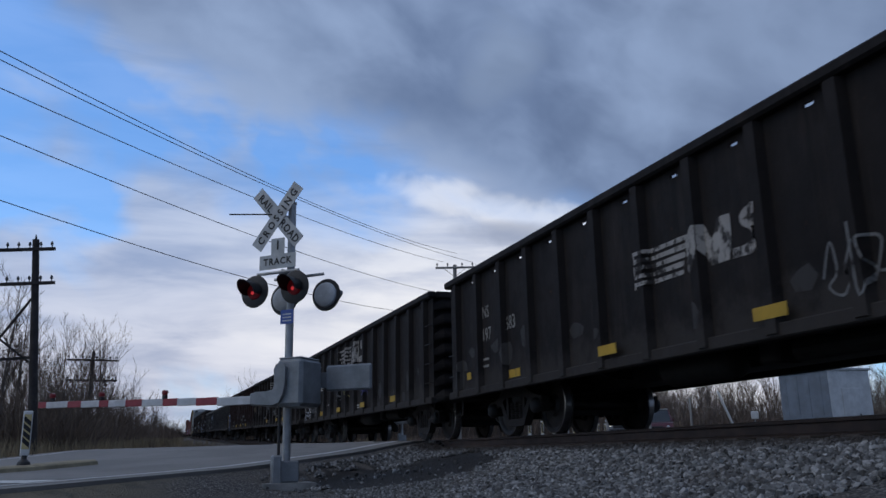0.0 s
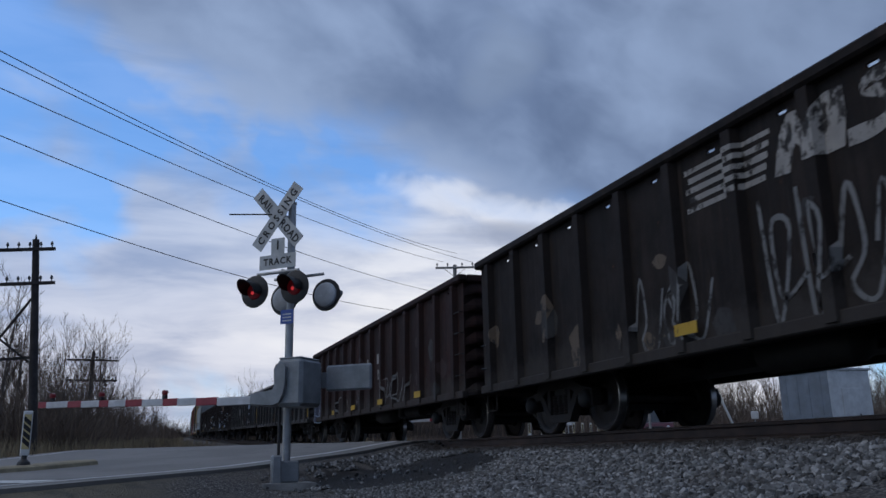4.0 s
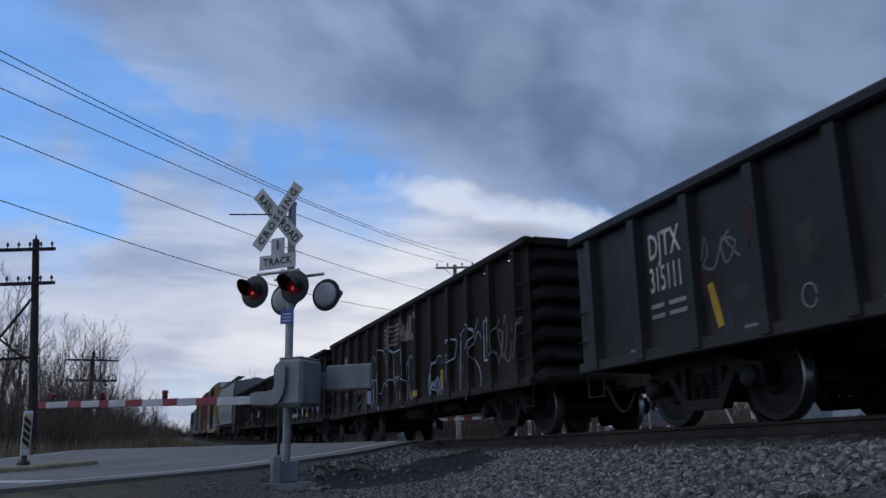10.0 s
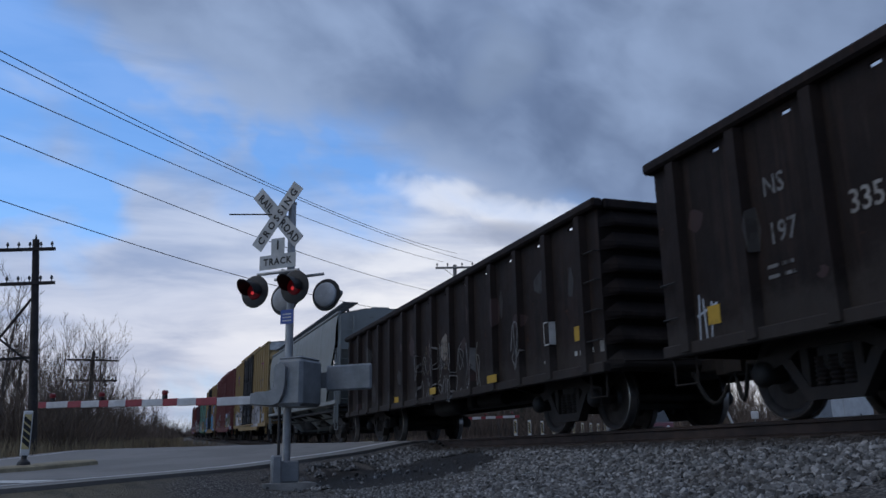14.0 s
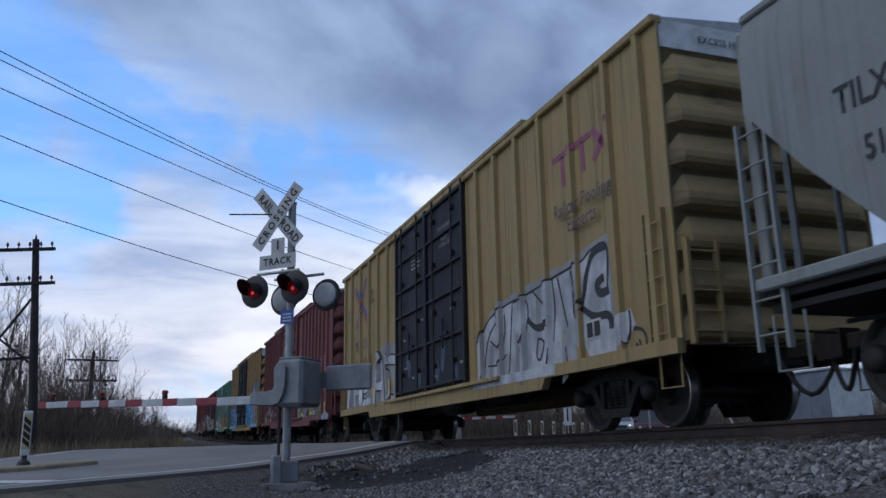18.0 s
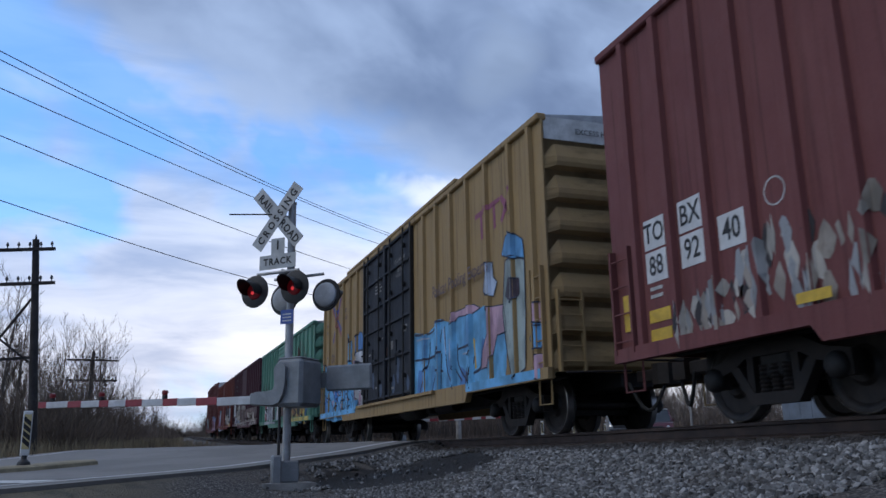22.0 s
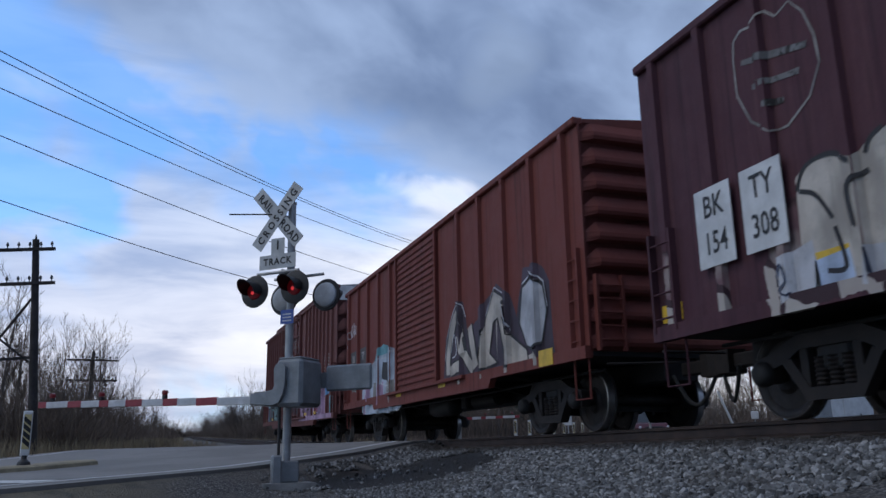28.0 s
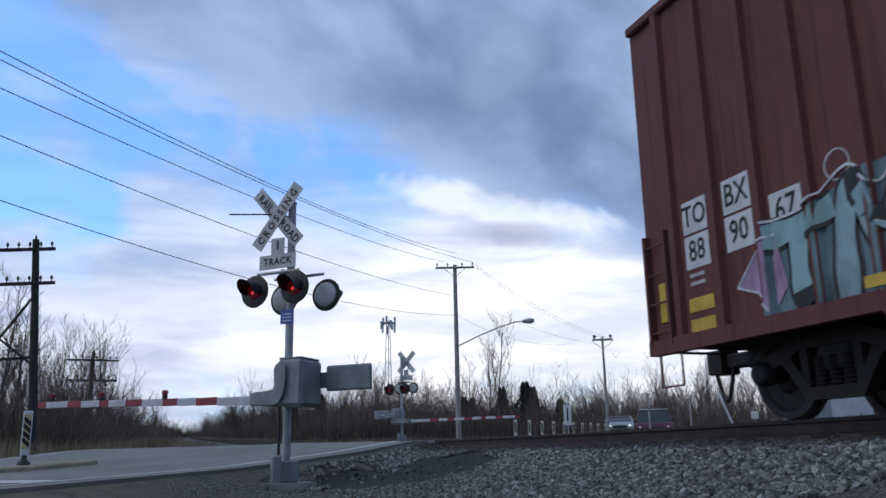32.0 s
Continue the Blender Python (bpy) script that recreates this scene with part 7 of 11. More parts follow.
TBOX_YELLOW2 = car_paint("tagged_ochre_boxcar_paint", (0.335, 0.228, 0.105), (0.26, 0.182, 0.102), 0.75, 0.6)
TOBX_MAROON = car_paint("maroon_boxcar_paint", (0.161, 0.056, 0.056), (0.208, 0.085, 0.078), 0.5, 0.5)
TOBX_RED = car_paint("brown_red_boxcar_paint", (0.135, 0.050, 0.046), (0.170, 0.070, 0.062), 0.6, 0.6)
GREEN_BOX = car_paint("faded_green_boxcar_paint", (0.092, 0.245, 0.182), (0.225, 0.300, 0.245), 0.6, 0.55)
MAROON_BOX = car_paint("plum_boxcar_paint", (0.076, 0.030, 0.041), (0.115, 0.050, 0.058), 0.6, 0.55,
                       zones=[(-6.6, 5.2, 0.9, 1.9, 1.25, [(0.46, 0.42, 0.38), (0.40, 0.36, 0.33), (0.16, 0.09, 0.10), (0.50, 0.47, 0.43), (0.30, 0.26, 0.25)], (0.05, 0.03, 0.035))])
RED_BOX = car_paint("brick_red_boxcar_paint", (0.170, 0.045, 0.036), (0.160, 0.055, 0.045), 0.65, 0.6)
DOOR_BLACK = car_paint("blue_black_door_paint", (0.017, 0.020, 0.028), (0.045, 0.048, 0.055), 0.6, 0.5)
DOOR_U = (7.4, 9.42)
DOOR_SMEAR = simple("blue_grey_smear", (0.055, 0.085, 0.14), 0.6, 0, 0.3, 3)
DOOR_RUB = worn("dark_rubbed_paint", (0.035, 0.032, 0.036), (0.14, 0.05, 0.05), 0.5)
END_WHITE = simple("grubby_white_end_paint", (0.58, 0.59, 0.58), 0.6, 0.0, 0.25, 4, 0.1)


def number_panel(car, text, u, z, lb, w=0.52, hgt=0.52, size=0.42):
    plate(car, u - w / 2, u + w / 2, z - hgt / 2, z + hgt / 2, SIGN_WHITE, lb, "number_panel", "white panel with black lettering")
    on_side(car, text, size, u, z, BLACK_MARK, lb, depth=0.010, squeeze=0.85)


SOOT = (0.016, 0.013, 0.012)
LOGO_WORN = worn("flaking_white_logo", (0.34, 0.32, 0.30), SOOT, 0.82)
LOGO_RUST = worn("rust_tan_logo_paint", (0.24, 0.17, 0.135), SOOT, 0.85)
TAG_WORN = worn("faded_pale_tag", (0.17, 0.17, 0.17), SOOT, 0.7)
TAG_GREY = worn("rubbed_grey_smear", (0.034, 0.031, 0.030), SOOT, 0.9)
BLUE_RUB = worn("rubbed_blue_black", (0.030, 0.034, 0.044), SOOT, 0.3)
TAG_BUBBLE = worn("thin_blue_grey_fill", (0.075, 0.085, 0.13), SOOT, 0.5)
TAG_TAN = worn("faded_tan_tag", (0.115, 0.083, 0.055), SOOT, 0.8)
TAG_TAN_PALE = worn("faded_pale_tan_tag", (0.20, 0.172, 0.14), SOOT, 0.6)
TAG_YELLOW = worn("dull_yellow_tag", (0.26, 0.24, 0.08), SOOT, 0.6)
TAG_VIOLET_DIM = worn("thin_violet_overspray", (0.040, 0.038, 0.11), SOOT, 0.6)
TAG_BLUE = worn("dull_violet_tag", (0.13, 0.13, 0.32), SOOT, 0.75)
PALE_BLOCK = worn("pale_blue_block_letters", (0.44, 0.49, 0.56), SOOT, 0.4)
PLATE_DULL = worn("grimy_yellow_plate", (0.50, 0.31, 0.03), (0.05, 0.04, 0.02), 0.35)
RED_STAIN = worn("old_red_brown_paint", (0.032, 0.0115, 0.0105), (0.0205, 0.0125, 0.0115), 0.6)


def curve(pts, n=5):
    """A smooth line through a few points."""
    out = []
    q = [pts[0]] + list(pts) + [pts[-1]]
    for i in range(1, len(q) - 2):
        for k in range(n):
            t = k / n
            out.append(tuple(0.5 * (2 * q[i][j] + (q[i + 1][j] - q[i - 1][j]) * t + (2 * q[i - 1][j] - 5 * q[i][j] + 4 * q[i + 1][j] - q[i + 2][j]) * t * t
                                    + (3 * q[i][j] - q[i - 1][j] - 3 * q[i + 1][j] + q[i + 2][j]) * t ** 3) for j in (0, 1)))
    return out + [tuple(pts[-1])]


def script(car, posts, lb, u0, u1, z0, z1, n, mat, seed, width=0.03, depth=0.10, half=0.11):
    """A quick hand-drawn tag of looping strokes."""
    rng = random.Random(seed)
    st, h = (u1 - u0) / n, z1 - z0
    for i in range(n):
        a = u0 + st * (i - 0.15)
        k = (i + rng.randrange(2)) % 3
        if k == 0:
            pts = [(a, z0 + 0.3 * h), (a + 0.3 * st, z0 + h), (a + 0.5 * st, z0 + 0.4 * h), (a + 0.15 * st, z0 + 0.1 * h), (a + 0.7 * st, z0), (a + 1.25 * st, z0 + 0.8 * h)]
        elif k == 1:
            pts = [(a + 0.2 * st, z0 + 1.1 * h), (a + 0.35 * st, z0 - 0.15 * h), (a + 0.9 * st, z0 + 0.75 * h), (a + 0.4 * st, z0 + 0.85 * h), (a + 0.6 * st, z0 + 0.2 * h), (a + 1.2 * st, z0 + 0.3 * h)]
        else:
            pts = [(a + 0.7 * st, z0 + 0.9 * h), (a + 0.15 * st, z0 + 0.55 * h), (a + 0.5 * st, z0 + 0.05 * h), (a + st, z0 + 0.55 * h), (a + 0.4 * st, z0 + 0.7 * h), (a + 1.1 * st, z0 + 0.05 * h)]
        pts = [(x + rng.uniform(-0.08, 0.08) * st, z + rng.uniform(-0.06, 0.06) * h) for x, z in pts]
        painted(car, [curve(pts)], width, mat, lb, posts, depth, half)


def ragged(poly, seed, amp=0.12):
    """Outline broken into short uneven lobes."""
    rng = random.Random(seed)
    out = []
    for (a, b), (c, d) in zip(poly, poly[1:] + poly[:1]):
        k = max(1, int(math.hypot(c - a, d - b) / 0.22))
        for i in range(k):
            out.append((a + (c - a) * i / k, b + (d - b) * i / k + rng.uniform(-amp, amp)))
    return out


def fat_letters(car, strokes, w, fill, line, lb, posts, depth=0.07, half=0.06, shade=0.10):
    """Chunky sprayed letters: dark shading, body and a thin highlight."""
    painted(car, strokes, w + shade, line, lb, posts, depth, half, x=SIDE + 0.002)
    for k, s in enumerate(strokes):
        painted(car, [s], w, fill[k % len(fill)], lb, posts, depth, half, x=SIDE + 0.006 + 0.001 * (k % 3))


def rail_logo(car, posts, lb, u0, z0, h, mat, k_u=1.0):
    """Striped mane and two bold initials, flaking away."""
    for k in range(5):
        z = z0 + h * (0.06 + 0.19 * k)
        painted(car, [[(u0 + 0.06 * (k % 2), z + h * 0.05), (u0 + (1.26 + 0.03 * k) * k_u, z + h * 0.05)]], h * 0.125, mat, lb, posts, 0.10, 0.11, "logo_stripe")
    n = [(1.38, 0.03), (1.5, 0.73), (1.64, 1), (1.79, 0.98), (1.93, 0.55), (2.06, 1.03), (2.31, 1.0), (2.31, 0.53), (2.28, 0.04), (1.85, 0.03), (1.7, 0.5), (1.6, 0)]
    blob(car, [(u0 + a * k_u, z0 + b * h) for a, b in n], mat, lb, posts, 0.10, 0.11, 0.006, "logo_shape", "faded bold initial")
    s = [(2.90, 0.84), (2.66, 0.88), (2.56, 0.77), (2.73, 0.55), (2.76, 0.32), (2.65, 0.14), (2.3, 0.13)]
    painted(car, [curve([(u0 + a * k_u, z0 + b * h) for a, b in s])], 0.30 * h, mat, lb, posts, 0.10, 0.11, "logo_shape", "faded bold initial")


def gondola_plates(car, posts, lb, places):
    for u, z, w in places:
        on_post = any(abs(p - u) < w / 2 + 0.11 for p in posts)
        plate(car, u - w / 2, u + w / 2, z - 0.065, z + 0.065, PLATE_DULL, lb, "reflector_plate", "grimy yellow reflector plate", SIDE + (0.101 if on_post else 0.0))


def rubbed(car, posts, lb, seed, n, u0, u1, z0, z1, mats):
    """Old rubbed-out smears of paint."""
    rng = random.Random(seed)
    for _ in range(n):
        u, z = rng.uniform(u0, u1), rng.uniform(z0, z1)
        w, h = rng.uniform(0.08, 0.3), rng.uniform(0.08, 0.35)
        poly = [(u + math.cos(a) * w * rng.uniform(0.5, 1), z + math.sin(a) * h * rng.uniform(0.5, 1)) for a in (0.2, 1.1, 2.0, 2.9, 3.8, 4.6, 5.5)]
        blob(car, poly, rng.choice(mats), lb, posts, 0.10, 0.11, 0.003 + 0.001 * rng.random(), "paint_smear")


def build_gondolas():
    L = 14.65
    std = ((2.9, 0.97, 0.42), (5.96, 0.97, 0.44), (8.93, 0.97, 0.46), (11.9, 0.97, 0.44))
    car, p = gondola(16.50, L, 3.03, GON_BLACK, "sooty black steel gondola car with faded white logo")
    rail_logo(car, p, L, 6.55, 1.60, 0.50, LOGO_WORN, 0.8)
    gondola_plates(car, p, L, ((0.9, 1.1, 0.2),) + std)
    on_side(car, "NS", 0.30, 1.78, 2.14, MARK_FADED, L, squeeze=0.85)
    on_side(car, "197", 0.32, 1.80, 1.74, MARK_FADED, L, squeeze=0.85)
    on_side(car, "683", 0.32, 2.82, 1.80, MARK_FADED, L, squeeze=0.85)
    for z in (1.3, 1.18):
        blocks(car, [(1.62, 1.85, z, z + 0.04)], MARK_FADED, L, "stencil_bar")
    script(car, p, L, 9.6, 11.0, 1.0, 1.5, 4, TAG_WORN, 4, 0.03)
    rubbed(car, p, L, 1, 14, 0.3, 14.2, 0.95, 1.6, [TAG_GREY])
    # second car
    car, p = gondola(32.25, L, 3.06, GON_BLACK, "black steel gondola car with bold faded striped logo")
    rail_logo(car, p, L, 5.80, 2.19, 0.60, LOGO_WORN)
    gondola_plates(car, p, L, std)
    on_side(car, "NS", 0.30, 1.80, 2.33, MARK_WHITE, L, squeeze=0.85)
    on_side(car, "197", 0.32, 1.86, 1.80, MARK_WHITE, L, squeeze=0.85)
    on_side(car, "762", 0.32, 2.85, 1.81, MARK_WHITE, L, squeeze=0.85)
    plate(car, 14.0, 14.22, 1.18, 1.66, YELLOW_PLATE, L, "reflector_plate", "upright yellow plate")
    script(car, p, L, 0.30, 0.95, 2.35, 2.65, 4, SPRAY_WHITE, 5, 0.024)
    script(car, p, L, 0.35, 0.95, 2.1, 2.3, 4, SPRAY_WHITE, 55, 0.022)
    gondola_plates(car, p, L, ((0.68, 1.5, 0.3),))
    script(car, p, L, 0.40, 0.95, 1.1, 1.35, 4, SPRAY_WHITE, 6, 0.024)
    script(car, p, L, 0.40, 0.95, 0.85, 1.05, 4, SPRAY_WHITE, 56, 0.022)
    script(car, p, L, 1.5, 2.0, 0.95, 1.45, 2, TAG_WORN, 7, 0.035)
    painted(car, [[(0.93, 1.2), (0.95, 1.75)]], 0.07, RUST_PATCH, L, [], 0, 0, "rust_streak")
    painted(car, [curve(q) for q in ([(5.48, 1.68), (5.48, 1.44), (5.62, 1.46)], [(5.6, 1.62), (5.62, 1.34)], [(5.76, 1.67), (5.67, 1.53), (5.73, 1.36), (5.82, 1.54), (5.77, 1.67)], [(5.84, 1.69), (5.84, 1.38), (5.93, 1.4), (5.95, 1.7)],
                                     [(5.63, 1.25), (5.9, 1.27)])], 0.026, TAG_WORN, L, p, 0.1, 0.11, label="thin pale tag")
    painted(car, [curve(q) for q in ([(6.41, 1.57), (6.42, 1.39), (6.54, 1.44), (6.52, 1.3)], [(6.58, 1.54), (6.58, 1.33), (6.71, 1.48), (6.7, 1.55)], [(6.86, 1.71), (6.86, 1.52), (6.7, 1.41), (7.06, 1.29)], [(6.49, 1.29), (6.82, 1.44)])],
            0.026, TAG_YELLOW, L, p, 0.1, 0.11, label="dull yellow tag")
    violet = ([(8.4, 1.79), (8.36, 1.59), (8.41, 1.37), (8.54, 1.69), (8.61, 1.44), (8.52, 1.33)], [(8.66, 1.72), (8.57, 1.45), (8.73, 1.5), (8.74, 1.75)], [(8.77, 1.74), (8.78, 1.32), (8.91, 1.54), (8.8, 1.59)], [(8.59, 1.79), (8.69, 1.9), (8.74, 1.78)],
              [(8.56, 1.83), (8.9, 1.72), (9.04, 1.53), (9.02, 1.34), (8.82, 1.23), (8.58, 1.31), (8.46, 1.48)], [(8.6, 1.22), (8.73, 1.13), (8.84, 1.18)], [(9.13, 1.59), (9.08, 1.41), (9.14, 1.22)], [(8.9, 1.43), (8.99, 1.43), (8.94, 1.33)])
    painted(car, [curve(q) for q in violet], 0.06, TAG_VIOLET_DIM, L, p, 0.1, 0.11, label="dull violet overspray")
    painted(car, [curve(q) for q in violet], 0.026, TAG_BLUE, L, p, 0.102, 0.11, label="dull violet tag", x=SIDE + 0.002)
    for z in (0.93, 0.99):
        blocks(car, [(7.7, 8.22, z, z + 0.022)], MARK_WHITE, L, "stencil_bar")
    for u in (3.6, 3.95, 4.6):
        blocks(car, [(u, u + 0.16, 1.17, 1.22)], MARK_FADED, L, "stencil_bar")
    rubbed(car, p, L, 2, 16, 0.3, 14.2, 0.9, 1.5, [TAG_GREY])
    # third car, with an old tan piece across its front half
    L = 14.97
    car, p = gondola(48.45, L, 3.09, GON_TAG, "brown-black gondola car with faded tan graffiti")
    rail_logo(car, p, L, 6.1, 2.24, 0.58, LOGO_WORN)
    gondola_plates(car, p, L, ((6.0, 1.0, 0.4), (9.2, 1.0, 0.42), (11.15, 1.0, 0.44)))
    plate(car, 13.88, 14.27, 0.88, 1.13, YELLOW_PLATE, L, "reflector_plate", "large yellow plate")
    rng = random.Random(3)
    for cu, w, zt in ((9.95, 0.42, 2.15), (10.6, 0.40, 2.28), (11.2, 0.42, 2.22), (11.75, 0.4, 2.3), (12.3, 0.36, 2.3)):
        for k in range(5):
            z = 0.85 + k * (zt - 0.85) / 5
            poly = [(cu + math.cos(a) * w * rng.uniform(0.6, 1.0), z + 0.15 + math.sin(a) * 0.24 * rng.uniform(0.6, 1.1)) for a in (0.1, 0.9, 1.8, 2.7, 3.5, 4.4, 5.4)]
            blob(car, poly, rng.choice([TAG_TAN, TAG_TAN, TAG_TAN_PALE, TAG_GREY, TAG_TAN]), L, p, 0.10, 0.11, 0.004 + 0.001 * k)
        painted(car, [curve([(cu - w, 0.95), (cu - w * 0.8, 1.7), (cu - 0.1, zt), (cu + w * 0.8, zt - 0.2), (cu + w * 0.6, 1.2)])], 0.035, TAG_TAN_PALE, L, p, 0.108, 0.11, x=SIDE + 0.004)
    blob(car, [(9.85, 0.72), (9.8, 1.35), (10.0, 1.55), (10.3, 1.4), (10.35, 0.75)], TAG_TAN_PALE, L, p, 0.10, 0.11, 0.012)
    blob(car, arc(10.05, 1.22, 0.12, 0.13, 0, 330, 9), SPRAY_BLACK, L, p, 0.10, 0.11, 0.016)
    blob(car, [(12.0, 0.70), (11.95, 1.2), (12.5, 1.35), (12.6, 1.0), (12.4, 0.75), (12.15, 0.64)], TAG_TAN_PALE, L, p, 0.10, 0.11, 0.012)
    for u, z in ((9.95, 0.85), (10.1, 0.9), (10.2, 0.85), (12.15, 0.8), (12.25, 0.88), (12.15, 0.72), (12.3, 0.76)):
        blob(car, arc(u, z, 0.03, 0.03, 0, 300, 5), SPRAY_BLACK, L, p, 0.10, 0.11, 0.017)
    painted(car, [curve([(12.55, 2.3), (12.68, 2.0), (12.66, 1.7)])], 0.04, SPRAY_WHITE, L, p, 0.1, 0.11)
    script(car, p, L, 7.2, 8.7, 0.95, 1.95, 3, TAG_WORN, 13, 0.06)
    script(car, p, L, 8.6, 9.5, 1.1, 1.9, 2, TAG_WORN, 14, 0.05)
    script(car, p, L, 5.0, 6.4, 0.85, 1.7, 3, TAG_WORN, 15, 0.05)
    script(car, p, L, 13.72, 14.5, 1.56, 1.84, 4, SPRAY_WHITE, 16, 0.028)
    on_side(car, "G - 720", 0.12, 14.55, 1.36, MARK_WHITE, L, depth=0.012)
    painted(car, [[(12.97, 1.2), (12.97, 1.5), (13.37, 1.5), (13.37, 1.2), (12.97, 1.2)], [(13.17, 1.2), (13.17, 1.5)], [(12.97, 1.35), (13.37, 1.35)]], 0.022, MARK_WHITE, L, p, 0.1, 0.11, "stencil_box")
    for u, z in ((13.2, 0.95), (13.42, 0.9), (14.1, 1.33), (14.15, 1.26)):
        blocks(car, [(u, u + 0.12, z, z + 0.04)], MARK_FADED, L, "stencil_bar")
    rubbed(car, p, L, 3, 18, 0.3, 9.6, 0.9, 1.9, [TAG_GREY, TAG_TAN])
    # fourth car, rusty
    L = 14.65
    car, p = gondola(64.02, L, 3.06, GON_RUST, "rust-brown gondola car with sprayed tags")
    gondola_plates(car, p, L, ((3.01, 0.93, 0.4), (6.06, 0.94, 0.44), (8.95, 0.95, 0.46), (12.0, 0.95, 0.44)))
    for k in range(4):
        blocks(car, [(7.30, 7.46, 1.62 + k * 0.15, 1.71 + k * 0.15)], LOGO_WORN, L, "logo_stripe")
    for u0, u1, z0, z1 in ((7.50, 7.62, 1.62, 2.2), (8.3, 8.55, 1.95, 2.2), (8.35, 8.6, 1.55, 1.8)):
        blocks(car, [(u0, u1, z0, z1)], LOGO_WORN, L)
    on_side(car, "NS", 0.28, 1.95, 2.14, TAG_WORN, L, squeeze=0.85)
    on_side(car, "197", 0.30, 1.97, 1.70, TAG_WORN, L, squeeze=0.85)
    on_side(car, "447", 0.30, 2.95, 1.68, MARK_FADED, L, squeeze=0.85)
    blob(car, [(0.14, 0.92), (0.14, 1.25), (0.2, 1.7), (0.55, 1.72), (0.85, 1.86), (1.08, 1.74), (1.03, 1.36), (1.16, 1.2), (1.14, 0.76), (0.9, 0.69), (0.25, 0.73)], TAG_BUBBLE, L, p, 0.1, 0.11, 0.004, label="thin blue-grey spray fill")
    painted(car, [curve(q) for q in ([(0.45, 1.27), (0.16, 1.49), (0.2, 1.74), (0.58, 1.73), (0.6, 1.39)], [(0.59, 1.29), (0.57, 1.69), (0.87, 1.89), (1.11, 1.74), (1.02, 1.4), (0.66, 1.35)],
                                     [(0.12, 0.89), (0.14, 1.26), (0.36, 1.37), (0.74, 1.41), (1.16, 1.2), (1.16, 0.76), (0.96, 0.68), (0.22, 0.72), (0.12, 0.89)], [(0.46, 1.9), (0.48, 1.71)], [(0.51, 1.19), (0.6, 0.89), (0.84, 1.14)],
                                     [(0.58, 0.75), (0.74, 0.94), (0.84, 0.72), (1.06, 0.94)])], 0.038, SPRAY_PALE, L, p, 0.104, 0.11, label="pale blue bubble letters", x=SIDE + 0.003)
    painted(car, [curve(arc(4.05, 1.08, 0.36, 0.26, 0, 320, 10)), curve([(4.9, 1.25), (5.05, 0.95), (4.85, 0.85)]), curve([(6.0, 1.25), (6.15, 1.05), (6.3, 1.3), (6.35, 1.05)])], 0.05, TAG_WORN, L, p, 0.1, 0.11)
    for u in (4.38, 4.5):
        painted(car, [curve([(u, 1.95), (u + 0.04, 1.5), (u, 1.0)])], 0.05, TAG_WORN, L, [], 0, 0, "paint_streak")
    rubbed(car, p, L, 4, 14, 4.5, 13.5, 0.9, 2.1, [TAG_GREY, RED_STAIN, RED_STAIN])
    blob(car, [(6.3, 1.5), (6.35, 2.2), (6.9, 2.25), (7.05, 1.9), (6.95, 1.35), (6.5, 1.3)], RED_STAIN, L, p, 0.1, 0.11, 0.003, "old_paint_patch")
    script(car, p, L, 8.9, 11.2, 0.9, 1.6, 4, TAG_WORN, 17, 0.05)
    # two low cars with yellow strips
    L2 = 14.85
    for rear, num, paint, seed in ((80.10, "315125", GON_DJ, 1), (95.70, "315111", GON_DJ2, 2)):
        car, p = gondola(rear, L2, 2.64, paint, "low black gondola car with slanting yellow strips", 14, 0.76, 1.4, slots=False)
        on_side(car, "DJTX", 0.44, 2.06, 2.06, MARK_WHITE, L2, "white reporting mark", squeeze=0.62)
        on_side(car, num, 0.42, 2.06, 1.66, MARK_WHITE, L2, squeeze=0.52)
        for a, b, z in ((1.72, 1.98, 1.34), (2.08, 2.42, 1.34), (1.72, 1.98, 1.22), (2.08, 2.42, 1.22)):
            blocks(car, [(a, b, z, z + 0.05)], MARK_FADED, L2, "stencil_bar")
        spots = (2.92, 5.9, 7.93, 9.64, 11.8) if seed == 1 else (2.89, 5.84, 8.72, 11.6, 13.4)
        for u in spots:
            painted(car, [[(u - 0.06, 1.44), (u + 0.06, 0.96)]], 0.11, PLATE_DULL, L2, [], 0.0, 0.0, "yellow_strip", "worn yellow strip")
        plate(car, 0.28, 0.36, 0.95, 1.75, PLATE_DULL, L2, "yellow_strip", "upright yellow strip")
        plate(car, 14.5, 14.6, 0.95, 1.75, PLATE_DULL, L2, "yellow_strip", "upright yellow strip")
        for u in (1.2, 3.3, 5.0, 7.6, 8.7, 12.2):
            plate(car, u, u + 0.2, 0.88, 0.92, MARK_FADED, L2, "reflector_plate")
        a = 4.68 if seed == 1 else 6.45
        plate(car, a, a + 0.62, 1.60, 2.22, MARK_BLUE, L2, "painted_square", "blue square with white bars")
        painted(car, [[(a + 0.1, 1.78), (a + 0.16, 2.05), (a + 0.28, 1.85), (a + 0.4, 2.06), (a + 0.5, 1.8)]], 0.09, SPRAY_WHITE, L2, [], 0, 0, "white_shape", x=SIDE + 0.010)
        for k in range(8):
            blocks(car, [(a + 0.03, a + 0.59, 1.63 + k * 0.072, 1.655 + k * 0.072)], MARK_FADED, L2, "white_stripe", x=SIDE + 0.007)
        plate(car, a, a + 0.62, 1.16, 1.55, GREEN_SOOT, L2, "painted_square", "dark green painted square")
        blocks(car, [(a + 0.05, a + 0.38, 1.30, 1.36)], MARK_FADED, L2, "stencil_bar", x=SIDE + 0.007)
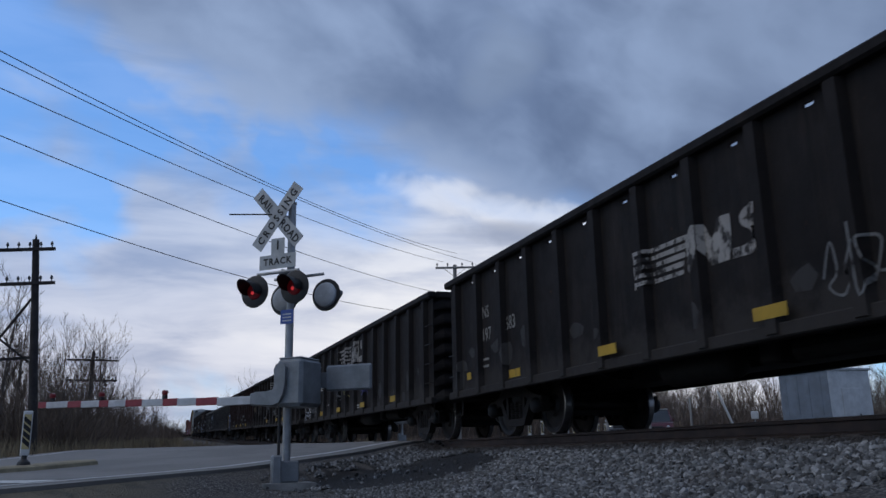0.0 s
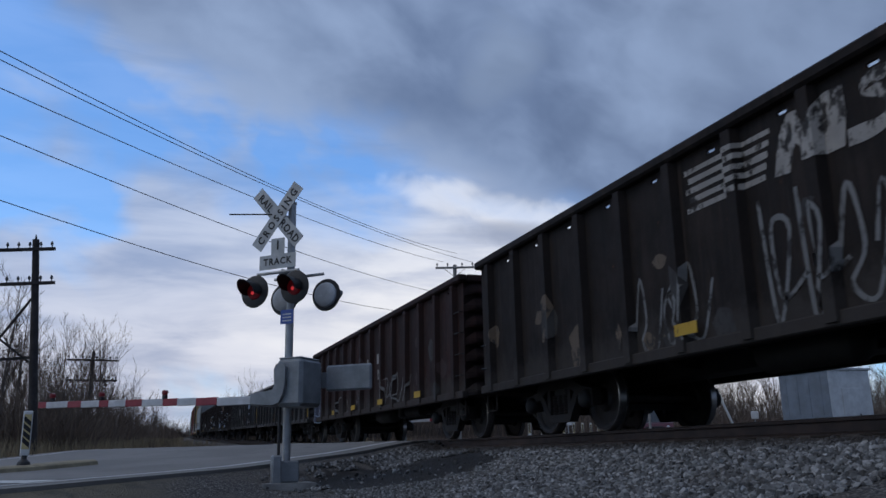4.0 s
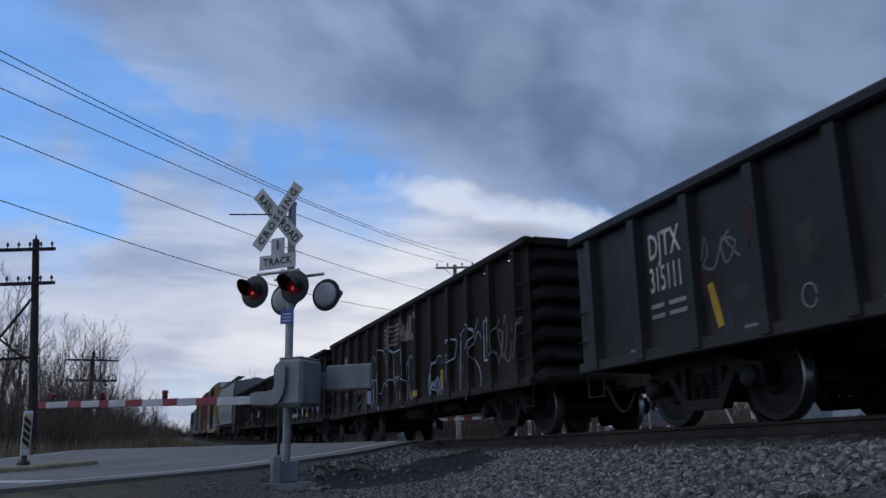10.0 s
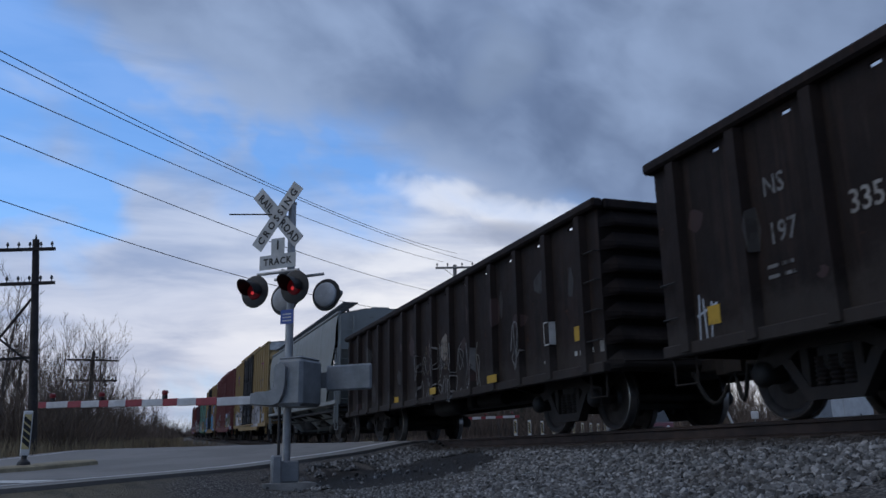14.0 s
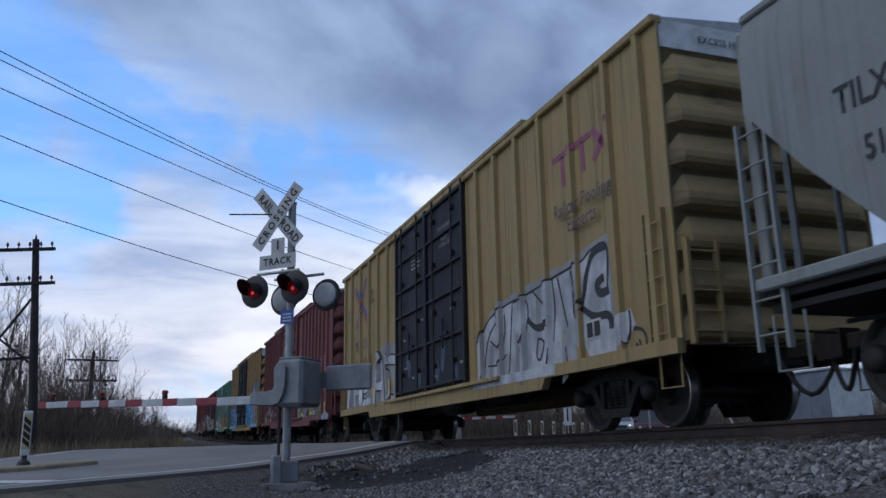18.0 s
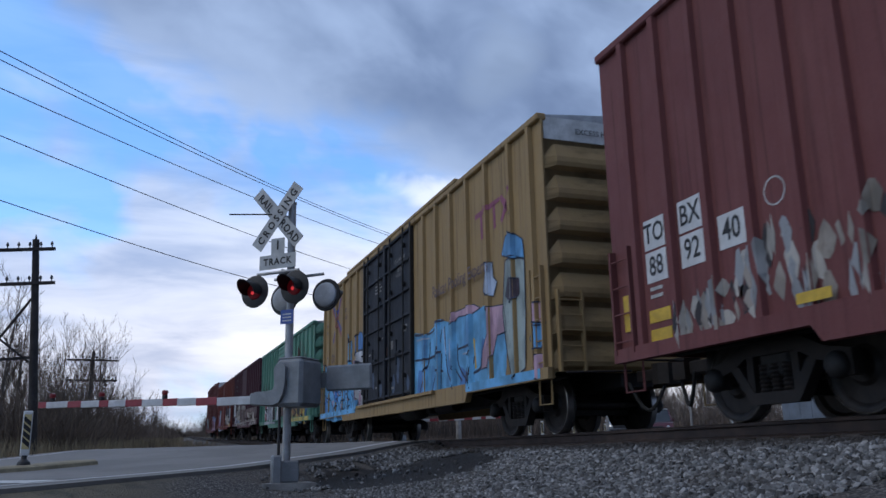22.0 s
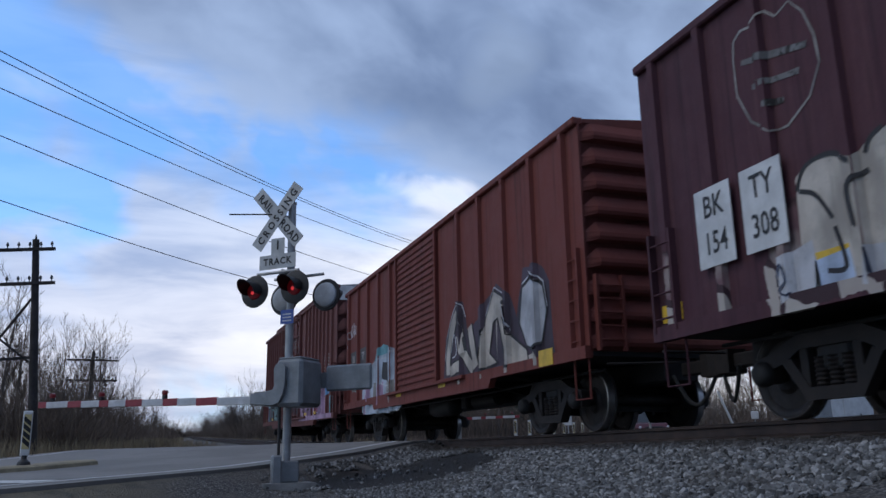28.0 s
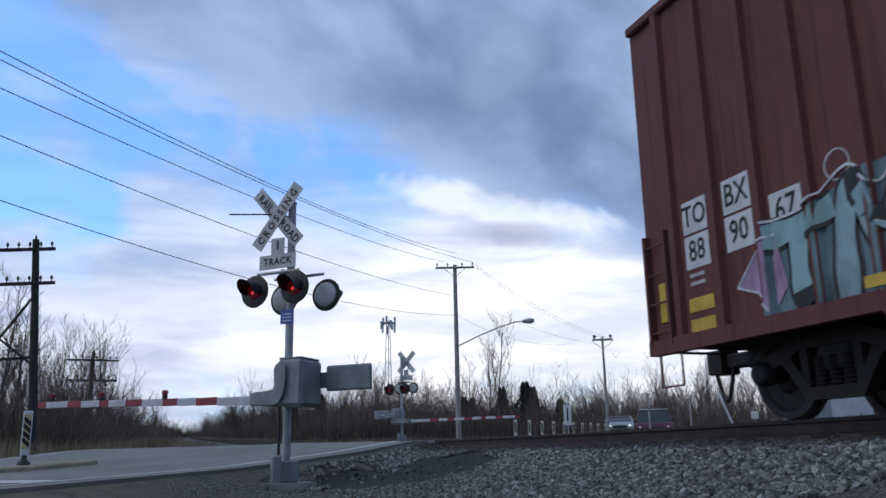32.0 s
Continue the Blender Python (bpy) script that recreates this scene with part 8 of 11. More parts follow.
        if seed == 1:
            painted(car, [[(6.5, 1.85), (6.52, 1.32)], curve([(6.45, 1.83), (6.8, 1.85), (6.96, 1.6), (6.85, 1.36), (6.5, 1.33)]), curve([(7.9, 1.78), (7.58, 1.75), (7.55, 1.5), (7.6, 1.3), (7.92, 1.32)]), [(7.56, 1.53), (7.85, 1.55)],
                          curve([(8.42, 1.2), (8.44, 1.85), (8.72, 1.82), (8.75, 1.62), (8.5, 1.52), (8.82, 1.45), (8.85, 1.2), (8.45, 1.18)]), [(9.42, 1.95), (9.5, 1.5)], curve([(9.72, 1.95), (9.52, 1.72), (9.85, 1.68)]), [(9.3, 1.8), (9.5, 1.7)]],
                    0.026, TAG_TAN_PALE, L2, p, 0.1, 0.11, label="thin chalky letters")
            script(car, p, L2, 9.9, 11.2, 1.15, 1.6, 3, TAG_WORN, 31, 0.03)
            script(car, p, L2, 12.4, 13.2, 1.5, 1.95, 3, SPRAY_WHITE, 32, 0.03)
        else:
            for u, kind in ((7.6, "D"), (8.62, "E"), (9.52, "B"), (10.5, "E")):
                if kind == "D":
                    q = [curve([(u, 1.85), (u + 0.05, 1.4)]), curve([(u, 1.85), (u + 0.24, 1.7), (u + 0.04, 1.55)])]
                elif kind == "E":
                    q = [curve([(u, 1.95), (u + 0.06, 1.7), (u + 0.08, 1.42), (u + 0.26, 1.55)]), [(u + 0.05, 1.75), (u + 0.22, 1.8)], [(u - 0.03, 1.95), (u + 0.12, 1.97)]]
                else:
                    q = [curve([(u, 1.85), (u + 0.08, 1.35)]), curve([(u - 0.05, 1.88), (u + 0.25, 1.88), (u + 0.06, 1.65), (u + 0.28, 1.62), (u + 0.1, 1.35)])]
                painted(car, q, 0.035, SPRAY_PALE, L2, p, 0.1, 0.11, label="thin pale letters")
            blob(car, arc(7.55, 2.12, 0.09, 0.1, 0, 320, 8), MARK_FADED, L2, p, 0.1, 0.11)
            script(car, p, L2, 10.25, 10.95, 0.98, 1.18, 5, SPRAY_PALE, 33, 0.025)
            script(car, p, L2, 5.55, 6.0, 1.3, 2.0, 2, TAG_WORN, 34, 0.05)
            script(car, p, L2, 7.6, 8.3, 0.95, 1.3, 3, TAG_WORN, 35, 0.05)
            script(car, p, L2, 9.2, 9.9, 0.95, 1.25, 3, TAG_WORN, 36, 0.04)
            script(car, p, L2, 2.75, 3.35, 1.6, 1.95, 2, TAG_WORN, 37, 0.03)
            painted(car, [curve(arc(4.2, 1.06, 0.09, 0.11, 0, 340, 8))], 0.02, MARK_FADED, L2, p, 0.1, 0.11)
            painted(car, [curve([(11.0, 2.25), (11.1, 2.0), (11.3, 2.1), (11.25, 1.8)]), [(11.25, 1.55), (11.25, 1.85), (11.6, 1.85), (11.6, 1.55), (11.25, 1.55)], [(11.3, 1.7), (11.55, 1.7)]], 0.04, SPRAY_PALE, L2, p, 0.1, 0.11)
            script(car, p, L2, 11.1, 11.8, 1.02, 1.32, 3, SPRAY_WHITE, 38, 0.04)
            for u in (12.0, 13.1):
                blob(car, ragged([(u, 1.0), (u + 0.02, 2.05), (u + 0.75, 2.1), (u + 0.78, 1.05)], 9, 0.04), BLUE_RUB, L2, p, 0.1, 0.11, 0.003, "rubbed_patch", "rubbed blue-black patch")
        rubbed(car, p, L2, 5 + seed, 34, 2.7, 14.5, 0.95, 2.4, [TAG_GREY, BLUE_RUB, RED_STAIN])
    # brown car with a large thin outline piece
    car, p = gondola(111.90, L, 3.08, GON_BROWN, "brown-black gondola car with large thin outlined letters")
    rail_logo(car, p, L, 6.08, 2.20, 0.58, LOGO_RUST)
    gondola_plates(car, p, L, ((8.93, 0.97, 0.3),))
    on_side(car, "NS", 0.30, 1.87, 2.36, MARK_WHITE, L, squeeze=0.85)
    on_side(car, "197", 0.32, 1.91, 1.87, MARK_WHITE, L, squeeze=0.85)
    on_side(car, "760", 0.32, 2.91, 1.87, MARK_WHITE, L, squeeze=0.85)
    for a, b, z in ((1.85, 2.1, 1.36), (1.85, 2.05, 1.26), (2.9, 3.1, 1.36), (1.75, 1.95, 0.92)):
        blocks(car, [(a, b, z, z + 0.035)], MARK_FADED, L, "stencil_bar")
    plate(car, 1.30, 1.40, 1.42, 1.72, PLATE_DULL, L, "reflector_plate", "upright yellow plate")
    plate(car, 4.30, 4.42, 1.0, 1.5, PLATE_DULL, L, "reflector_plate", "upright yellow plate")
    plate(car, 7.42, 7.54, 0.92, 1.12, PLATE_DULL, L, "reflector_plate")
    piece = [[(4.66, 0.72), (4.62, 1.2), (4.66, 1.51), (5.0, 1.5), (5.1, 1.1), (5.24, 0.72)], [(4.8, 1.3), (4.8, 0.98), (4.95, 0.92), (5.02, 1.35)], [(5.3, 1.55), (4.92, 1.6), (4.84, 2.0), (5.05, 2.2), (5.2, 2.0)],
             [(5.25, 2.05), (5.45, 2.25), (5.9, 2.25), (6.2, 2.1), (6.33, 1.8), (6.3, 1.45)], [(5.75, 1.7), (5.8, 1.1), (5.85, 0.75)], [(5.85, 1.15), (6.1, 1.4), (6.3, 1.35), (6.42, 1.2), (6.45, 0.8)],
             [(6.35, 1.9), (6.6, 2.2), (6.85, 2.2), (6.95, 1.9), (6.95, 1.45)], [(6.98, 2.07), (7.4, 2.09), (7.89, 2.07)], [(7.89, 2.07), (7.91, 1.7), (7.93, 1.44)], [(6.45, 1.2), (6.7, 1.4), (7.0, 1.4), (7.15, 1.1), (7.2, 0.8), (7.05, 0.72)],
             [(7.0, 1.45), (7.36, 1.48)], [(7.05, 1.3), (7.36, 1.46)], [(7.6, 1.4), (7.95, 1.35), (8.09, 1.1), (8.05, 0.8), (7.9, 0.72)], [(8.0, 1.5), (8.05, 1.7), (8.2, 1.7), (8.2, 1.2), (8.3, 0.95), (8.42, 0.86), (8.4, 1.05)],
             [(8.05, 1.65), (8.31, 1.85), (8.5, 1.78)], [(8.6, 1.8), (8.79, 1.5), (8.8, 1.25), (8.72, 1.0)]]
    painted(car, [curve(q) for q in piece], 0.032, SPRAY_PALE, L, p, 0.1, 0.11, label="thin pale outlined letters")
    script(car, p, L, 3.7, 4.3, 1.35, 1.85, 4, TAG_WORN, 41, 0.022)
    script(car, p, L, 3.75, 4.35, 0.8, 1.2, 4, TAG_WORN, 42, 0.022)
    painted(car, [curve(q) for q in ([(10.66, 1.6), (11.0, 1.86), (11.32, 1.8), (11.12, 1.45), (10.75, 1.5)], [(11.0, 1.6), (10.92, 1.1), (10.8, 0.75)], [(11.57, 1.91), (11.5, 1.3), (11.45, 0.72)],
                  [(11.5, 1.9), (12.0, 2.05), (12.22, 1.8), (11.78, 1.4)], [(11.78, 1.4), (11.9, 1.0), (12.0, 0.64)], [(12.6, 1.7), (12.4, 1.85), (12.15, 1.5), (12.45, 1.2), (12.5, 0.9), (12.2, 0.74)], [(12.3, 1.9), (12.45, 2.1)])],
            0.027, SPRAY_PALE, L, p, 0.1, 0.11, label="large thin pale letters")
    script(car, p, L, 9.9, 10.5, 0.9, 1.3, 3, SPRAY_PALE, 43, 0.03)
    painted(car, [curve(arc(10.3, 1.25, 0.3, 0.4, 60, 300, 8))], 0.03, SPRAY_PALE, L, p, 0.1, 0.11)
    plate(car, 10.36, 10.5, 1.0, 1.35, PLATE_DULL, L, "reflector_plate")
    script(car, p, L, 12.85, 14.3, 1.2, 2.0, 4, TAG_WORN, 45, 0.04)
    painted(car, [[(12.7, 2.0), (12.7, 1.3), (13.0, 1.3), (13.1, 2.0), (12.7, 2.0)], [(12.8, 1.6), (13.0, 1.6)]], 0.035, SPRAY_PALE, L, p, 0.1, 0.11)
    rubbed(car, p, L, 9, 12, 0.3, 14.2, 0.9, 1.6, [TAG_GREY, RED_STAIN])
    # car with big pale block letters
    car, p = gondola(127.82, L, 3.08, GON_BROWN, "brown-black gondola car with big pale block graffiti")
    rail_logo(car, p, L, 6.75, 1.56, 0.48, LOGO_RUST, 0.75)
    gondola_plates(car, p, L, ((4.07, 1.0, 0.42), (7.3, 1.02, 0.4), (8.24, 1.02, 0.42), (11.9, 1.0, 0.42)))
    on_side(car, "NS", 0.28, 1.95, 2.2, TAG_WORN, L, squeeze=0.85)
    on_side(car, "197", 0.30, 2.0, 1.72, TAG_WORN, L, squeeze=0.85)
    on_side(car, "335", 0.30, 3.0, 1.75, MARK_FADED, L, squeeze=0.85)
    painted(car, [curve([(4.2, 2.0), (3.92, 1.98), (3.94, 1.72), (4.15, 1.72)]), curve([(4.15, 1.72), (3.96, 1.68), (3.98, 1.42), (4.28, 1.42)]), [(4.78, 1.4), (4.86, 1.82), (5.0, 1.52), (5.16, 1.82), (5.26, 1.36)], [(5.4, 1.36), (5.42, 1.55)],
                  [(6.83, 1.48), (6.9, 0.86)], [(6.78, 1.02), (6.9, 0.8), (7.08, 1.06)]], 0.055, TAG_WORN, L, p, 0.1, 0.11)
    for (a, b), (c, d) in (((8.78, 2.08), (9.24, 2.04)), ((8.77, 2.02), (8.75, 1.60)), ((8.78, 1.56), (9.16, 1.53)), ((9.2, 1.51), (9.21, 1.09)), ((8.79, 1.05), (9.25, 1.04)), ((9.56, 2.12), (9.58, 1.64)),
                           ((9.59, 1.61), (9.62, 1.08)), ((9.68, 1.06), (10.07, 1.06)), ((10.18, 2.13), (10.17, 1.64)), ((10.18, 1.61), (10.22, 1.14)), ((10.25, 1.12), (10.45, 1.11)), ((10.64, 2.13), (10.64, 1.71)),
                           ((10.67, 1.68), (10.69, 1.16)), ((10.45, 1.09), (10.69, 1.1)), ((10.77, 2.05), (11.26, 2.03)), ((10.98, 1.97), (10.99, 1.46)), ((11.03, 1.43), (11.07, 0.94)), ((11.33, 2.13), (11.31, 1.61)),
                           ((11.33, 1.57), (11.35, 1.13)), ((11.46, 2.10), (11.85, 2.12)), ((11.38, 1.07), (11.72, 1.08)), ((11.92, 2.08), (11.93, 1.62)), ((11.93, 1.57), (11.9, 1.13)), ((12.45, 2.08), (12.46, 1.62)), ((12.46, 1.57), (12.5, 1.1))):
        q = math.hypot(c - a, d - b)
        eu, ez = (c - a) / q * 0.07, (d - b) / q * 0.07
        blob(car, [(a, b), (a + eu - ez, b + ez + eu), (c - eu - ez, d - ez + eu), (c, d), (c - eu + ez, d - ez - eu), (a + eu + ez, b + ez - eu)], PALE_BLOCK, L, p, 0.1, 0.11, 0.006, label="pale blue block letter stroke")
    painted(car, [[(0.62, 0.82), (0.66, 1.35)], [(0.74, 0.84), (0.72, 1.3)], [(0.82, 0.86), (0.86, 1.25)], [(0.6, 1.12), (0.95, 1.22)]], 0.03, PALE_BLOCK, L, p, 0.1, 0.11)
    plate(car, 0.78, 0.98, 1.0, 1.2, PLATE_DULL, L, "reflector_plate", "grimy yellow plate", SIDE + 0.001)
    for u, z in ((1.75, 1.4), (1.95, 1.4), (1.75, 1.3), (1.97, 1.3)):
        blocks(car, [(u, u + 0.14, z, z + 0.035)], TAG_WORN, L, "stencil_bar")
    script(car, p, L, 12.8, 14.2, 1.1, 1.7, 3, PALE_BLOCK, 44, 0.09)
    rubbed(car, p, L, 10, 26, 0.3, 14.2, 0.9, 2.3, [TAG_GREY, RED_STAIN])
    # last of the open cars
    car, p = gondola(143.80, L, 3.06, GON_BROWN, "brown-black gondola car with small faded tags")
    gondola_plates(car, p, L, ((11.05, 0.93, 0.4), (7.95, 0.94, 0.36), (5.0, 0.94, 0.36)))
    for k, (a, b) in enumerate(((6.7, 1.3), (7.25, 1.35), (7.8, 1.3), (8.4, 1.35), (8.9, 1.25))):
        script(car, p, L, a, a + 0.6, b, b + 0.55, 2, TAG_TAN if k % 2 else TAG_WORN, 50 + k, 0.026)
    blob(car, [(8.2, 1.6), (8.25, 1.95), (8.5, 2.05), (8.7, 1.9), (8.65, 1.6), (8.4, 1.5)], TAG_TAN_PALE, L, p, 0.1, 0.11)
    script(car, p, L, 6.9, 9.3, 0.75, 1.2, 5, TAG_WORN, 56, 0.035)
    script(car, p, L, 9.85, 10.3, 0.85, 1.7, 2, TAG_WORN, 57, 0.035)
    script(car, p, L, 11.7, 12.2, 1.1, 1.8, 2, TAG_WORN, 58, 0.035)
    painted(car, [[(12.92, 1.25), (12.92, 1.58), (13.25, 1.58), (13.25, 1.25), (12.92, 1.25)], [(13.08, 1.25), (13.08, 1.58)]], 0.025, MARK_WHITE, L, p, 0.1, 0.11, "stencil_box")
    plate(car, 13.82, 14.18, 1.22, 1.42, PLATE_DULL, L, "reflector_plate", "grimy yellow plate")
    for u in (13.8, 13.95, 14.1, 14.25):
        blocks(car, [(u, u + 0.07, 1.02, 1.08)], MARK_WHITE, L, "stencil_bar")
    plate(car, 14.5, 14.6, 1.0, 1.16, MARK_FADED, L, "placard", "small pale placard")
    blocks(car, [(12.85, 13.0, 1.0, 1.04)], MARK_FADED, L, "stencil_bar")
    rubbed(car, p, L, 11, 26, 0.3, 14.2, 0.9, 2.3, [TAG_GREY, RED_STAIN])


GREEN_SOOT = simple("sooty_green_paint", (0.022, 0.040, 0.030), 0.7, 0.0, 0.3, 3)


def build_train():
    build_gondolas()
    # covered hopper
    L3 = 15.15
    car = covered_hopper(160.40, L3, HOPPER_GREY, "pale grey covered hopper car with curved sides")
    on_side(car, "TILX", 0.36, 1.55, 2.62, BLACK_MARK, L3, x=1.60, squeeze=0.8)
    on_side(car, "519520", 0.30, 1.85, 2.12, BLACK_MARK, L3, x=1.60, squeeze=0.8)
    blocks(car, [(3.5, 4.6, 2.28, 2.38)], simple("faded_red_lettering", (0.42, 0.30, 0.26), 0.6, 0, 0.2), L3, "faded_lettering_bar", x=1.60)
    blocks(car, [(2.3, 2.45, 1.5, 1.64), (2.5, 2.65, 1.5, 1.64)], BLACK_MARK, L3, "stencil_bar", x=1.57)
    # tall yellow boxcar with black plug doors
    LB = 16.95
    ends_p = [0.4, 1.2, 2.25, 3.2, 4.1, 5.0, 5.85]
    posts = ends_p + [LB - q for q in ends_p]
    slogan = simple("brown_lettering", (0.09, 0.05, 0.05), 0.6, 0, 0.25)
    for rear, paint, lab, lines in ((178.70, TBOX_YELLOW, "tall faded yellow boxcar with black plug doors and graffiti", (("Railcar Pooling", 15.0, 3.12), ("Experts", 15.0, 2.85))),
                                    (216.20, TBOX_YELLOW2, "tall ochre boxcar with black plug doors and blue graffiti", (("Railcar Pooling Experts", 13.3, 2.95),))):
        car = boxcar(rear, LB, 4.95, paint, lab, (5.9, 10.42) if rear < 200 else (5.93, 10.27), DOOR_BLACK, posts, band=0.42, band_mat=END_WHITE, end_ribs=7)
        for text, u, z in lines:
            on_side(car, text, 0.36 if rear > 200 else 0.30, u, z, slogan, LB, depth=0.078, squeeze=0.9)
        painted(car, [[(14.1, 3.98), (14.7, 4.0)], [(14.4, 3.98), (14.42, 3.5)], [(14.75, 4.0), (15.25, 4.02)], [(15.0, 4.0), (15.02, 3.55)], [(15.3, 4.05), (15.75, 3.6)], [(15.3, 3.6), (15.78, 4.08)]], 0.12,
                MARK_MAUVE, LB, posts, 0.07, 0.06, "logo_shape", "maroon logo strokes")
        for off, mark in ((0.0, MARK_BLUE), (0.15, MARK_RED)):
            painted(car, [[(1.62 + off, 3.15), (2.66 + off, 4.45)], [(1.5, 4.4 - off), (2.83, 3.38 - off)]], 0.13, mark, LB, posts, 0.07, 0.06, "logo_shape", "blue and red crossing strokes", SIDE + off * 0.02)
        on_side(car, "TB", 0.40, 1.75 if rear < 200 else 0.95, 2.62, slogan, LB)
        on_side(car, "OX", 0.40, 2.72 if rear < 200 else 1.72, 2.62, slogan, LB)
        for text, u in ((("6", 1.09), ("66", 1.87), ("10", 2.63), ("0", 3.31)) if rear < 200 else (("66", 0.92), ("14", 2.62))):
            on_side(car, text, 0.39, u, 2.12, slogan, LB)
        on_side(car, "any\nroad", 0.24, 3.38, 3.85, slogan, LB)
        on_side(car, "next\nload", 0.22, 0.82, 3.7, slogan, LB)
        on_side(car, "CLOSE AND LOCK\nBOTH DOORS\nBEFORE\nMOVING CAR", 0.125, DOOR_U[1] - 0.1, 4.05, MARK_FADED, LB, depth=0.050, squeeze=0.85)
        for k in range(5):
            blocks(car, [(DOOR_U[0] - 0.32, DOOR_U[0] + 0.32 - 0.08 * (k % 3), 4.12 - k * 0.09, 4.155 - k * 0.09)], MARK_FADED, LB, "stencil_bar", x=SIDE + 0.047)
        for u, z, w in ((6.5, 1.55, 0.2), (7.1, 1.3, 0.12), (7.75, 2.5, 0.16), (9.6, 2.55, 0.3), (9.6, 2.45, 0.22), (8.6, 1.2, 0.18), (10.1, 1.35, 0.14), (6.45, 2.2, 0.14)):
            blocks(car, [(u, u + w, z, z + 0.05)], MARK_FADED, LB, "stencil_bar", x=SIDE + 0.047)
        rng = random.Random(int(rear))
        for u, z in ((6.75, 1.7), (6.85, 1.5), (9.15, 1.75), (9.1, 1.5), (7.6, 1.25), (8.75, 1.3), (9.9, 1.2)):
            poly = [(u + math.cos(a) * 0.16 * rng.uniform(0.5, 1), z + math.sin(a) * 0.3 * rng.uniform(0.5, 1)) for a in (0.2, 1.1, 2.0, 2.9, 3.8, 4.6, 5.5)]
            blob(car, poly, DOOR_SMEAR, LB, [], 0, 0, 0.0475, "paint_smear")
        if rear > 200:
            plate(car, 8.0, 8.22, 2.05, 2.25, RUST_PATCH, LB, "placard", "faded red placard", SIDE + 0.047)
            plate(car, 8.55, 8.72, 2.15, 2.35, MARK_FADED, LB, "placard", "white placard", SIDE + 0.047)
        lettering("EXCESS HEIGHT CAR", 0.13, BLACK_MARK, Matrix.Translation((-0.3, -(LB / 2) - 0.02, 4.68)) @ pose(0, 0, 0, 90, 0, 0), car)
        plate(car, 0.2, 0.5, 0.9, 1.06, YELLOW_PLATE, LB, "reflector_plate")
        if rear > 200:
            # rear piece: overlapping blue letters with dark lines and pink infill
            rear_fill = [(-0.03, 0.83), (0.15, 2.5), (0.46, 2.55), (1.12, 2.27), (1.8, 2.22), (2.2, 2.25), (2.49, 1.96), (2.66, 1.9), (2.9, 2), (3.01, 2.22), (3.41, 2.01), (3.5, 1.84), (3.89, 1.69), (4.08, 1.47), (4.34, 1.29), (4.49, 1.18), (4.48, 0.81), (3.72, 0.69), (2.36, 0.64), (1.16, 0.69)]
            blob(car, ragged(rear_fill, 3, 0.03), SKY_BLUE, LB, posts, 0.07, 0.06, 0.004, label="bright blue sprayed letters")
            for k, (u, z) in enumerate(((0.6, 1.2), (1.5, 1.0), (2.3, 1.5), (3.2, 1.5), (4.0, 1.0), (1.1, 1.9), (2.9, 1.9))):
                blob(car, ragged([(u - 0.3, z - 0.2), (u - 0.1, z + 0.25), (u + 0.35, z + 0.1), (u + 0.15, z - 0.3)], k, 0.06), MID_BLUE if k % 2 else DEEP_BLUE, LB, posts, 0.07, 0.06, 0.006)
            painted(car, [curve(q) for q in [[(0.15, 2.5), (0.46, 2.55), (1.12, 2.27), (1.8, 2.22), (2.2, 2.25), (2.49, 1.96), (2.66, 1.9), (2.9, 2), (3.01, 2.22), (3.41, 2.01), (3.5, 1.84), (3.89, 1.69), (4.08, 1.47), (4.34, 1.29), (4.49, 1.18)], [(0.65, 2.01), (1.12, 1.33), (0.91, 0.9)], [(1.36, 2.14), (1.45, 1.69), (1.9, 1.57)], [(2.08, 2.23), (1.93, 1.66), (2.46, 1.24), (2.63, 0.97), (2.32, 0.88)], [(2.11, 1.68), (2.7, 1.41), (3.32, 1.54), (3.46, 1.83)], [(2.89, 1.6), (3, 1.26), (3.37, 1.24), (3.38, 1.42)], [(3.46, 1.39), (3.75, 1.39), (4.11, 1.26), (4.22, 1.09), (4.09, 0.95), (4.33, 0.97)], [(3.69, 1.11), (3.61, 0.91), (3.83, 0.84)], [(2, 0.92), (2.77, 0.84), (3.33, 0.98), (3.52, 1.17)], [(1.14, 1.47), (1.51, 1.26), (1.82, 1.02), (1.63, 0.83)], [(2.34, 0.75), (2.6, 0.81), (2.86, 0.73), (2.81, 0.64)], [(0.46, 2.35), (0.36, 1.76), (0.55, 1.06)]]], 0.05, MARK_DARK_BLUE, LB, posts, 0.078, 0.06, x=SIDE + 0.004)
            for q in [[(2.16, 1.63), (2.66, 1.4), (2.22, 1.44)], [(3.63, 1.28), (3.83, 1.3), (3.94, 1.25), (3.77, 1.15)], [(2.83, 0.98), (3.15, 1.15), (3.32, 1.13), (3.25, 0.99), (2.91, 0.94)], [(-0.3, 1.24), (-0.16, 1.84), (0.15, 1.8), (0.23, 1.25)], [(2.71, 1.87), (2.88, 1.99), (2.79, 1.79)], [(4.51, 1.53), (4.61, 1.49), (4.72, 1.18), (4.84, 1.35), (4.85, 1.1), (4.55, 1.2)]]:
                blob(car, q, PINK, LB, posts, 0.07, 0.06, 0.010)
                painted(car, [q + q[:1]], 0.025, MARK_DARK_BLUE, LB, posts, 0.08, 0.06, x=SIDE + 0.006)
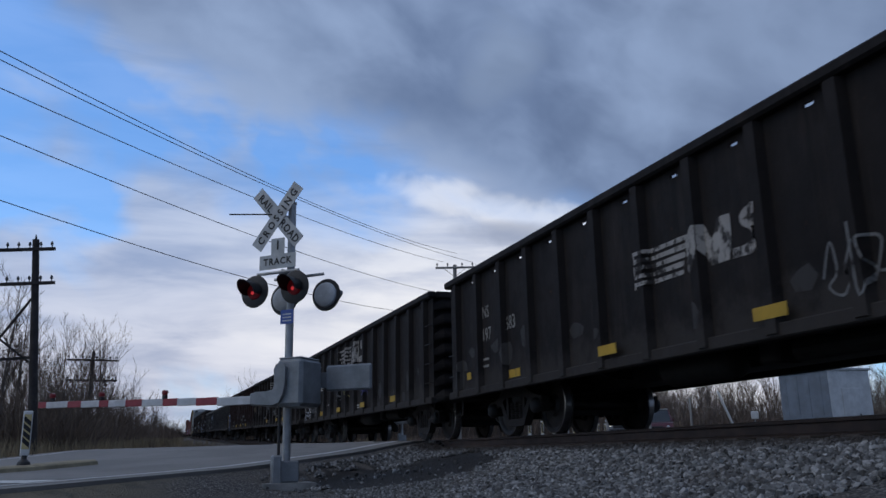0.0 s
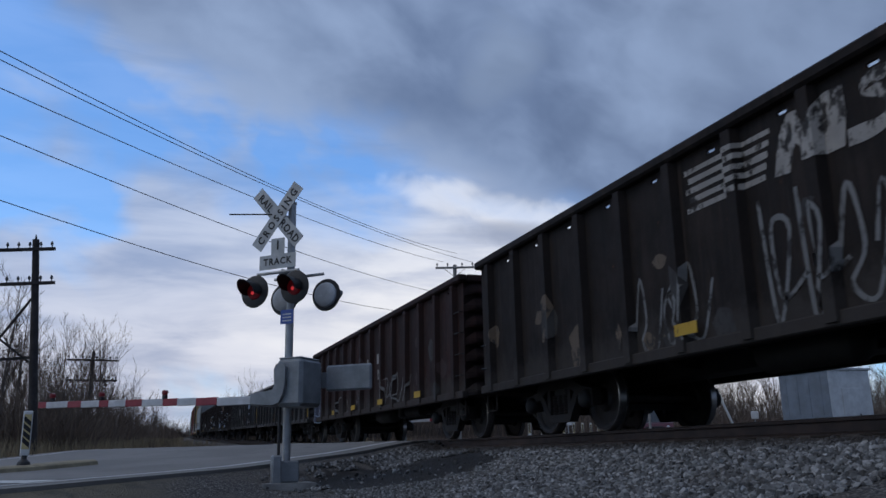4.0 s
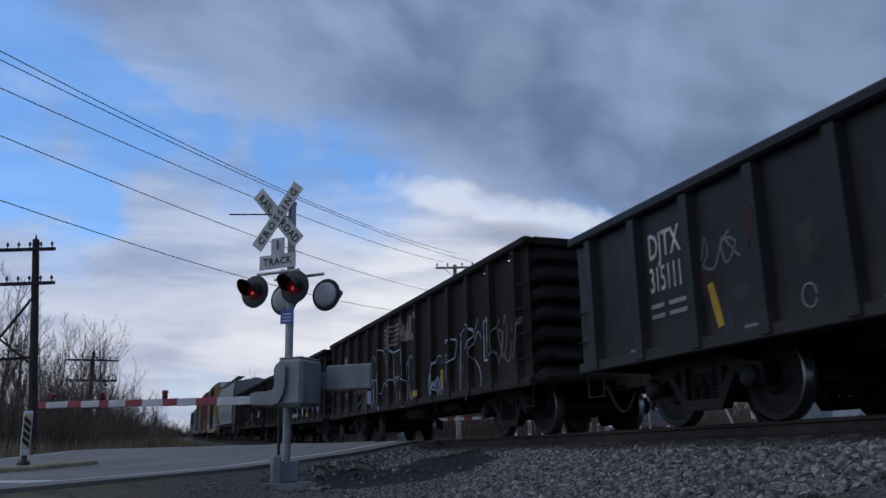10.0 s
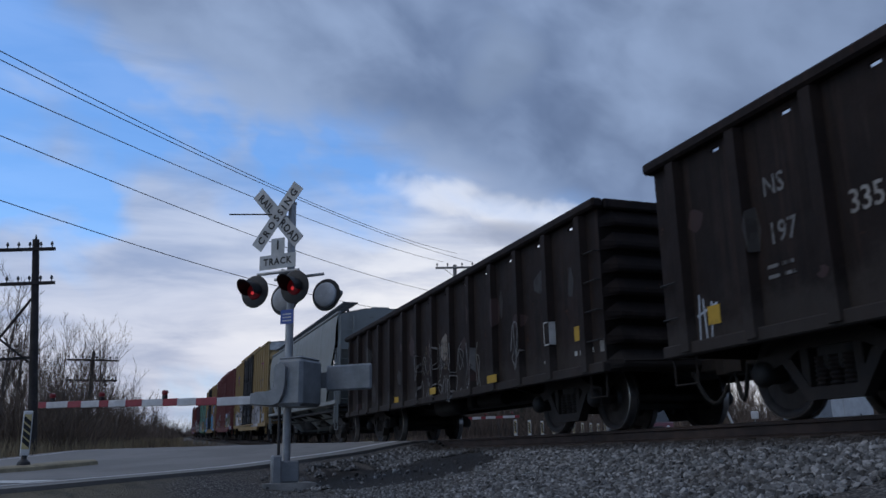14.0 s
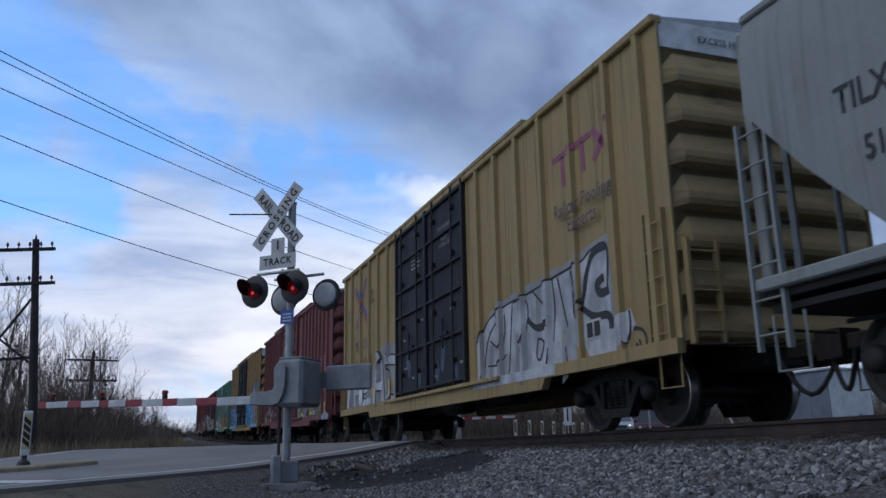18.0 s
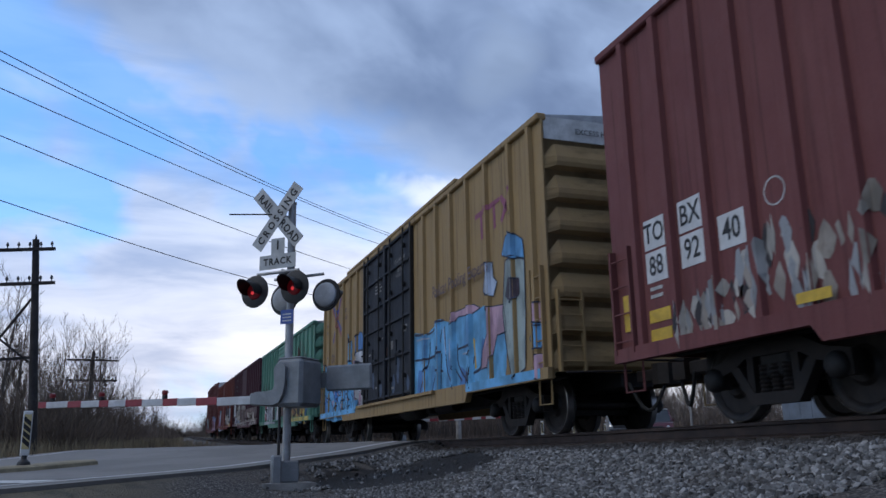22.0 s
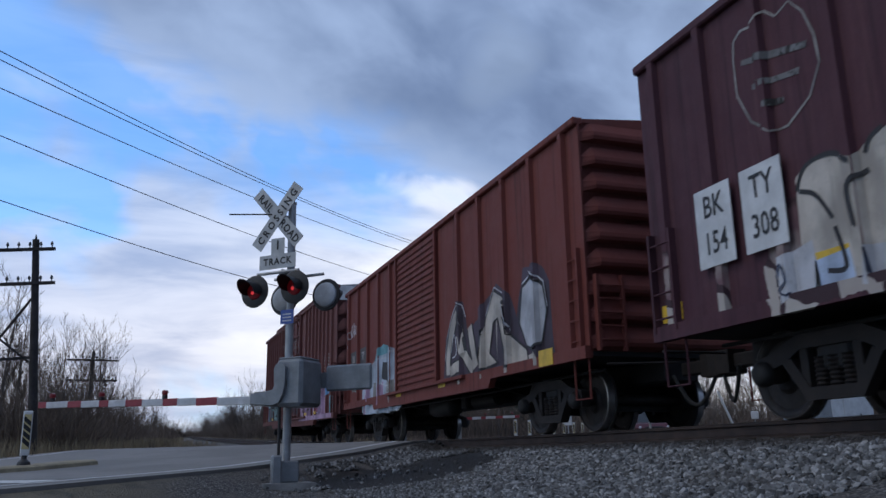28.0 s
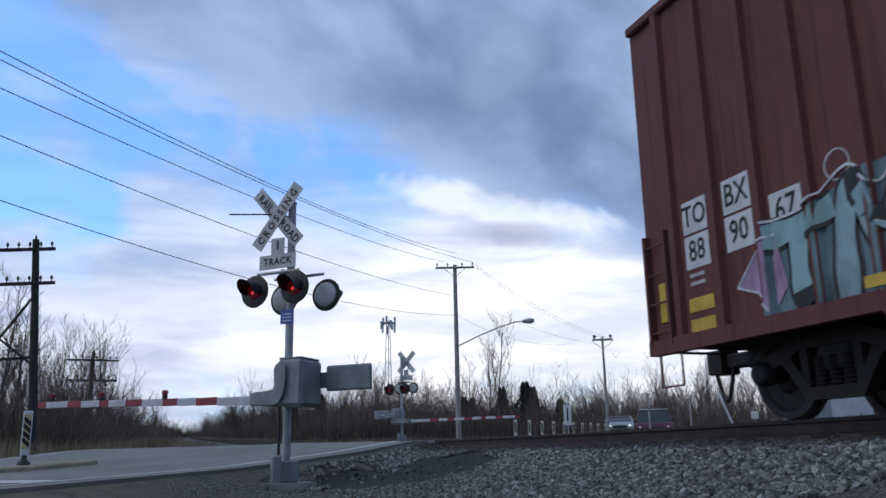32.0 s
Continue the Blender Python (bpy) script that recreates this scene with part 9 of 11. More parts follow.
            painted(car, [[(0.81, 2.38), (1.06, 2.21)], [(2.24, 2.16), (2.43, 1.96)], [(3.12, 2.11), (3.39, 1.96)], [(3.81, 1.22), (4.09, 1.19)], [(2.48, 0.75), (2.76, 0.76)]], 0.035, SPRAY_PALE, LB, posts, 0.082, 0.06, x=SIDE + 0.006)
            blob(car, [(0.05, 0.80), (0.05, 0.95), (5.1, 0.95), (5.0, 0.80)], SKY_BLUE, LB, [], 0, 0, 0.079)
            for q in ([(3.85, 2.25), (4.1, 2.33), (4.38, 2.2), (4.42, 1.9), (4.51, 1.46), (4.94, 1.16), (5.13, 1.12), (5.06, 0.87), (3.76, 0.85), (3.68, 1.81)],):
                blob(car, ragged(q, 8, 0.02), SKY_BLUE, LB, posts, 0.07, 0.06, 0.005)
                painted(car, [q + q[:1]], 0.04, MARK_DARK_BLUE, LB, posts, 0.078, 0.06, x=SIDE + 0.004)
            for k, q in enumerate(([(0.27, 1.12), (0.76, 1.58), (0.98, 0.94)], [(1.6, 2.02), (2.15, 2.19), (2.15, 1.62)], [(2.35, 1.31), (3.04, 1.07), (2.35, 0.78)], [(3.47, 1.9), (3.7, 1.8), (3.62, 1.6)], [(3.8, 1.08), (4.16, 1.24), (4.42, 0.94)],
                                   [(4.79, 1.12), (5.1, 1.15), (5.05, 0.9)], [(2.91, 2.04), (3.42, 1.79), (3, 1.72)], [(1.3, 1.1), (1.55, 1.5), (1.62, 0.95)], [(4.0, 2.1), (4.3, 2.0), (4.15, 1.6)])):
                blob(car, q, MID_BLUE if k % 3 else DEEP_BLUE, LB, posts, 0.07, 0.06, 0.008)
            painted(car, [curve(q) for q in ([(0.2, 2.4), (0.46, 0.89)], [(1.25, 2.3), (0.76, 1.58), (1.25, 0.81)], [(1.9, 2.2), (1.38, 1.77), (2.11, 1.35), (1.62, 0.87)], [(2.6, 1.9), (2.2, 0.8)], [(2.57, 1.54), (3.09, 1.36), (2.9, 1.05)], [(3.45, 1.8), (3.28, 1.6), (3.42, 1.38), (3.05, 1.12)],
                                             [(3.77, 1.63), (4.16, 1.24), (3.9, 0.98)], [(4.3, 1.43), (4.53, 0.96)], [(2.11, 1.91), (2.88, 1.87), (3.12, 1.61)], [(0.11, 1.68), (1.13, 1.32)], [(3.99, 2.2), (4.03, 1.8), (4.28, 1.66)], [(4.67, 1.21), (5.05, 1.06)])], 0.04, MARK_DARK_BLUE, LB, posts, 0.08, 0.06, x=SIDE + 0.005)
            for q in ([(1.59, 1.3), (1.86, 1.3), (1.75, 1.13)], [(2.29, 1.95), (2.5, 1.92), (2.42, 1.78)], [(4.39, 2.32), (4.6, 2.29), (4.5, 2.02), (4.36, 2.1)]):
                blob(car, q, PINK, LB, posts, 0.07, 0.06, 0.010)
            # plain rounded shapes: white with a blue cap and dark band, and a raised blue shape
            for q, mt, lift in (([(4.63, 2.02), (4.88, 2.42), (5.17, 2.5), (5.6, 2.48), (5.86, 2.2), (5.80, 1.4), (5.72, 0.82), (5.14, 0.82), (5.11, 1.12), (4.77, 1.54)], SPRAY_WHITE, 0.012), ([(4.71, 2.68), (4.8, 2.87), (5.26, 3.03), (5.51, 2.98), (5.72, 2.7), (5.64, 2.49), (5.17, 2.53), (4.75, 2.28)], DEEP_BLUE, 0.016), ([(4.79, 2.12), (4.99, 2.23), (5.81, 2.07), (5.78, 1.81), (5.6, 1.65), (5.37, 1.73), (5.32, 1.88), (5.14, 1.73), (4.89, 1.84)], SPRAY_BLACK, 0.017),
                                ([(5.17, 1.02), (5.23, 1.36), (5.37, 1.38), (5.43, 1.19), (5.36, 0.98)], PINK, 0.017), ([(3.78, 2.86), (3.97, 2.92), (4.03, 3.15), (4.14, 3.06), (4.15, 2.85), (4.27, 2.93), (4.33, 2.82), (4.26, 2.53), (4.32, 2.35), (4.11, 2.3), (3.83, 2.42), (3.75, 2.66)], SKY_BLUE, 0.012)):
                blob(car, q, mt, LB, posts, 0.07, 0.06, lift)
                painted(car, [q + q[:1]], 0.035, MARK_DARK_BLUE, LB, posts, 0.088, 0.06, x=SIDE + 0.014)
            # front piece: tall blue letters leaning together
            blob(car, ragged([(10.13, 0.92), (10.29, 2.31), (11.21, 2.18), (12.06, 2.4), (12.8, 2.15), (13.09, 2.35), (13.84, 2.23), (14.46, 2.27), (14.54, 1.84), (14.98, 1.91), (15.37, 1.83), (15.34, 1.18), (15.21, 0.83), (13.89, 0.79), (11.92, 0.88)], 4, 0.02), SKY_BLUE, LB, posts, 0.07, 0.06, 0.004, label="bright blue sprayed letters")
            for k, (u, z) in enumerate(((10.7, 1.2), (11.6, 1.2), (12.6, 1.3), (13.3, 1.0), (13.6, 1.9), (11.0, 1.9), (14.4, 1.4))):
                blob(car, ragged([(u - 0.25, z - 0.3), (u - 0.12, z + 0.3), (u + 0.25, z + 0.2), (u + 0.2, z - 0.25)], k + 9, 0.05), MID_BLUE if k % 3 else DEEP_BLUE, LB, posts, 0.07, 0.06, 0.006)
            painted(car, [curve(q) for q in [[(10.36, 2.26), (11.47, 2.17), (11.92, 2.33), (12.29, 2.33)], [(10.36, 1.7), (11.34, 1.65), (12.09, 1.71)], [(11.42, 1.98), (11.3, 1.57), (10.93, 1.27), (10.61, 0.89)], [(12.16, 2.15), (11.78, 1.38), (11.44, 0.89)], [(12.13, 1.68), (12.03, 0.87)], [(11.75, 1.38), (12.19, 1.31)], [(12.32, 2.19), (12.47, 1.26), (13.05, 0.85)], [(12.69, 2.03), (12.68, 1.51), (13.25, 1.03)], [(13.06, 1.75), (13.08, 1.36), (13.52, 1.01)], [(13.03, 1.65), (13.82, 1.63), (13.56, 1.31), (13.32, 0.73)], [(13.92, 1.43), (13.69, 0.9), (14.24, 0.93)], [(13.77, 1.12), (14.17, 1.18), (14.25, 1.35)]]], 0.055, MARK_DARK_BLUE, LB, posts, 0.078, 0.06, x=SIDE + 0.004)
            painted(car, [[(10.48, 2.13), (11.4, 2.07)], [(12.26, 2.16), (12.37, 1.63)], [(12.82, 1.88), (12.82, 1.47)], [(13.31, 1.53), (13.66, 1.52)]], 0.04, SPRAY_PALE, LB, posts, 0.082, 0.06, x=SIDE + 0.006)
            for q in [[(12.8, 2.15), (12.89, 2.39), (13.93, 2.38), (14.26, 2.26), (13.78, 2.21), (13.12, 2.27)], [(14.57, 1.83), (14.65, 2.21), (15.3, 2.15), (15.38, 1.68), (14.98, 1.67), (14.66, 1.19), (14.23, 1.16), (14.3, 1.48)], [(16.3, 1.65), (16.38, 1.98), (16.76, 1.96), (16.83, 1.61), (16.6, 1.61)], [(16.19, 0.83), (16.37, 1.17), (16.8, 1.17), (16.82, 0.79)], [(9.51, 1.42), (9.68, 2.11), (10.28, 2.18), (10.21, 1.14)]]:
                blob(car, q, PINK, LB, posts, 0.07, 0.06, 0.010)
                painted(car, [q + q[:1]], 0.025, MARK_DARK_BLUE, LB, posts, 0.08, 0.06, x=SIDE + 0.006)
            for q, mt, lift in (([(15.25, 2.01), (15.42, 2.88), (15.8, 2.88), (16.17, 2.74), (16.15, 1.89), (16.06, 1.02), (15.56, 0.83), (15.37, 1.39)], SILVER_GREEN, 0.012), ([(15.29, 3), (15.47, 3.29), (15.72, 3.31), (16.15, 3.07), (16.17, 2.77), (15.73, 2.85)], MID_BLUE, 0.016), ([(15.4, 2.28), (15.52, 2.56), (15.95, 2.47), (15.95, 2.22), (15.64, 2.11)], PLUM_SHADE, 0.016),
                                ([(14.42, 2.51), (14.56, 3.01), (14.88, 2.97), (14.89, 2.71), (15.06, 2.59), (14.88, 2.36)], SPRAY_PALE, 0.012), ([(16.27, 1.45), (16.41, 1.69), (16.71, 1.64), (16.79, 1.43), (16.66, 1.26), (16.38, 1.27)], MID_BLUE, 0.014)):
                blob(car, q, mt, LB, posts, 0.07, 0.06, lift)
                painted(car, [q + q[:1]], 0.03, MARK_DARK_BLUE, LB, posts, 0.088, 0.06, x=SIDE + 0.010)
            blob(car, [(13.6, 0.80), (13.6, 0.95), (16.7, 0.95), (16.7, 0.80)], SKY_BLUE, LB, [], 0, 0, 0.079)
            for u in (11.9, 13.9, 14.6):
                painted(car, [[(u, 1.75), (u + 0.06, 1.2)]], 0.08, YELLOW_PLATE, LB, [], 0, 0, "yellow_strip")
        else:
            front = [(10.89, 0.85), (11.03, 1.61), (11.44, 1.97), (12.22, 2.11), (12.91, 2.14), (13.4, 2.18), (13.91, 2.23), (14.49, 2.27), (14.83, 2.3), (15.1, 2.39), (15.48, 2.37), (15.45, 1.82), (15.42, 1.53), (15.57, 1.3), (15.57, 0.77), (15.01, 0.77), (14.78, 1.11), (14.58, 1.14), (14.55, 0.9), (13.73, 0.93), (13.58, 0.75), (12.8, 0.73)]
            blob(car, ragged([(u + 0.06, z + 0.12) for u, z in front], 6, 0.05), SPRAY_MIST, LB, posts, 0.07, 0.06, 0.002, label="thin grey sprayed shading")
            blob(car, front, SILVER, LB, posts, 0.07, 0.06, 0.005, label="silver sprayed letters")
            blob(car, [(15.54, 1.34), (15.96, 1.45), (16.05, 1.24), (15.83, 1.03), (15.64, 0.98)], SILVER, LB, posts, 0.07, 0.06, 0.005)
            painted(car, [curve(q) for q in [[(10.89, 0.85), (11.03, 1.61), (11.44, 1.97), (12.22, 2.11), (12.91, 2.14), (13.4, 2.18), (13.91, 2.23), (14.49, 2.27), (14.83, 2.3), (15.1, 2.39), (15.48, 2.37), (15.45, 1.82)], [(11.15, 0.97), (11.4, 1.64), (11.91, 1.95)], [(11.49, 1.59), (11.9, 1.42), (12.12, 1.65), (12.12, 1.97)], [(11.35, 1.17), (11.82, 1.16), (12.16, 1.29)], [(12.46, 2.1), (12.23, 0.89)], [(12.47, 2.11), (12.94, 2.07), (13.04, 1.83), (12.86, 1.45), (12.6, 1.44)], [(12.65, 1.33), (12.79, 0.84)], [(13.36, 1.41), (13.29, 1.15), (13.41, 1.08), (13.55, 1.32), (13.37, 1.4)], [(13.23, 2.16), (13.62, 1.89), (13.62, 2.14)], [(13.91, 2.21), (13.95, 1.65), (13.74, 0.97)], [(14.08, 2.2), (14.32, 1.44)], [(14.48, 2.23), (14.64, 1.51), (14.66, 1.89)], [(14.22, 1.17), (14.29, 0.93), (14.62, 0.9)]]], 0.042, SPRAY_BLACK, LB, posts, 0.078, 0.06, x=SIDE + 0.004)
            painted(car, [curve(q) for q in [[(15.93, 1.43), (15.93, 1.18), (15.82, 1.03)], [(15.99, 1.19), (16.2, 1.14), (16.26, 0.96), (16.14, 0.77)], [(16.03, 1), (16.14, 0.9), (16.11, 1.04)]]], 0.05, SPRAY_BLACK, LB, posts, 0.078, 0.06, x=SIDE + 0.004)
            painted(car, [curve(q) for q in [[(13, 1.76), (13.32, 1.57), (13.82, 1.59)], [(15.46, 2.37), (15.13, 2.33), (14.93, 2.08), (14.84, 1.85), (14.76, 1.69)], [(14.75, 1.65), (15.07, 1.48), (15.44, 1.44), (15.5, 1.26)], [(15.38, 1.96), (15.19, 1.89), (15.28, 1.76), (15.49, 1.77)]]], 0.13, SPRAY_BLACK, LB, posts, 0.080, 0.06, x=SIDE + 0.005)
            for u, z in ((12.6, 1.3), (13.4, 1.9), (14.2, 1.1), (11.5, 1.2)):
                blob(car, ragged([(u - 0.12, z - 0.4), (u - 0.1, z + 0.3), (u + 0.12, z + 0.35), (u + 0.1, z - 0.35)], int(u), 0.05), SPRAY_MIST, LB, posts, 0.07, 0.06, 0.007)
            blob(car, [(10.8, 0.80), (10.8, 0.95), (14.0, 0.95), (14.0, 0.80)], SILVER, LB, [], 0, 0, 0.079)
            plate(car, 14.84, 15.24, 1.18, 1.44, MARK_WHITE, LB, "stencil_box", "white stencil box", SIDE + 0.006)
            plate(car, 14.87, 15.02, 1.21, 1.41, BLACK_MARK, LB, "stencil_box", "", SIDE + 0.010)
            plate(car, 15.06, 15.21, 1.21, 1.41, BLACK_MARK, LB, "stencil_box", "", SIDE + 0.010)
            blob(car, [(0.5, 0.85), (0.55, 1.9), (1.3, 1.75), (2.2, 1.85), (3.4, 1.75), (3.9, 2.2), (4.6, 2.35), (5.1, 2.4), (5.95, 2.15), (6.0, 1.2), (5.6, 0.85)], SPRAY_MIST, LB, posts, 0.07, 0.06, 0.002, label="grey sprayed shading")
            fat_letters(car, [curve([(0.62, 2.0), (0.85, 1.5), (1.15, 0.98)]), curve([(1.15, 1.9), (0.85, 1.5), (0.68, 1.0)]), curve([(1.55, 0.98), (1.5, 1.5), (1.6, 1.8), (2.15, 1.78)]), [(1.55, 1.38), (2.05, 1.4)],
                              curve([(2.95, 1.72), (2.5, 1.68), (2.4, 1.1), (2.6, 1.0), (3.3, 1.05)]), [(2.5, 1.4), (3.1, 1.45)], curve([(3.55, 0.95), (3.85, 1.7), (4.1, 2.1), (4.35, 1.9), (4.5, 0.98)]), [(3.85, 1.35), (4.4, 1.38)],
                              curve([(4.85, 2.2), (4.95, 1.5), (5.15, 1.0), (5.6, 1.0), (5.85, 1.4), (5.7, 1.85), (4.95, 1.95)])], 0.27, [SILVER, SPRAY_WHITE, SILVER], SPRAY_BLACK, LB, posts)
            painted(car, [curve([(4.9, 1.9), (5.2, 1.5), (5.05, 1.1)]), [(3.3, 0.86), (5.9, 0.9)]], 0.03, SPRAY_BLACK, LB, posts, 0.085, 0.06, x=SIDE + 0.010)
            for u in (3.72, 5.25):
                plate(car, u, u + 0.1, 1.1, 1.45, YELLOW_PLATE, LB, "reflector_plate", "upright yellow plate", SIDE + 0.078)
    # maroon and brown-red boxcars of the same build
    posts2 = [0.60, 1.32, 2.0, 2.66, 3.32, 3.98, 4.70, 5.40]
    posts2 = posts2 + [LB - q for q in posts2]
    for rear, paint, lab, nums in ((197.40, TOBX_MAROON, "tall maroon boxcar with plug doors and grey graffiti", ("88", "92", "40")),
                                   (282.60, TOBX_RED, "tall brown-red boxcar with pink and teal graffiti", ("88", "90", "67"))):
        car = boxcar(rear, LB, 5.0, paint, lab, (6.1, 10.45), paint, posts2, band=0.5, band_mat=paint if rear < 200 else END_WHITE, end_ribs=7)
        number_panel(car, "TO", 0.96, 2.24, LB, 0.42, 0.37, 0.34)
        number_panel(car, "BX", 1.66, 2.28, LB, 0.42, 0.37, 0.34)
        number_panel(car, nums[0], 0.96, 1.84, LB, 0.42, 0.37, 0.34)
        number_panel(car, nums[1], 1.66, 1.88, LB, 0.42, 0.37, 0.34)
        number_panel(car, nums[2], 2.33, 1.93, LB, 0.42, 0.37, 0.34)
        painted(car, [arc(2.99, 2.14, 0.14, 0.14, 0, 360)], 0.02, MARK_WHITE, LB, posts2, 0.07, 0.06, "stencil_ring")
        blocks(car, [(0.80, 1.04, 1.56, 1.60), (0.80, 1.04, 1.47, 1.51)], MARK_WHITE, LB, "stencil_bar")
        plate(car, 0.74, 1.16, 1.18, 1.33, YELLOW_PLATE, LB, "reflector_plate", "yellow reflector plate")
        plate(car, 0.74, 1.16, 0.92, 1.10, YELLOW_PLATE, LB, "reflector_plate", "yellow reflector plate")
        plate(car, 0.22, 0.34, 1.15, 1.6, YELLOW_PLATE, LB, "reflector_plate", "upright yellow plate", SIDE + 0.02)
        for u in (3.1, 8.0, 11.7, 13.5):
            plate(car, u + 0.08, u + 0.5, 0.98, 1.08, YELLOW_PLATE, LB, "reflector_plate", "", SIDE + 0.078)
        on_side(car, "CLOSE AND LOCK\nBOTH DOORS\nBEFORE\nMOVING CAR", 0.13, 9.3, 3.95, MARK_FADED, LB, depth=0.050, squeeze=0.9)
        for k in range(4):
            blocks(car, [(6.95, 7.45 - 0.1 * (k % 2), 4.0 - k * 0.09, 4.035 - k * 0.09)], MARK_FADED, LB, "stencil_bar", x=SIDE + 0.047)
        for u, z, w in ((8.0, 2.9, 0.14), (8.75, 2.6, 0.12), (9.2, 2.55, 0.3), (9.25, 2.45, 0.2), (7.9, 2.2, 0.1), (9.95, 2.5, 0.12), (8.45, 3.3, 0.1)):
            blocks(car, [(u, u + w, z, z + 0.05)], MARK_FADED, LB, "stencil_bar", x=SIDE + 0.047)
        plate(car, 8.95, 9.15, 1.9, 2.2, MARK_FADED, LB, "placard", "small pale placard", SIDE + 0.049)
        rng = random.Random(int(rear))
        for _ in range(16):
            u, z = rng.uniform(6.3, 10.3), rng.uniform(1.2, 4.3)
            w, hh = rng.uniform(0.02, 0.07), rng.uniform(0.2, 0.7)
            blob(car, [(u - w, z), (u, z + 0.12), (u + w, z), (u + w * 0.5, z - hh), (u - w * 0.4, z - hh)], DOOR_RUB, LB, [], 0, 0, 0.0475, "grime_streak")
        painted(car, [[(15.55, 1.75), (15.55, 2.2), (15.95, 2.2), (15.95, 1.75), (15.55, 1.75)], [(15.75, 1.75), (15.75, 2.2)]], 0.03, MARK_WHITE, LB, [], 0, 0, "stencil_box")
        for k in range(5):
            blocks(car, [(14.9, 15.05, 2.35 + k * 0.11, 2.40 + k * 0.11), (15.6, 15.8, 2.4 + k * 0.11, 2.45 + k * 0.11)], MARK_WHITE, LB, "stencil_bar")
        y = -(LB / 2)
        plate_sh = Shape().box(-1.0, 0.6, y - 0.005, y + 0.02, 4.55, 4.9)
        part("number_panel", plate_sh, SIGN_WHITE, car)
        lettering("TOBX " + "".join(nums), 0.26, BLACK_MARK, Matrix.Translation((-0.2, y - 0.009, 4.72)) @ pose(0, 0, 0, 90, 0, 0), car)
        lettering("EXCESS HEIGHT CAR", 0.13, MARK_FADED if rear < 200 else BLACK_MARK, Matrix.Translation((-0.2, y - 0.045, 4.47)) @ pose(0, 0, 0, 90, 0, 0), car)
        for k in range(5):
            painted_z = 4.1 - k * 0.62
            sh = Shape().box(-0.6, 0.4, y - 0.092, y - 0.088, painted_z, painted_z + 0.05)
            part("stencil_bar", sh, MARK_FADED, car)
        if rear > 250:
            blob(car, ragged([(10.12, 1.59), (10.37, 2.06), (11.82, 2.21), (13.37, 2.09), (14.33, 2.07), (15.39, 1.91), (15.91, 1.89), (15.93, 1.59), (15.58, 1.52), (13.31, 1.61), (11.31, 1.54)], 21, 0.05), DEEP_SKY, LB, posts2, 0.07, 0.06, 0.003, label="blue-teal sprayed halo")
            blob(car, ragged([(10.03, 1.05), (10.42, 1.95), (11.36, 2.05), (12.42, 1.96), (13.34, 1.85), (14, 1.89), (14.59, 1.85), (15.36, 1.72), (15.46, 1.54), (15.5, 1), (15.12, 0.84), (14.17, 0.76), (12.5, 0.83)], 22, 0.04), SPRAY_PINK, LB, posts2, 0.07, 0.06, 0.006, label="mauve sprayed letters")
            for k in range(9):
                u = 11.3 + 0.5 * k
                blob(car, ragged([(u - 0.14, 1.0), (u - 0.1, 1.5), (u + 0.12, 1.62), (u + 0.16, 1.05)], 23 + k, 0.10), (PINK, MARK_MAUVE, SPRAY_PINK, PLUM_SHADE)[k % 4], LB, posts2, 0.07, 0.06, 0.008)
            painted(car, [curve(q) for q in [[(10.52, 1.92), (10.61, 1.24)], [(10.88, 1.98), (11.28, 1.17), (11.46, 1.89)], [(11.91, 1.96), (11.72, 1.12)], [(12.51, 1.9), (12.56, 1.38), (12.13, 1.08)], [(13.5, 1.78), (13.27, 1.28), (13.72, 0.84)], [(13.95, 1.51), (14.57, 1.71), (14.67, 1.39), (14.23, 1.31)], [(14.78, 1.74), (14.73, 0.81)], [(15.36, 1.7), (15.39, 1.01)], [(13.58, 1.01), (14.05, 1.03), (13.93, 1.28)], [(14.22, 1.16), (14.59, 1.33), (14.6, 0.83)]]], 0.045, SPRAY_BLACK, LB, posts2, 0.078, 0.06, x=SIDE + 0.005)
            painted(car, [curve([(u + 0.05, z + 0.03) for u, z in q]) for q in [[(10.52, 1.92), (10.61, 1.24)], [(10.88, 1.98), (11.28, 1.17), (11.46, 1.89)], [(11.91, 1.96), (11.72, 1.12)], [(12.51, 1.9), (12.56, 1.38), (12.13, 1.08)], [(13.5, 1.78), (13.27, 1.28), (13.72, 0.84)], [(13.95, 1.51), (14.57, 1.71), (14.67, 1.39), (14.23, 1.31)], [(14.78, 1.74), (14.73, 0.81)], [(15.36, 1.7), (15.39, 1.01)], [(13.58, 1.01), (14.05, 1.03), (13.93, 1.28)], [(14.22, 1.16), (14.59, 1.33), (14.6, 0.83)]][::2]], 0.022, SPRAY_WHITE, LB, posts2, 0.08, 0.06, x=SIDE + 0.006)
            painted(car, [curve(q) for q in [[(10.48, 1.43), (10.68, 1.81), (10.81, 1.53), (10.98, 1.85), (10.91, 1.21)], [(10.92, 1.29), (11.1, 1.7), (11.35, 1.99), (11.26, 1.11)], [(11.38, 1.94), (11.57, 2.05), (11.67, 1.89), (11.44, 1.51), (11.46, 1)], [(10.48, 1.15), (10.69, 0.91), (11.12, 1.05)], [(11.82, 2.02), (11.65, 1.81), (11.79, 1.6), (12.03, 1.79)], [(11.75, 1.4), (11.96, 1.51), (11.94, 1.28)], [(10.38, 1.06), (10.4, 0.8), (10.8, 0.8)]]], 0.035, SPRAY_WHITE, LB, posts2, 0.082, 0.06, x=SIDE + 0.006)
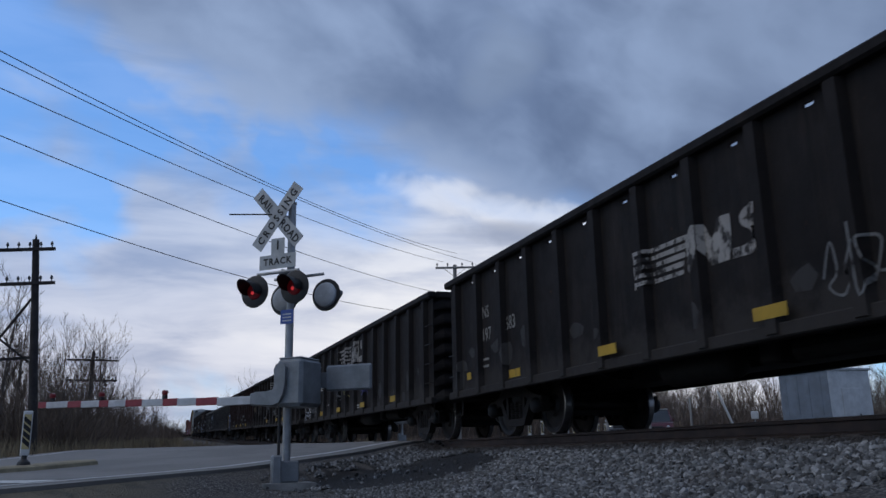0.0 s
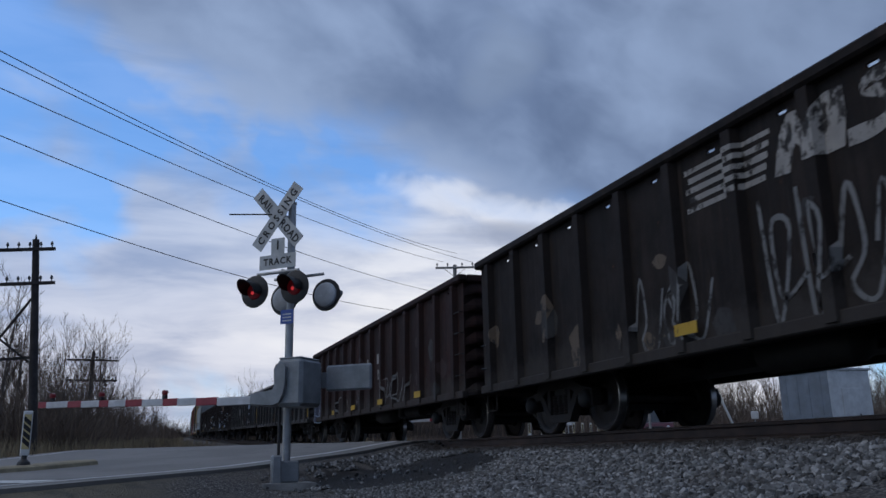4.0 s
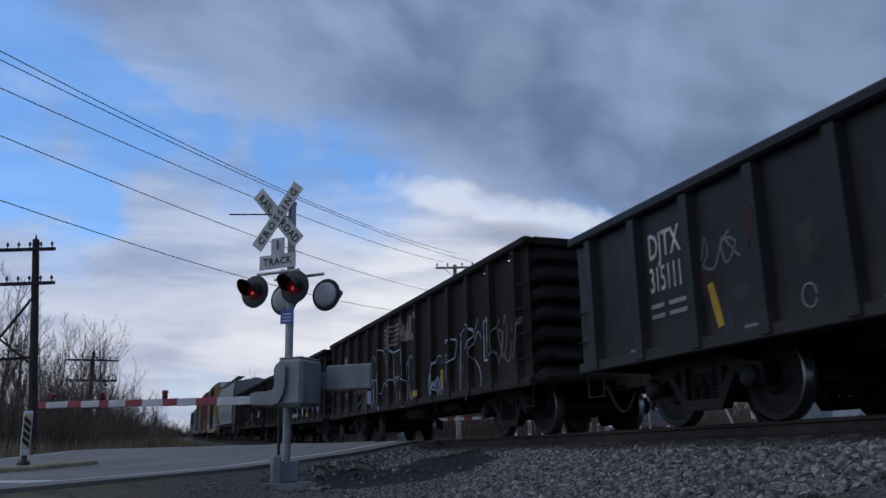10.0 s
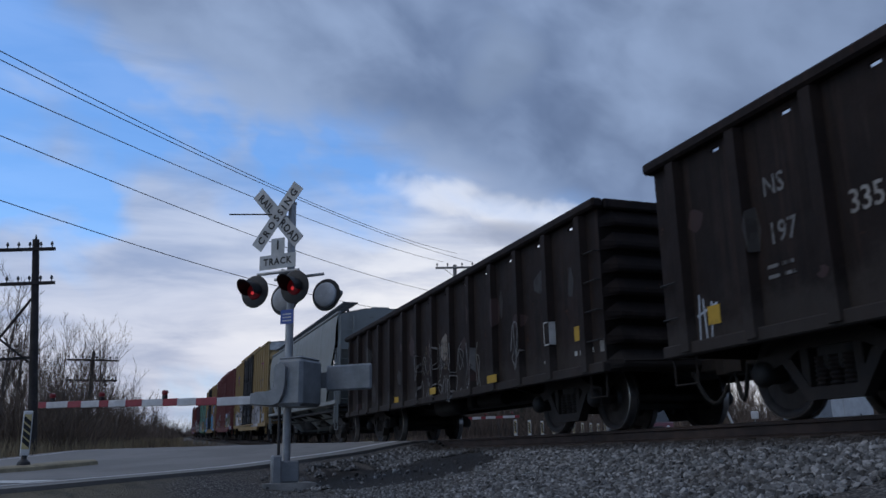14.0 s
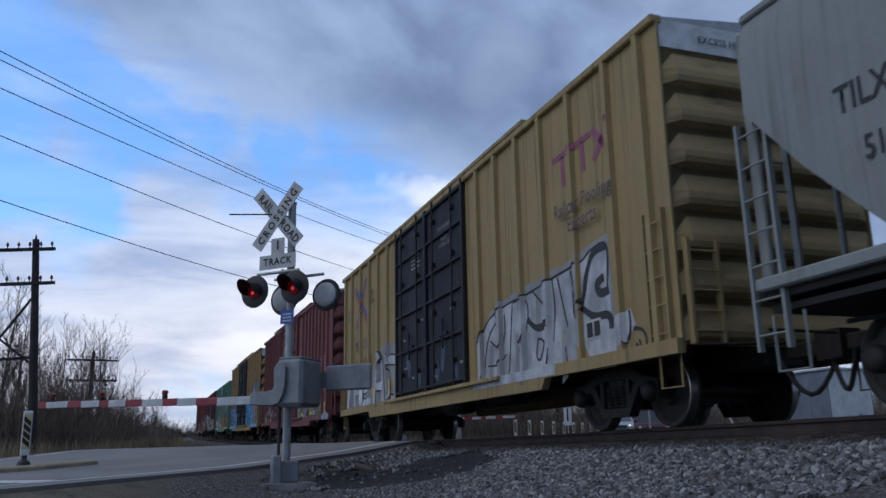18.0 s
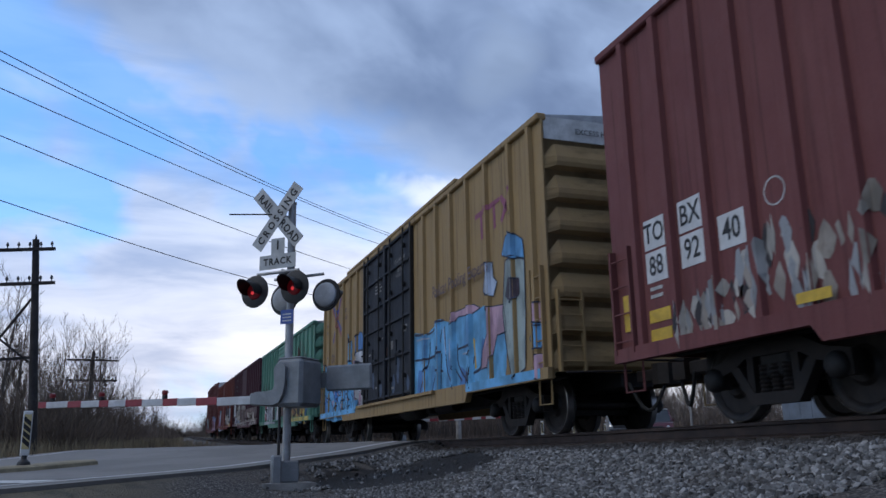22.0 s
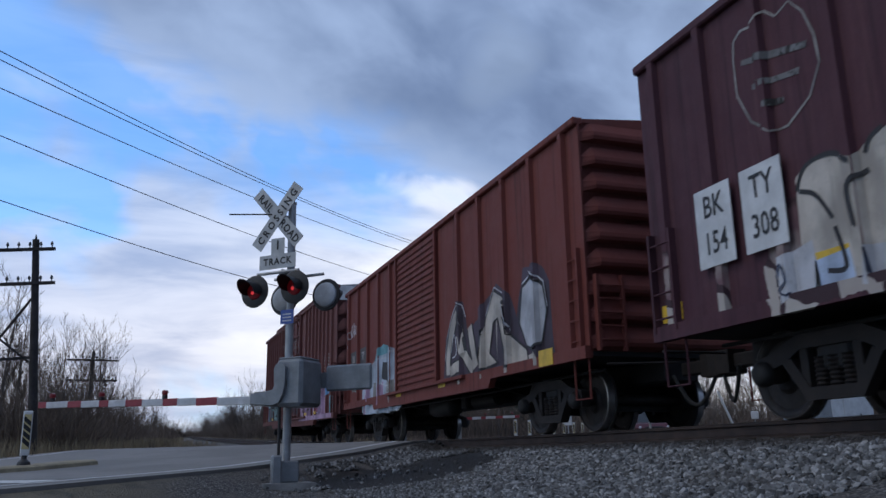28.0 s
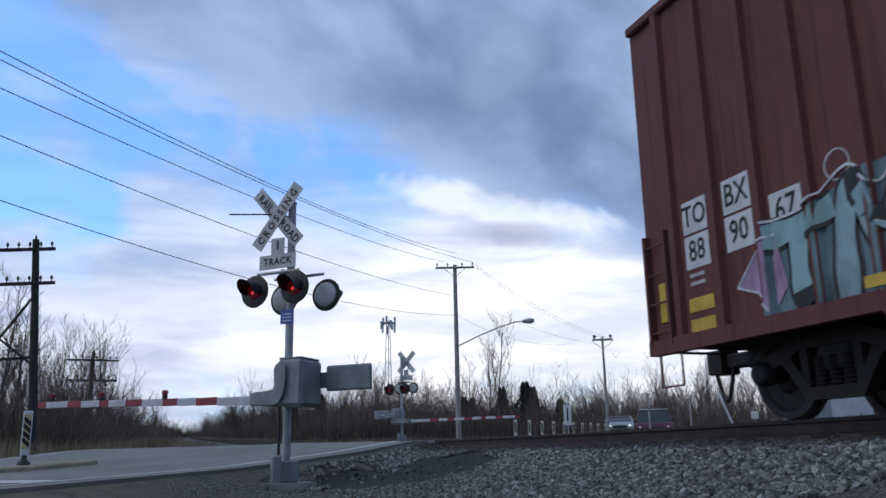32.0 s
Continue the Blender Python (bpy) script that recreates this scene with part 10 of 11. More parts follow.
            painted(car, [curve([(u + 0.07, z - 0.05) for u, z in q]) for q in [[(10.48, 1.43), (10.68, 1.81), (10.81, 1.53), (10.98, 1.85), (10.91, 1.21)], [(10.92, 1.29), (11.1, 1.7), (11.35, 1.99), (11.26, 1.11)], [(11.38, 1.94), (11.57, 2.05), (11.67, 1.89), (11.44, 1.51), (11.46, 1)], [(10.48, 1.15), (10.69, 0.91), (11.12, 1.05)], [(11.82, 2.02), (11.65, 1.81), (11.79, 1.6), (12.03, 1.79)], [(11.75, 1.4), (11.96, 1.51), (11.94, 1.28)], [(10.38, 1.06), (10.4, 0.8), (10.8, 0.8)]]], 0.06, SPRAY_BLACK, LB, posts2, 0.079, 0.06, x=SIDE + 0.005)
            script(car, [], LB, 6.4, 8.2, 1.1, 1.9, 4, TEAL_GREY, 95, 0.05, 0.0475, 0.0)
            script(car, [], LB, 8.9, 10.3, 1.2, 2.1, 3, SPRAY_TEAL, 96, 0.06, 0.0475, 0.0)
            for k in range(7):
                u = 6.9 + 0.5 * k
                blob(car, ragged([(u - 0.3, 1.05), (u - 0.15, 1.3 + 0.1 * (k % 3)), (u + 0.15, 1.45), (u + 0.3, 1.1)], 33 + k, 0.16), (DOOR_RUB, PLUM_SHADE)[k % 2], LB, [], 0, 0, 0.0475, "rubbed_patch", "dark overspray on the doors")
            blob(car, ragged([(16.2, 1.0), (16.2, 1.55), (16.8, 1.5), (16.8, 0.98)], 45, 0.08), SPRAY_TEAL, LB, posts2, 0.07, 0.06, 0.004)
            blob(car, [(10.6, 0.80), (10.6, 0.95), (16.6, 0.95), (16.6, 0.80)], SPRAY_PINK, LB, [], 0, 0, 0.079)
            blob(car, [(1.95, 0.85), (2.0, 1.65), (2.6, 1.85), (3.1, 2.0), (3.6, 2.05), (4.4, 1.95), (5.2, 2.0), (5.9, 1.8), (5.9, 0.85)], TEAL_SHADE, LB, posts2, 0.07, 0.06, 0.002, label="dark teal sprayed shading")
            fat_letters(car, [curve([(2.05, 1.7), (2.5, 1.72), (2.9, 1.8)]), curve([(2.45, 1.7), (2.42, 1.2), (2.5, 0.95)]), curve([(2.95, 0.95), (3.0, 1.6), (3.15, 1.9), (3.4, 1.35), (3.7, 1.9), (3.75, 0.95)]), curve([(4.5, 1.85), (4.1, 1.7), (4.1, 1.1), (4.55, 1.0), (4.6, 1.4)]),
                              curve([(5.0, 0.98), (5.0, 1.85), (5.6, 1.75), (5.5, 1.4), (5.1, 1.35)])], 0.26, [SPRAY_TEAL_PALE, SPRAY_TEAL_PALE, TEAL_GREY], SPRAY_BLACK, LB, posts2)
            painted(car, [curve([(2.05, 1.85), (2.6, 1.88), (3.1, 2.1), (3.4, 1.85), (3.75, 2.1), (4.5, 2.05)])], 0.03, SPRAY_WHITE, LB, posts2, 0.085, 0.06, x=SIDE + 0.012)
            blob(car, [(1.56, 1.3), (1.95, 1.68), (2.15, 1.72), (2.25, 1.2), (2.05, 0.98), (1.85, 1.2)], SPRAY_PINK, LB, posts2, 0.07, 0.06, 0.012)
            painted(car, [[(1.56, 1.3), (1.95, 1.68), (2.15, 1.72)], [(1.56, 1.3), (1.85, 1.2), (2.05, 0.98)]], 0.025, SPRAY_WHITE, LB, posts2, 0.08, 0.06, x=SIDE + 0.012)
        else:
            blob(car, ragged([(10.55, 0.9), (10.5, 1.62), (11.26, 1.98), (12.1, 1.93), (12.89, 1.98), (14.22, 2.0), (14.93, 2.13), (15.35, 1.9), (15.62, 1.75), (15.62, 0.84)], 70, 0.03), HALO_GREY, LB, posts2, 0.07, 0.06, 0.003, label="pale blue-grey sprayed halo")
            blob(car, ragged([(10.65, 0.82), (10.7, 1.45), (11.3, 1.82), (11.7, 1.6), (12.4, 1.66), (13.2, 1.55), (13.7, 1.78), (14.4, 1.6), (14.95, 1.9), (15.6, 1.66), (15.6, 0.82)], 71, 0.05), OLIVE, LB, posts2, 0.07, 0.06, 0.005, label="faded olive and grey letters")
            mottle = random.Random(72)
            shades = [OLIVE_DARK, OLIVE_DARK, GREY_WASH, OLIVE, TAN_PALE, SAGE, GREY_WASH]
            for k in range(110):
                u, z = mottle.uniform(10.75, 15.5), mottle.uniform(0.9, 1.6)
                w, hh = mottle.uniform(0.04, 0.14), mottle.uniform(0.08, 0.26)
                blob(car, [(u + w * math.cos(a) * mottle.uniform(0.6, 1.1), z + hh * math.sin(a) * mottle.uniform(0.6, 1.1)) for a in (0.1, 0.9, 1.7, 2.5, 3.3, 4.1, 4.9, 5.6)], shades[k % 7], LB, posts2, 0.07, 0.06, 0.007 + 0.0002 * (k % 20))
            for u, z in ((11.3, 1.6), (12.5, 1.6), (13.5, 1.65), (14.75, 1.68), (15.25, 1.6)):
                blob(car, arc(u, z, 0.20, 0.13, 0, 340, 10), OLIVE_DARK, LB, posts2, 0.07, 0.06, 0.012)
                painted(car, [curve([(u - 0.26, 1.05), (u - 0.24, z), (u, z + 0.2), (u + 0.25, z), (u + 0.2, 1.1)])], 0.035, GREY_WASH, LB, posts2, 0.084, 0.06, x=SIDE + 0.013)
            for u in (11.05, 12.05, 13.0, 14.35, 14.7):
                painted(car, [[(u, 0.95), (u + 0.05, 1.45)]], 0.035, SPRAY_WHITE, LB, posts2, 0.086, 0.06, x=SIDE + 0.014)
            plate(car, 15.68, 16.14, 0.92, 1.13, SMEARED_YELLOW, LB, "reflector_plate", "smeared yellow plate", SIDE + 0.001)
            plate(car, 15.68, 16.14, 1.16, 1.36, SMEARED_YELLOW, LB, "reflector_plate", "smeared yellow plate", SIDE + 0.001)
            blob(car, ragged([(15.7, 0.78), (15.75, 0.88), (16.2, 0.95), (16.5, 1.0), (16.8, 0.92), (16.8, 0.78)], 73, 0.03), HALO_GREY, LB, posts2, 0.07, 0.06, 0.079)
            for k in range(140):
                u = mottle.uniform(1.3, 5.9)
                z = mottle.uniform(1.0, 1.25 + 0.55 * smooth(1.6, 3.2, u))
                w, hh = mottle.uniform(0.04, 0.12), mottle.uniform(0.10, 0.28)
                blob(car, [(u + w * math.cos(a) * mottle.uniform(0.6, 1.1), z + hh * math.sin(a) * mottle.uniform(0.6, 1.1)) for a in (0.1, 0.9, 1.7, 2.5, 3.3, 4.1, 4.9, 5.6)], (TAN_PALE, GREY_WASH, WASH_PALE, DOOR_RUB, GREY_WASH)[k % 5], LB, posts2, 0.07, 0.06, 0.004 + 0.0002 * (k % 20))
            script(car, posts2, LB, 5.35, 5.95, 1.9, 2.15, 3, SPRAY_PALE, 61, 0.05, 0.07, 0.06)
            script(car, posts2, LB, 5.4, 5.95, 1.6, 1.82, 3, SPRAY_WHITE, 62, 0.04, 0.07, 0.06)
            for k, (u, z) in enumerate(((6.8, 1.6), (7.6, 1.9), (9.2, 1.8), (8.9, 3.0), (7.0, 2.4))):
                blob(car, ragged([(u - 0.2, z - 0.25), (u - 0.15, z + 0.2), (u + 0.25, z + 0.25), (u + 0.2, z - 0.2)], 60 + k, 0.10), DOOR_RUB, LB, [], 0, 0, 0.0475, "rubbed_patch", "dark rubbed patch")
            for u, z, w in ((7.05, 1.85, 0.16), (7.05, 2.28, 0.12), (7.25, 2.35, 0.1), (5.68, 1.18, 0.12), (8.9, 3.1, 0.2)):
                plate(car, u, u + w, z, z + w * 0.9, MARK_WHITE, LB, "placard", "small white placard", SIDE + 0.049)
    # green boxcar
    LG = 14.6
    pg = [0.35, 1.25, 2.15, 3.05, 3.95, 4.85, 5.7]
    pg = pg + [LG - q for q in pg]
    car = boxcar(232.50, LG, 4.36, GREEN_BOX, "faded green boxcar with peeling paint and orange graffiti", (5.75, 8.7), GREEN_BOX, pg, "corrugated", 1.6, 0.82, 0.66, 7, step=False, truck=2.1)
    blob(car, ragged([(8.63, 1.19), (8.81, 2.16), (9.42, 2.4), (10.31, 2.32), (11.16, 2.19), (11.4, 2.34), (11.98, 2.19), (12.38, 2.19), (12.7, 2.33), (13.2, 2.1), (13.55, 1.79), (13.38, 0.88), (12.3, 0.8), (10.55, 0.85)], 1), DEEP_SKY, LG, pg, 0.07, 0.06, 0.002, label="blue sprayed halo")
    blob(car, ragged([(8.95, 1.1), (9.1, 1.6), (9.45, 2.0), (10.3, 1.92), (11.2, 1.95), (11.9, 1.92), (12.4, 1.9), (12.75, 2.15), (13.1, 1.95), (13.2, 1.0)], 12, 0.08), ORANGE_DEEP, LG, pg, 0.07, 0.06, 0.0025, label="orange sprayed ground")
    fat_letters(car, [curve(q) for q in [[(8.93, 1.2), (9.16, 1.63), (9.44, 2.08)], [(9.43, 2.02), (9.55, 1.12)], [(9.8, 2), (10.02, 1.1)], [(10.33, 1.96), (10.14, 1.12)], [(10.4, 1.94), (10.86, 1.11)], [(11.18, 1.96), (11.03, 1.48), (10.71, 1.12)], [(11.28, 1.98), (11.2, 1.08)], [(11.67, 1.83), (11.32, 1.49), (11.65, 1.04)], [(11.9, 1.89), (11.73, 1)], [(11.9, 1.88), (12.3, 1.23)], [(12.42, 1.84), (12.24, 0.97)], [(12.37, 1.01), (12.73, 1.99), (12.96, 2.01)], [(12.98, 1.97), (13.06, 1.43), (12.69, 1.41)]]], 0.31, [ORANGE, ORANGE_DEEP, ORANGE], SPRAY_BLACK, LG, pg, shade=0.10)
    fat_letters(car, [curve(q) for q in [[(12.46, 0.89), (12.93, 1.26), (13.22, 1.2), (13.26, 0.9), (12.78, 0.8)], [(8.89, 1.15), (10.02, 1.08), (11.08, 1.01), (12.25, 0.92)], [(11.4, 1.29), (11.75, 1.28), (12.28, 1.13)]]], 0.24, [MUSTARD, OLIVE_GOLD, MUSTARD], SPRAY_BLACK, LG, pg, shade=0.06)
    for k in range(9):
        u = 9.0 + 0.42 * k
        blob(car, ragged([(u, 1.0), (u + 0.06, 1.42 - 0.05 * (k % 3)), (u + 0.22, 1.5), (u + 0.34, 1.0)], k, 0.05), MUSTARD if k % 2 else OLIVE_GOLD, LG, pg, 0.07, 0.06, 0.010)
    painted(car, [curve([(9.2, 1.75), (9.4, 2.02)]), [(9.95, 1.3), (9.97, 1.8)], [(10.6, 1.9), (10.64, 1.5)], [(11.75, 1.3), (11.75, 1.7)], [(12.55, 1.6), (12.62, 2.1)], [(12.9, 2.0), (13.1, 1.9)]], 0.035, CREAM, LG, pg, 0.09, 0.06, x=SIDE + 0.012)
    for u0 in (8.8, 9.9, 11.0, 12.1, 13.2):
        plate(car, u0, u0 + 0.95, 0.835, 0.97, MUSTARD, LG, "spray_paint", "mustard sprayed sill", SIDE + 0.077)
    blob(car, ragged([(1.6, 0.95), (2.0, 1.7), (3.0, 2.0), (4.2, 2.05), (5.0, 2.1), (5.7, 2.2), (5.7, 0.98)], 2), RED_SPRAY, LG, pg, 0.07, 0.06, 0.002, label="dull red sprayed halo")
    blob(car, ragged([(1.9, 0.98), (2.1, 1.5), (2.7, 1.75), (3.4, 1.8), (4.2, 1.85), (5.0, 2.0), (5.55, 2.05), (5.66, 1.0)], 3), SILVER, LG, pg, 0.07, 0.06, 0.003, label="pale sprayed letters")
    fat_letters(car, [curve(q) for q in [[(2.07, 0.81), (2.34, 1.58), (2.71, 1.73)], [(2.71, 1.73), (2.82, 0.76)], [(3.18, 0.82), (3.51, 1.9), (3.91, 1.47), (3.71, 0.96)], [(4.24, 0.73), (4.25, 1.78), (4.74, 1.7), (4.49, 1.22)], [(5.01, 0.83), (5.05, 1.99), (5.58, 2.06)], [(5.34, 1.44), (5.59, 0.78)], [(5.84, 0.83), (6.37, 2.05), (6.65, 2.15)], [(6.3, 1.46), (7.07, 1.12), (7.18, 0.97)]]], 0.17, [SPRAY_WHITE, SILVER, SPRAY_WHITE], SPRAY_BLACK, LG, pg, shade=0.07)
    for k in range(6):
        u = 2.2 + 0.62 * k
        blob(car, ragged([(u - 0.18, 0.98), (u - 0.1, 1.55), (u + 0.15, 1.6), (u + 0.25, 1.0)], 50 + k, 0.06), SILVER, LG, pg, 0.07, 0.06, 0.0035)
    blob(car, [(2.0, 0.84), (2.0, 0.97), (5.7, 0.97), (5.7, 0.84)], SILVER, LG, [], 0, 0, 0.079)
    blob(car, ragged([(9.63, 2.91), (9.61, 2.54), (10.53, 2.26), (11.37, 2.27), (12.11, 2.21), (12.2, 2.76), (11.11, 2.86)], 8, 0.03), MINT, LG, pg, 0.07, 0.06, 0.002, "repaint_patch", "paler mint repaint")
    blob(car, ragged([(12.18, 2.4), (12.26, 3.15), (12.69, 3.13), (13.16, 2.98), (13.1, 2.3), (12.75, 2.2), (12.59, 2.54), (12.43, 2.25)], 9, 0.10), PEELED, LG, pg, 0.07, 0.06, 0.004, "peeled_patch", "whitish peeled paint")
    for k in range(22):
        u, z = 12.2 + 0.052 * k, 2.45 + 0.37 * ((k * 7) % 5) / 2
        blob(car, ragged([(u, z), (u - 0.02, z + 0.2), (u + 0.03, z + 0.34), (u + 0.06, z + 0.1)], 30 + k, 0.05), PEELED if k % 3 else RUST_STREAK, LG, pg, 0.07, 0.06, 0.006, "peeled_patch")
    for u, z in ((9.75, 3.4), (11.6, 3.5), (12.5, 3.2), (13.2, 2.5), (10.7, 2.6), (4.9, 2.2), (3.1, 2.0)):
        blob(car, [(u - 0.05, z), (u, z + 0.5), (u + 0.09, z + 0.4), (u + 0.06, z - 0.3)], RUST_PATCH, LG, pg, 0.07, 0.06, 0.010, "rust_patch")
    rng = random.Random(77)
    for k_s, q in enumerate(pg):
        for _ in range(rng.choice((0, 1, 1, 2))):
            z1, w = rng.uniform(2.6, 4.2), rng.uniform(0.0, 0.05)
            z0 = z1 - rng.uniform(0.4, 1.3)
            blob(car, ragged([(q - 0.05, z0 + 0.2), (q - 0.06 - w, (z0 + z1) / 2), (q - 0.05, z1), (q + 0.03, z1 - 0.05), (q + 0.05 + w, (z0 + z1) / 2 + 0.1), (q + 0.01, z0)], k_s, 0.05), rng.choice([RUST_STREAK, RUST_PATCH, SOOT_STREAK]), LG, pg, 0.07, 0.06, 0.009 + 0.001 * rng.random(), "rust_streak")
    for k in range(26):
        u, z = rng.uniform(0.3, 14.2), rng.uniform(2.2, 4.1)
        if 5.6 < u < 8.8:
            continue
        w, hh = rng.uniform(0.015, 0.05), rng.uniform(0.15, 0.7)
        blob(car, [(u - w, z), (u, z + 0.1), (u + w, z), (u + w * 0.5, z - hh), (u - w * 0.4, z - hh)], rng.choice([RUST_STREAK, SOOT_STREAK]), LG, pg, 0.07, 0.06, 0.007, "rust_streak")
    for z in (1.25, 1.75, 2.3, 2.95, 3.55):
        blob(car, [(5.8, z), (6.3, z + 0.12), (7.2, z + 0.05), (8.1, z + 0.16), (8.65, z + 0.05), (8.6, z - 0.1), (7.4, z - 0.06), (6.4, z - 0.12)], RUST_STREAK, LG, [], 0, 0, 0.064, "rust_streak")
    blob(car, [(12.2, 2.2), (12.3, 2.7), (12.9, 2.5), (13.5, 2.6), (13.6, 2.2), (12.9, 2.3)], MARK_FADED, LG, pg, 0.07, 0.06, 0.008, "peeled_patch")
    for z0, z1, u0, u1 in ((2.35, 2.85, 5.9, 8.6), (1.75, 2.1, 6.0, 7.3), (1.9, 2.35, 7.2, 8.6), (1.1, 1.6, 6.9, 8.6)):
        blob(car, [(u0, z0 + 0.05), (u0 + 0.3, z1), (u1 - 0.4, z1 - 0.08), (u1, z1), (u1 - 0.1, z0 + 0.06), (u0 + 0.6, z0)], RUST_PATCH, LG, [], 0, 0, 0.066, "rust_patch")
    blob(car, [(5.9, 1.0), (6.2, 1.9), (6.5, 1.5), (7.2, 1.2), (7.6, 0.98)], SPRAY_WHITE, LG, [], 0, 0, 0.070)
    # plum boxcar
    LP = 14.3
    car = boxcar(248.10, LP, 4.42, MAROON_BOX, "dark plum boxcar with white graffiti along its sill", (5.3, 8.6), MAROON_BOX, pg[:7] + [LP - q for q in pg[:7]], "ribbed", 1.6, 0.93, 0.80, 7, step=False, truck=2.1)
    pm = pg[:7] + [LP - q for q in pg[:7]]
    for a, t1, t2 in ((1.28, "BK", "154"), (2.02, "TY", "308")):
        plate(car, a - 0.30, a + 0.28, 1.58, 2.44, SIGN_WHITE, LP, "number_panel", "white panel with black lettering", SIDE + 0.072)
        on_side(car, t1, 0.34, a, 2.22, BLACK_MARK, LP, depth=0.082, squeeze=0.8)
        on_side(car, t2, 0.34, a, 1.82, BLACK_MARK, LP, depth=0.082, squeeze=0.75)
    shield = [(1.78, 3.88), (1.9, 3.95), (2.11, 3.91), (2.26, 3.98), (2.4, 3.85), (2.59, 3.91), (2.74, 3.72), (2.84, 3.43), (2.86, 3.14), (2.7, 2.87), (2.39, 2.7), (2.2, 2.71), (1.91, 2.93), (1.75, 3.28), (1.75, 3.67), (1.78, 3.88)]
    painted(car, [shield], 0.03, MARK_FADED, LP, pm, 0.07, 0.07, "shield_outline", "faded white shield outline")
    painted(car, [[(1.86, 3.6), (2.74, 3.38)], [(1.98, 3.28), (2.61, 3.17)], [(2.15, 3.02), (2.38, 2.97)]], 0.075, TAG_WORN, LP, pm, 0.07, 0.07, "faded_lettering_bar", "faded lettering")
    blob(car, ragged([(2.34, 1.0), (2.36, 2.1), (2.51, 2.27), (2.84, 2.28), (3.09, 2.17), (3.25, 2.27), (3.43, 2.32), (4.3, 2.35), (4.9, 2.2), (5.25, 2.25), (5.3, 1)], 71, 0.04), CREAM, LP, pm, 0.07, 0.07, 0.004, label="rounded cream sprayed letters")
    painted(car, [curve(q) for q in [[(2.39, 2.04), (2.53, 2.24), (2.84, 2.26), (3.08, 2.1)], [(2.42, 2.03), (2.61, 1.94), (2.77, 1.68)], [(3.2, 2.13), (3.27, 2.24), (3.41, 2.3)], [(3.05, 1.53), (3.03, 1.89), (3.22, 1.98)], [(2.78, 1.6), (2.85, 1.23), (2.64, 1.23)]]], 0.05, SPRAY_BLACK, LP, pm, 0.078, 0.07, x=SIDE + 0.004)
    painted(car, [curve(q) for q in ([(4.2, 2.3), (4.3, 1.7), (4.15, 1.2)], [(4.75, 2.2), (4.6, 1.7), (4.85, 1.3), (5.2, 1.5)], [(3.6, 1.5), (3.9, 1.2), (4.2, 1.0)])], 0.05, SPRAY_BLACK, LP, pm, 0.078, 0.07, x=SIDE + 0.004)
    for k, (u, z) in enumerate(((2.3, 1.25), (2.7, 1.15), (3.3, 1.15), (3.9, 1.1), (4.5, 1.15))):
        blob(car, ragged([(u - 0.25, z - 0.18), (u - 0.2, z + 0.2), (u + 0.2, z + 0.22), (u + 0.25, z - 0.15)], 72 + k, 0.08), SPRAY_PALE if k % 2 else SILVER, LP, pm, 0.07, 0.07, 0.008)
        script(car, pm, LP, u - 0.2, u + 0.25, z - 0.15, z + 0.15, 2, MARK_DARK_BLUE, 90 + k, 0.025, 0.085, 0.07)
    wildstyle(car, LP, pm, 8.8, 13.0, 0.95, 1.75, 5, [CREAM, TAN_PALE, CREAM], RUST_PATCH, 42, SPRAY_WHITE, 0.07, 0.07)
    plate(car, 4.05, 4.75, 1.55, 1.95, BLACK_PAINT, LP, "stencil_box", "dark painted box", SIDE + 0.075)
    plate(car, 4.2, 4.5, 2.75, 3.05, MARK_FADED, LP, "repaint_patch", "white patch", SIDE + 0.004)
    for u in (5.6, 6.6, 7.6):
        blob(car, [(u, 1.2), (u + 0.2, 2.2), (u + 0.5, 2.4), (u + 0.8, 1.9), (u + 0.7, 1.1)], RUST_PATCH, LP, [], 0, 0, 0.066, "rust_patch")
    blob(car, [(5.6, 2.0), (6.2, 2.15), (7.6, 2.1), (8.4, 1.9), (7.4, 1.85), (6.3, 1.9)], MARK_FADED, LP, [], 0, 0, 0.070, "peeled_patch")
    plate(car, 0.12, 0.5, 1.14, 1.34, YELLOW_PLATE, LP, "reflector_plate", "yellow reflector plate")
    plate(car, 2.5, 2.9, 1.3, 1.42, YELLOW_PLATE, LP, "reflector_plate")
    # brick-red boxcar
    LR = 14.5
    pr = [0.45, 1.55, 2.65, 3.75, 4.85]
    pr = pr + [LR - q for q in pr]
    car = boxcar(264.20, LR, 4.42, RED_BOX, "brick-red boxcar with black and white graffiti", (5.4, 8.4), RED_BOX, pr, "ribbed", 1.7, 0.95, 0.80, 9, step=False, truck=2.1, roof_mat=RED_BOX)
    for a, t1, t2 in ((0.95, "BK", "152"), (2.05, "TY", "234")):
        plate(car, a - 0.36, a + 0.36, 1.72, 2.55, BLACK_PAINT, LR, "number_panel", "dark panel with white lettering")
        on_side(car, t1, 0.30, a, 2.32, MARK_WHITE, LR, depth=0.012, squeeze=0.8)
        on_side(car, t2, 0.30, a, 1.98, MARK_WHITE, LR, depth=0.012, squeeze=0.8)
    script(car, pr, LR, 0.15, 0.75, 2.95, 3.25, 2, SPRAY_WHITE, 71, 0.028, 0.07, 0.07)
    script(car, pr, LR, 0.7, 1.4, 3.0, 3.35, 3, SPRAY_WHITE, 72, 0.028, 0.07, 0.07)
    painted(car, [curve([(0.2, 2.3), (0.3, 2.55), (0.42, 2.8)]), [(0.3, 2.75), (0.42, 2.82), (0.44, 2.68)]], 0.028, SPRAY_WHITE, LR, pr, 0.07, 0.07)
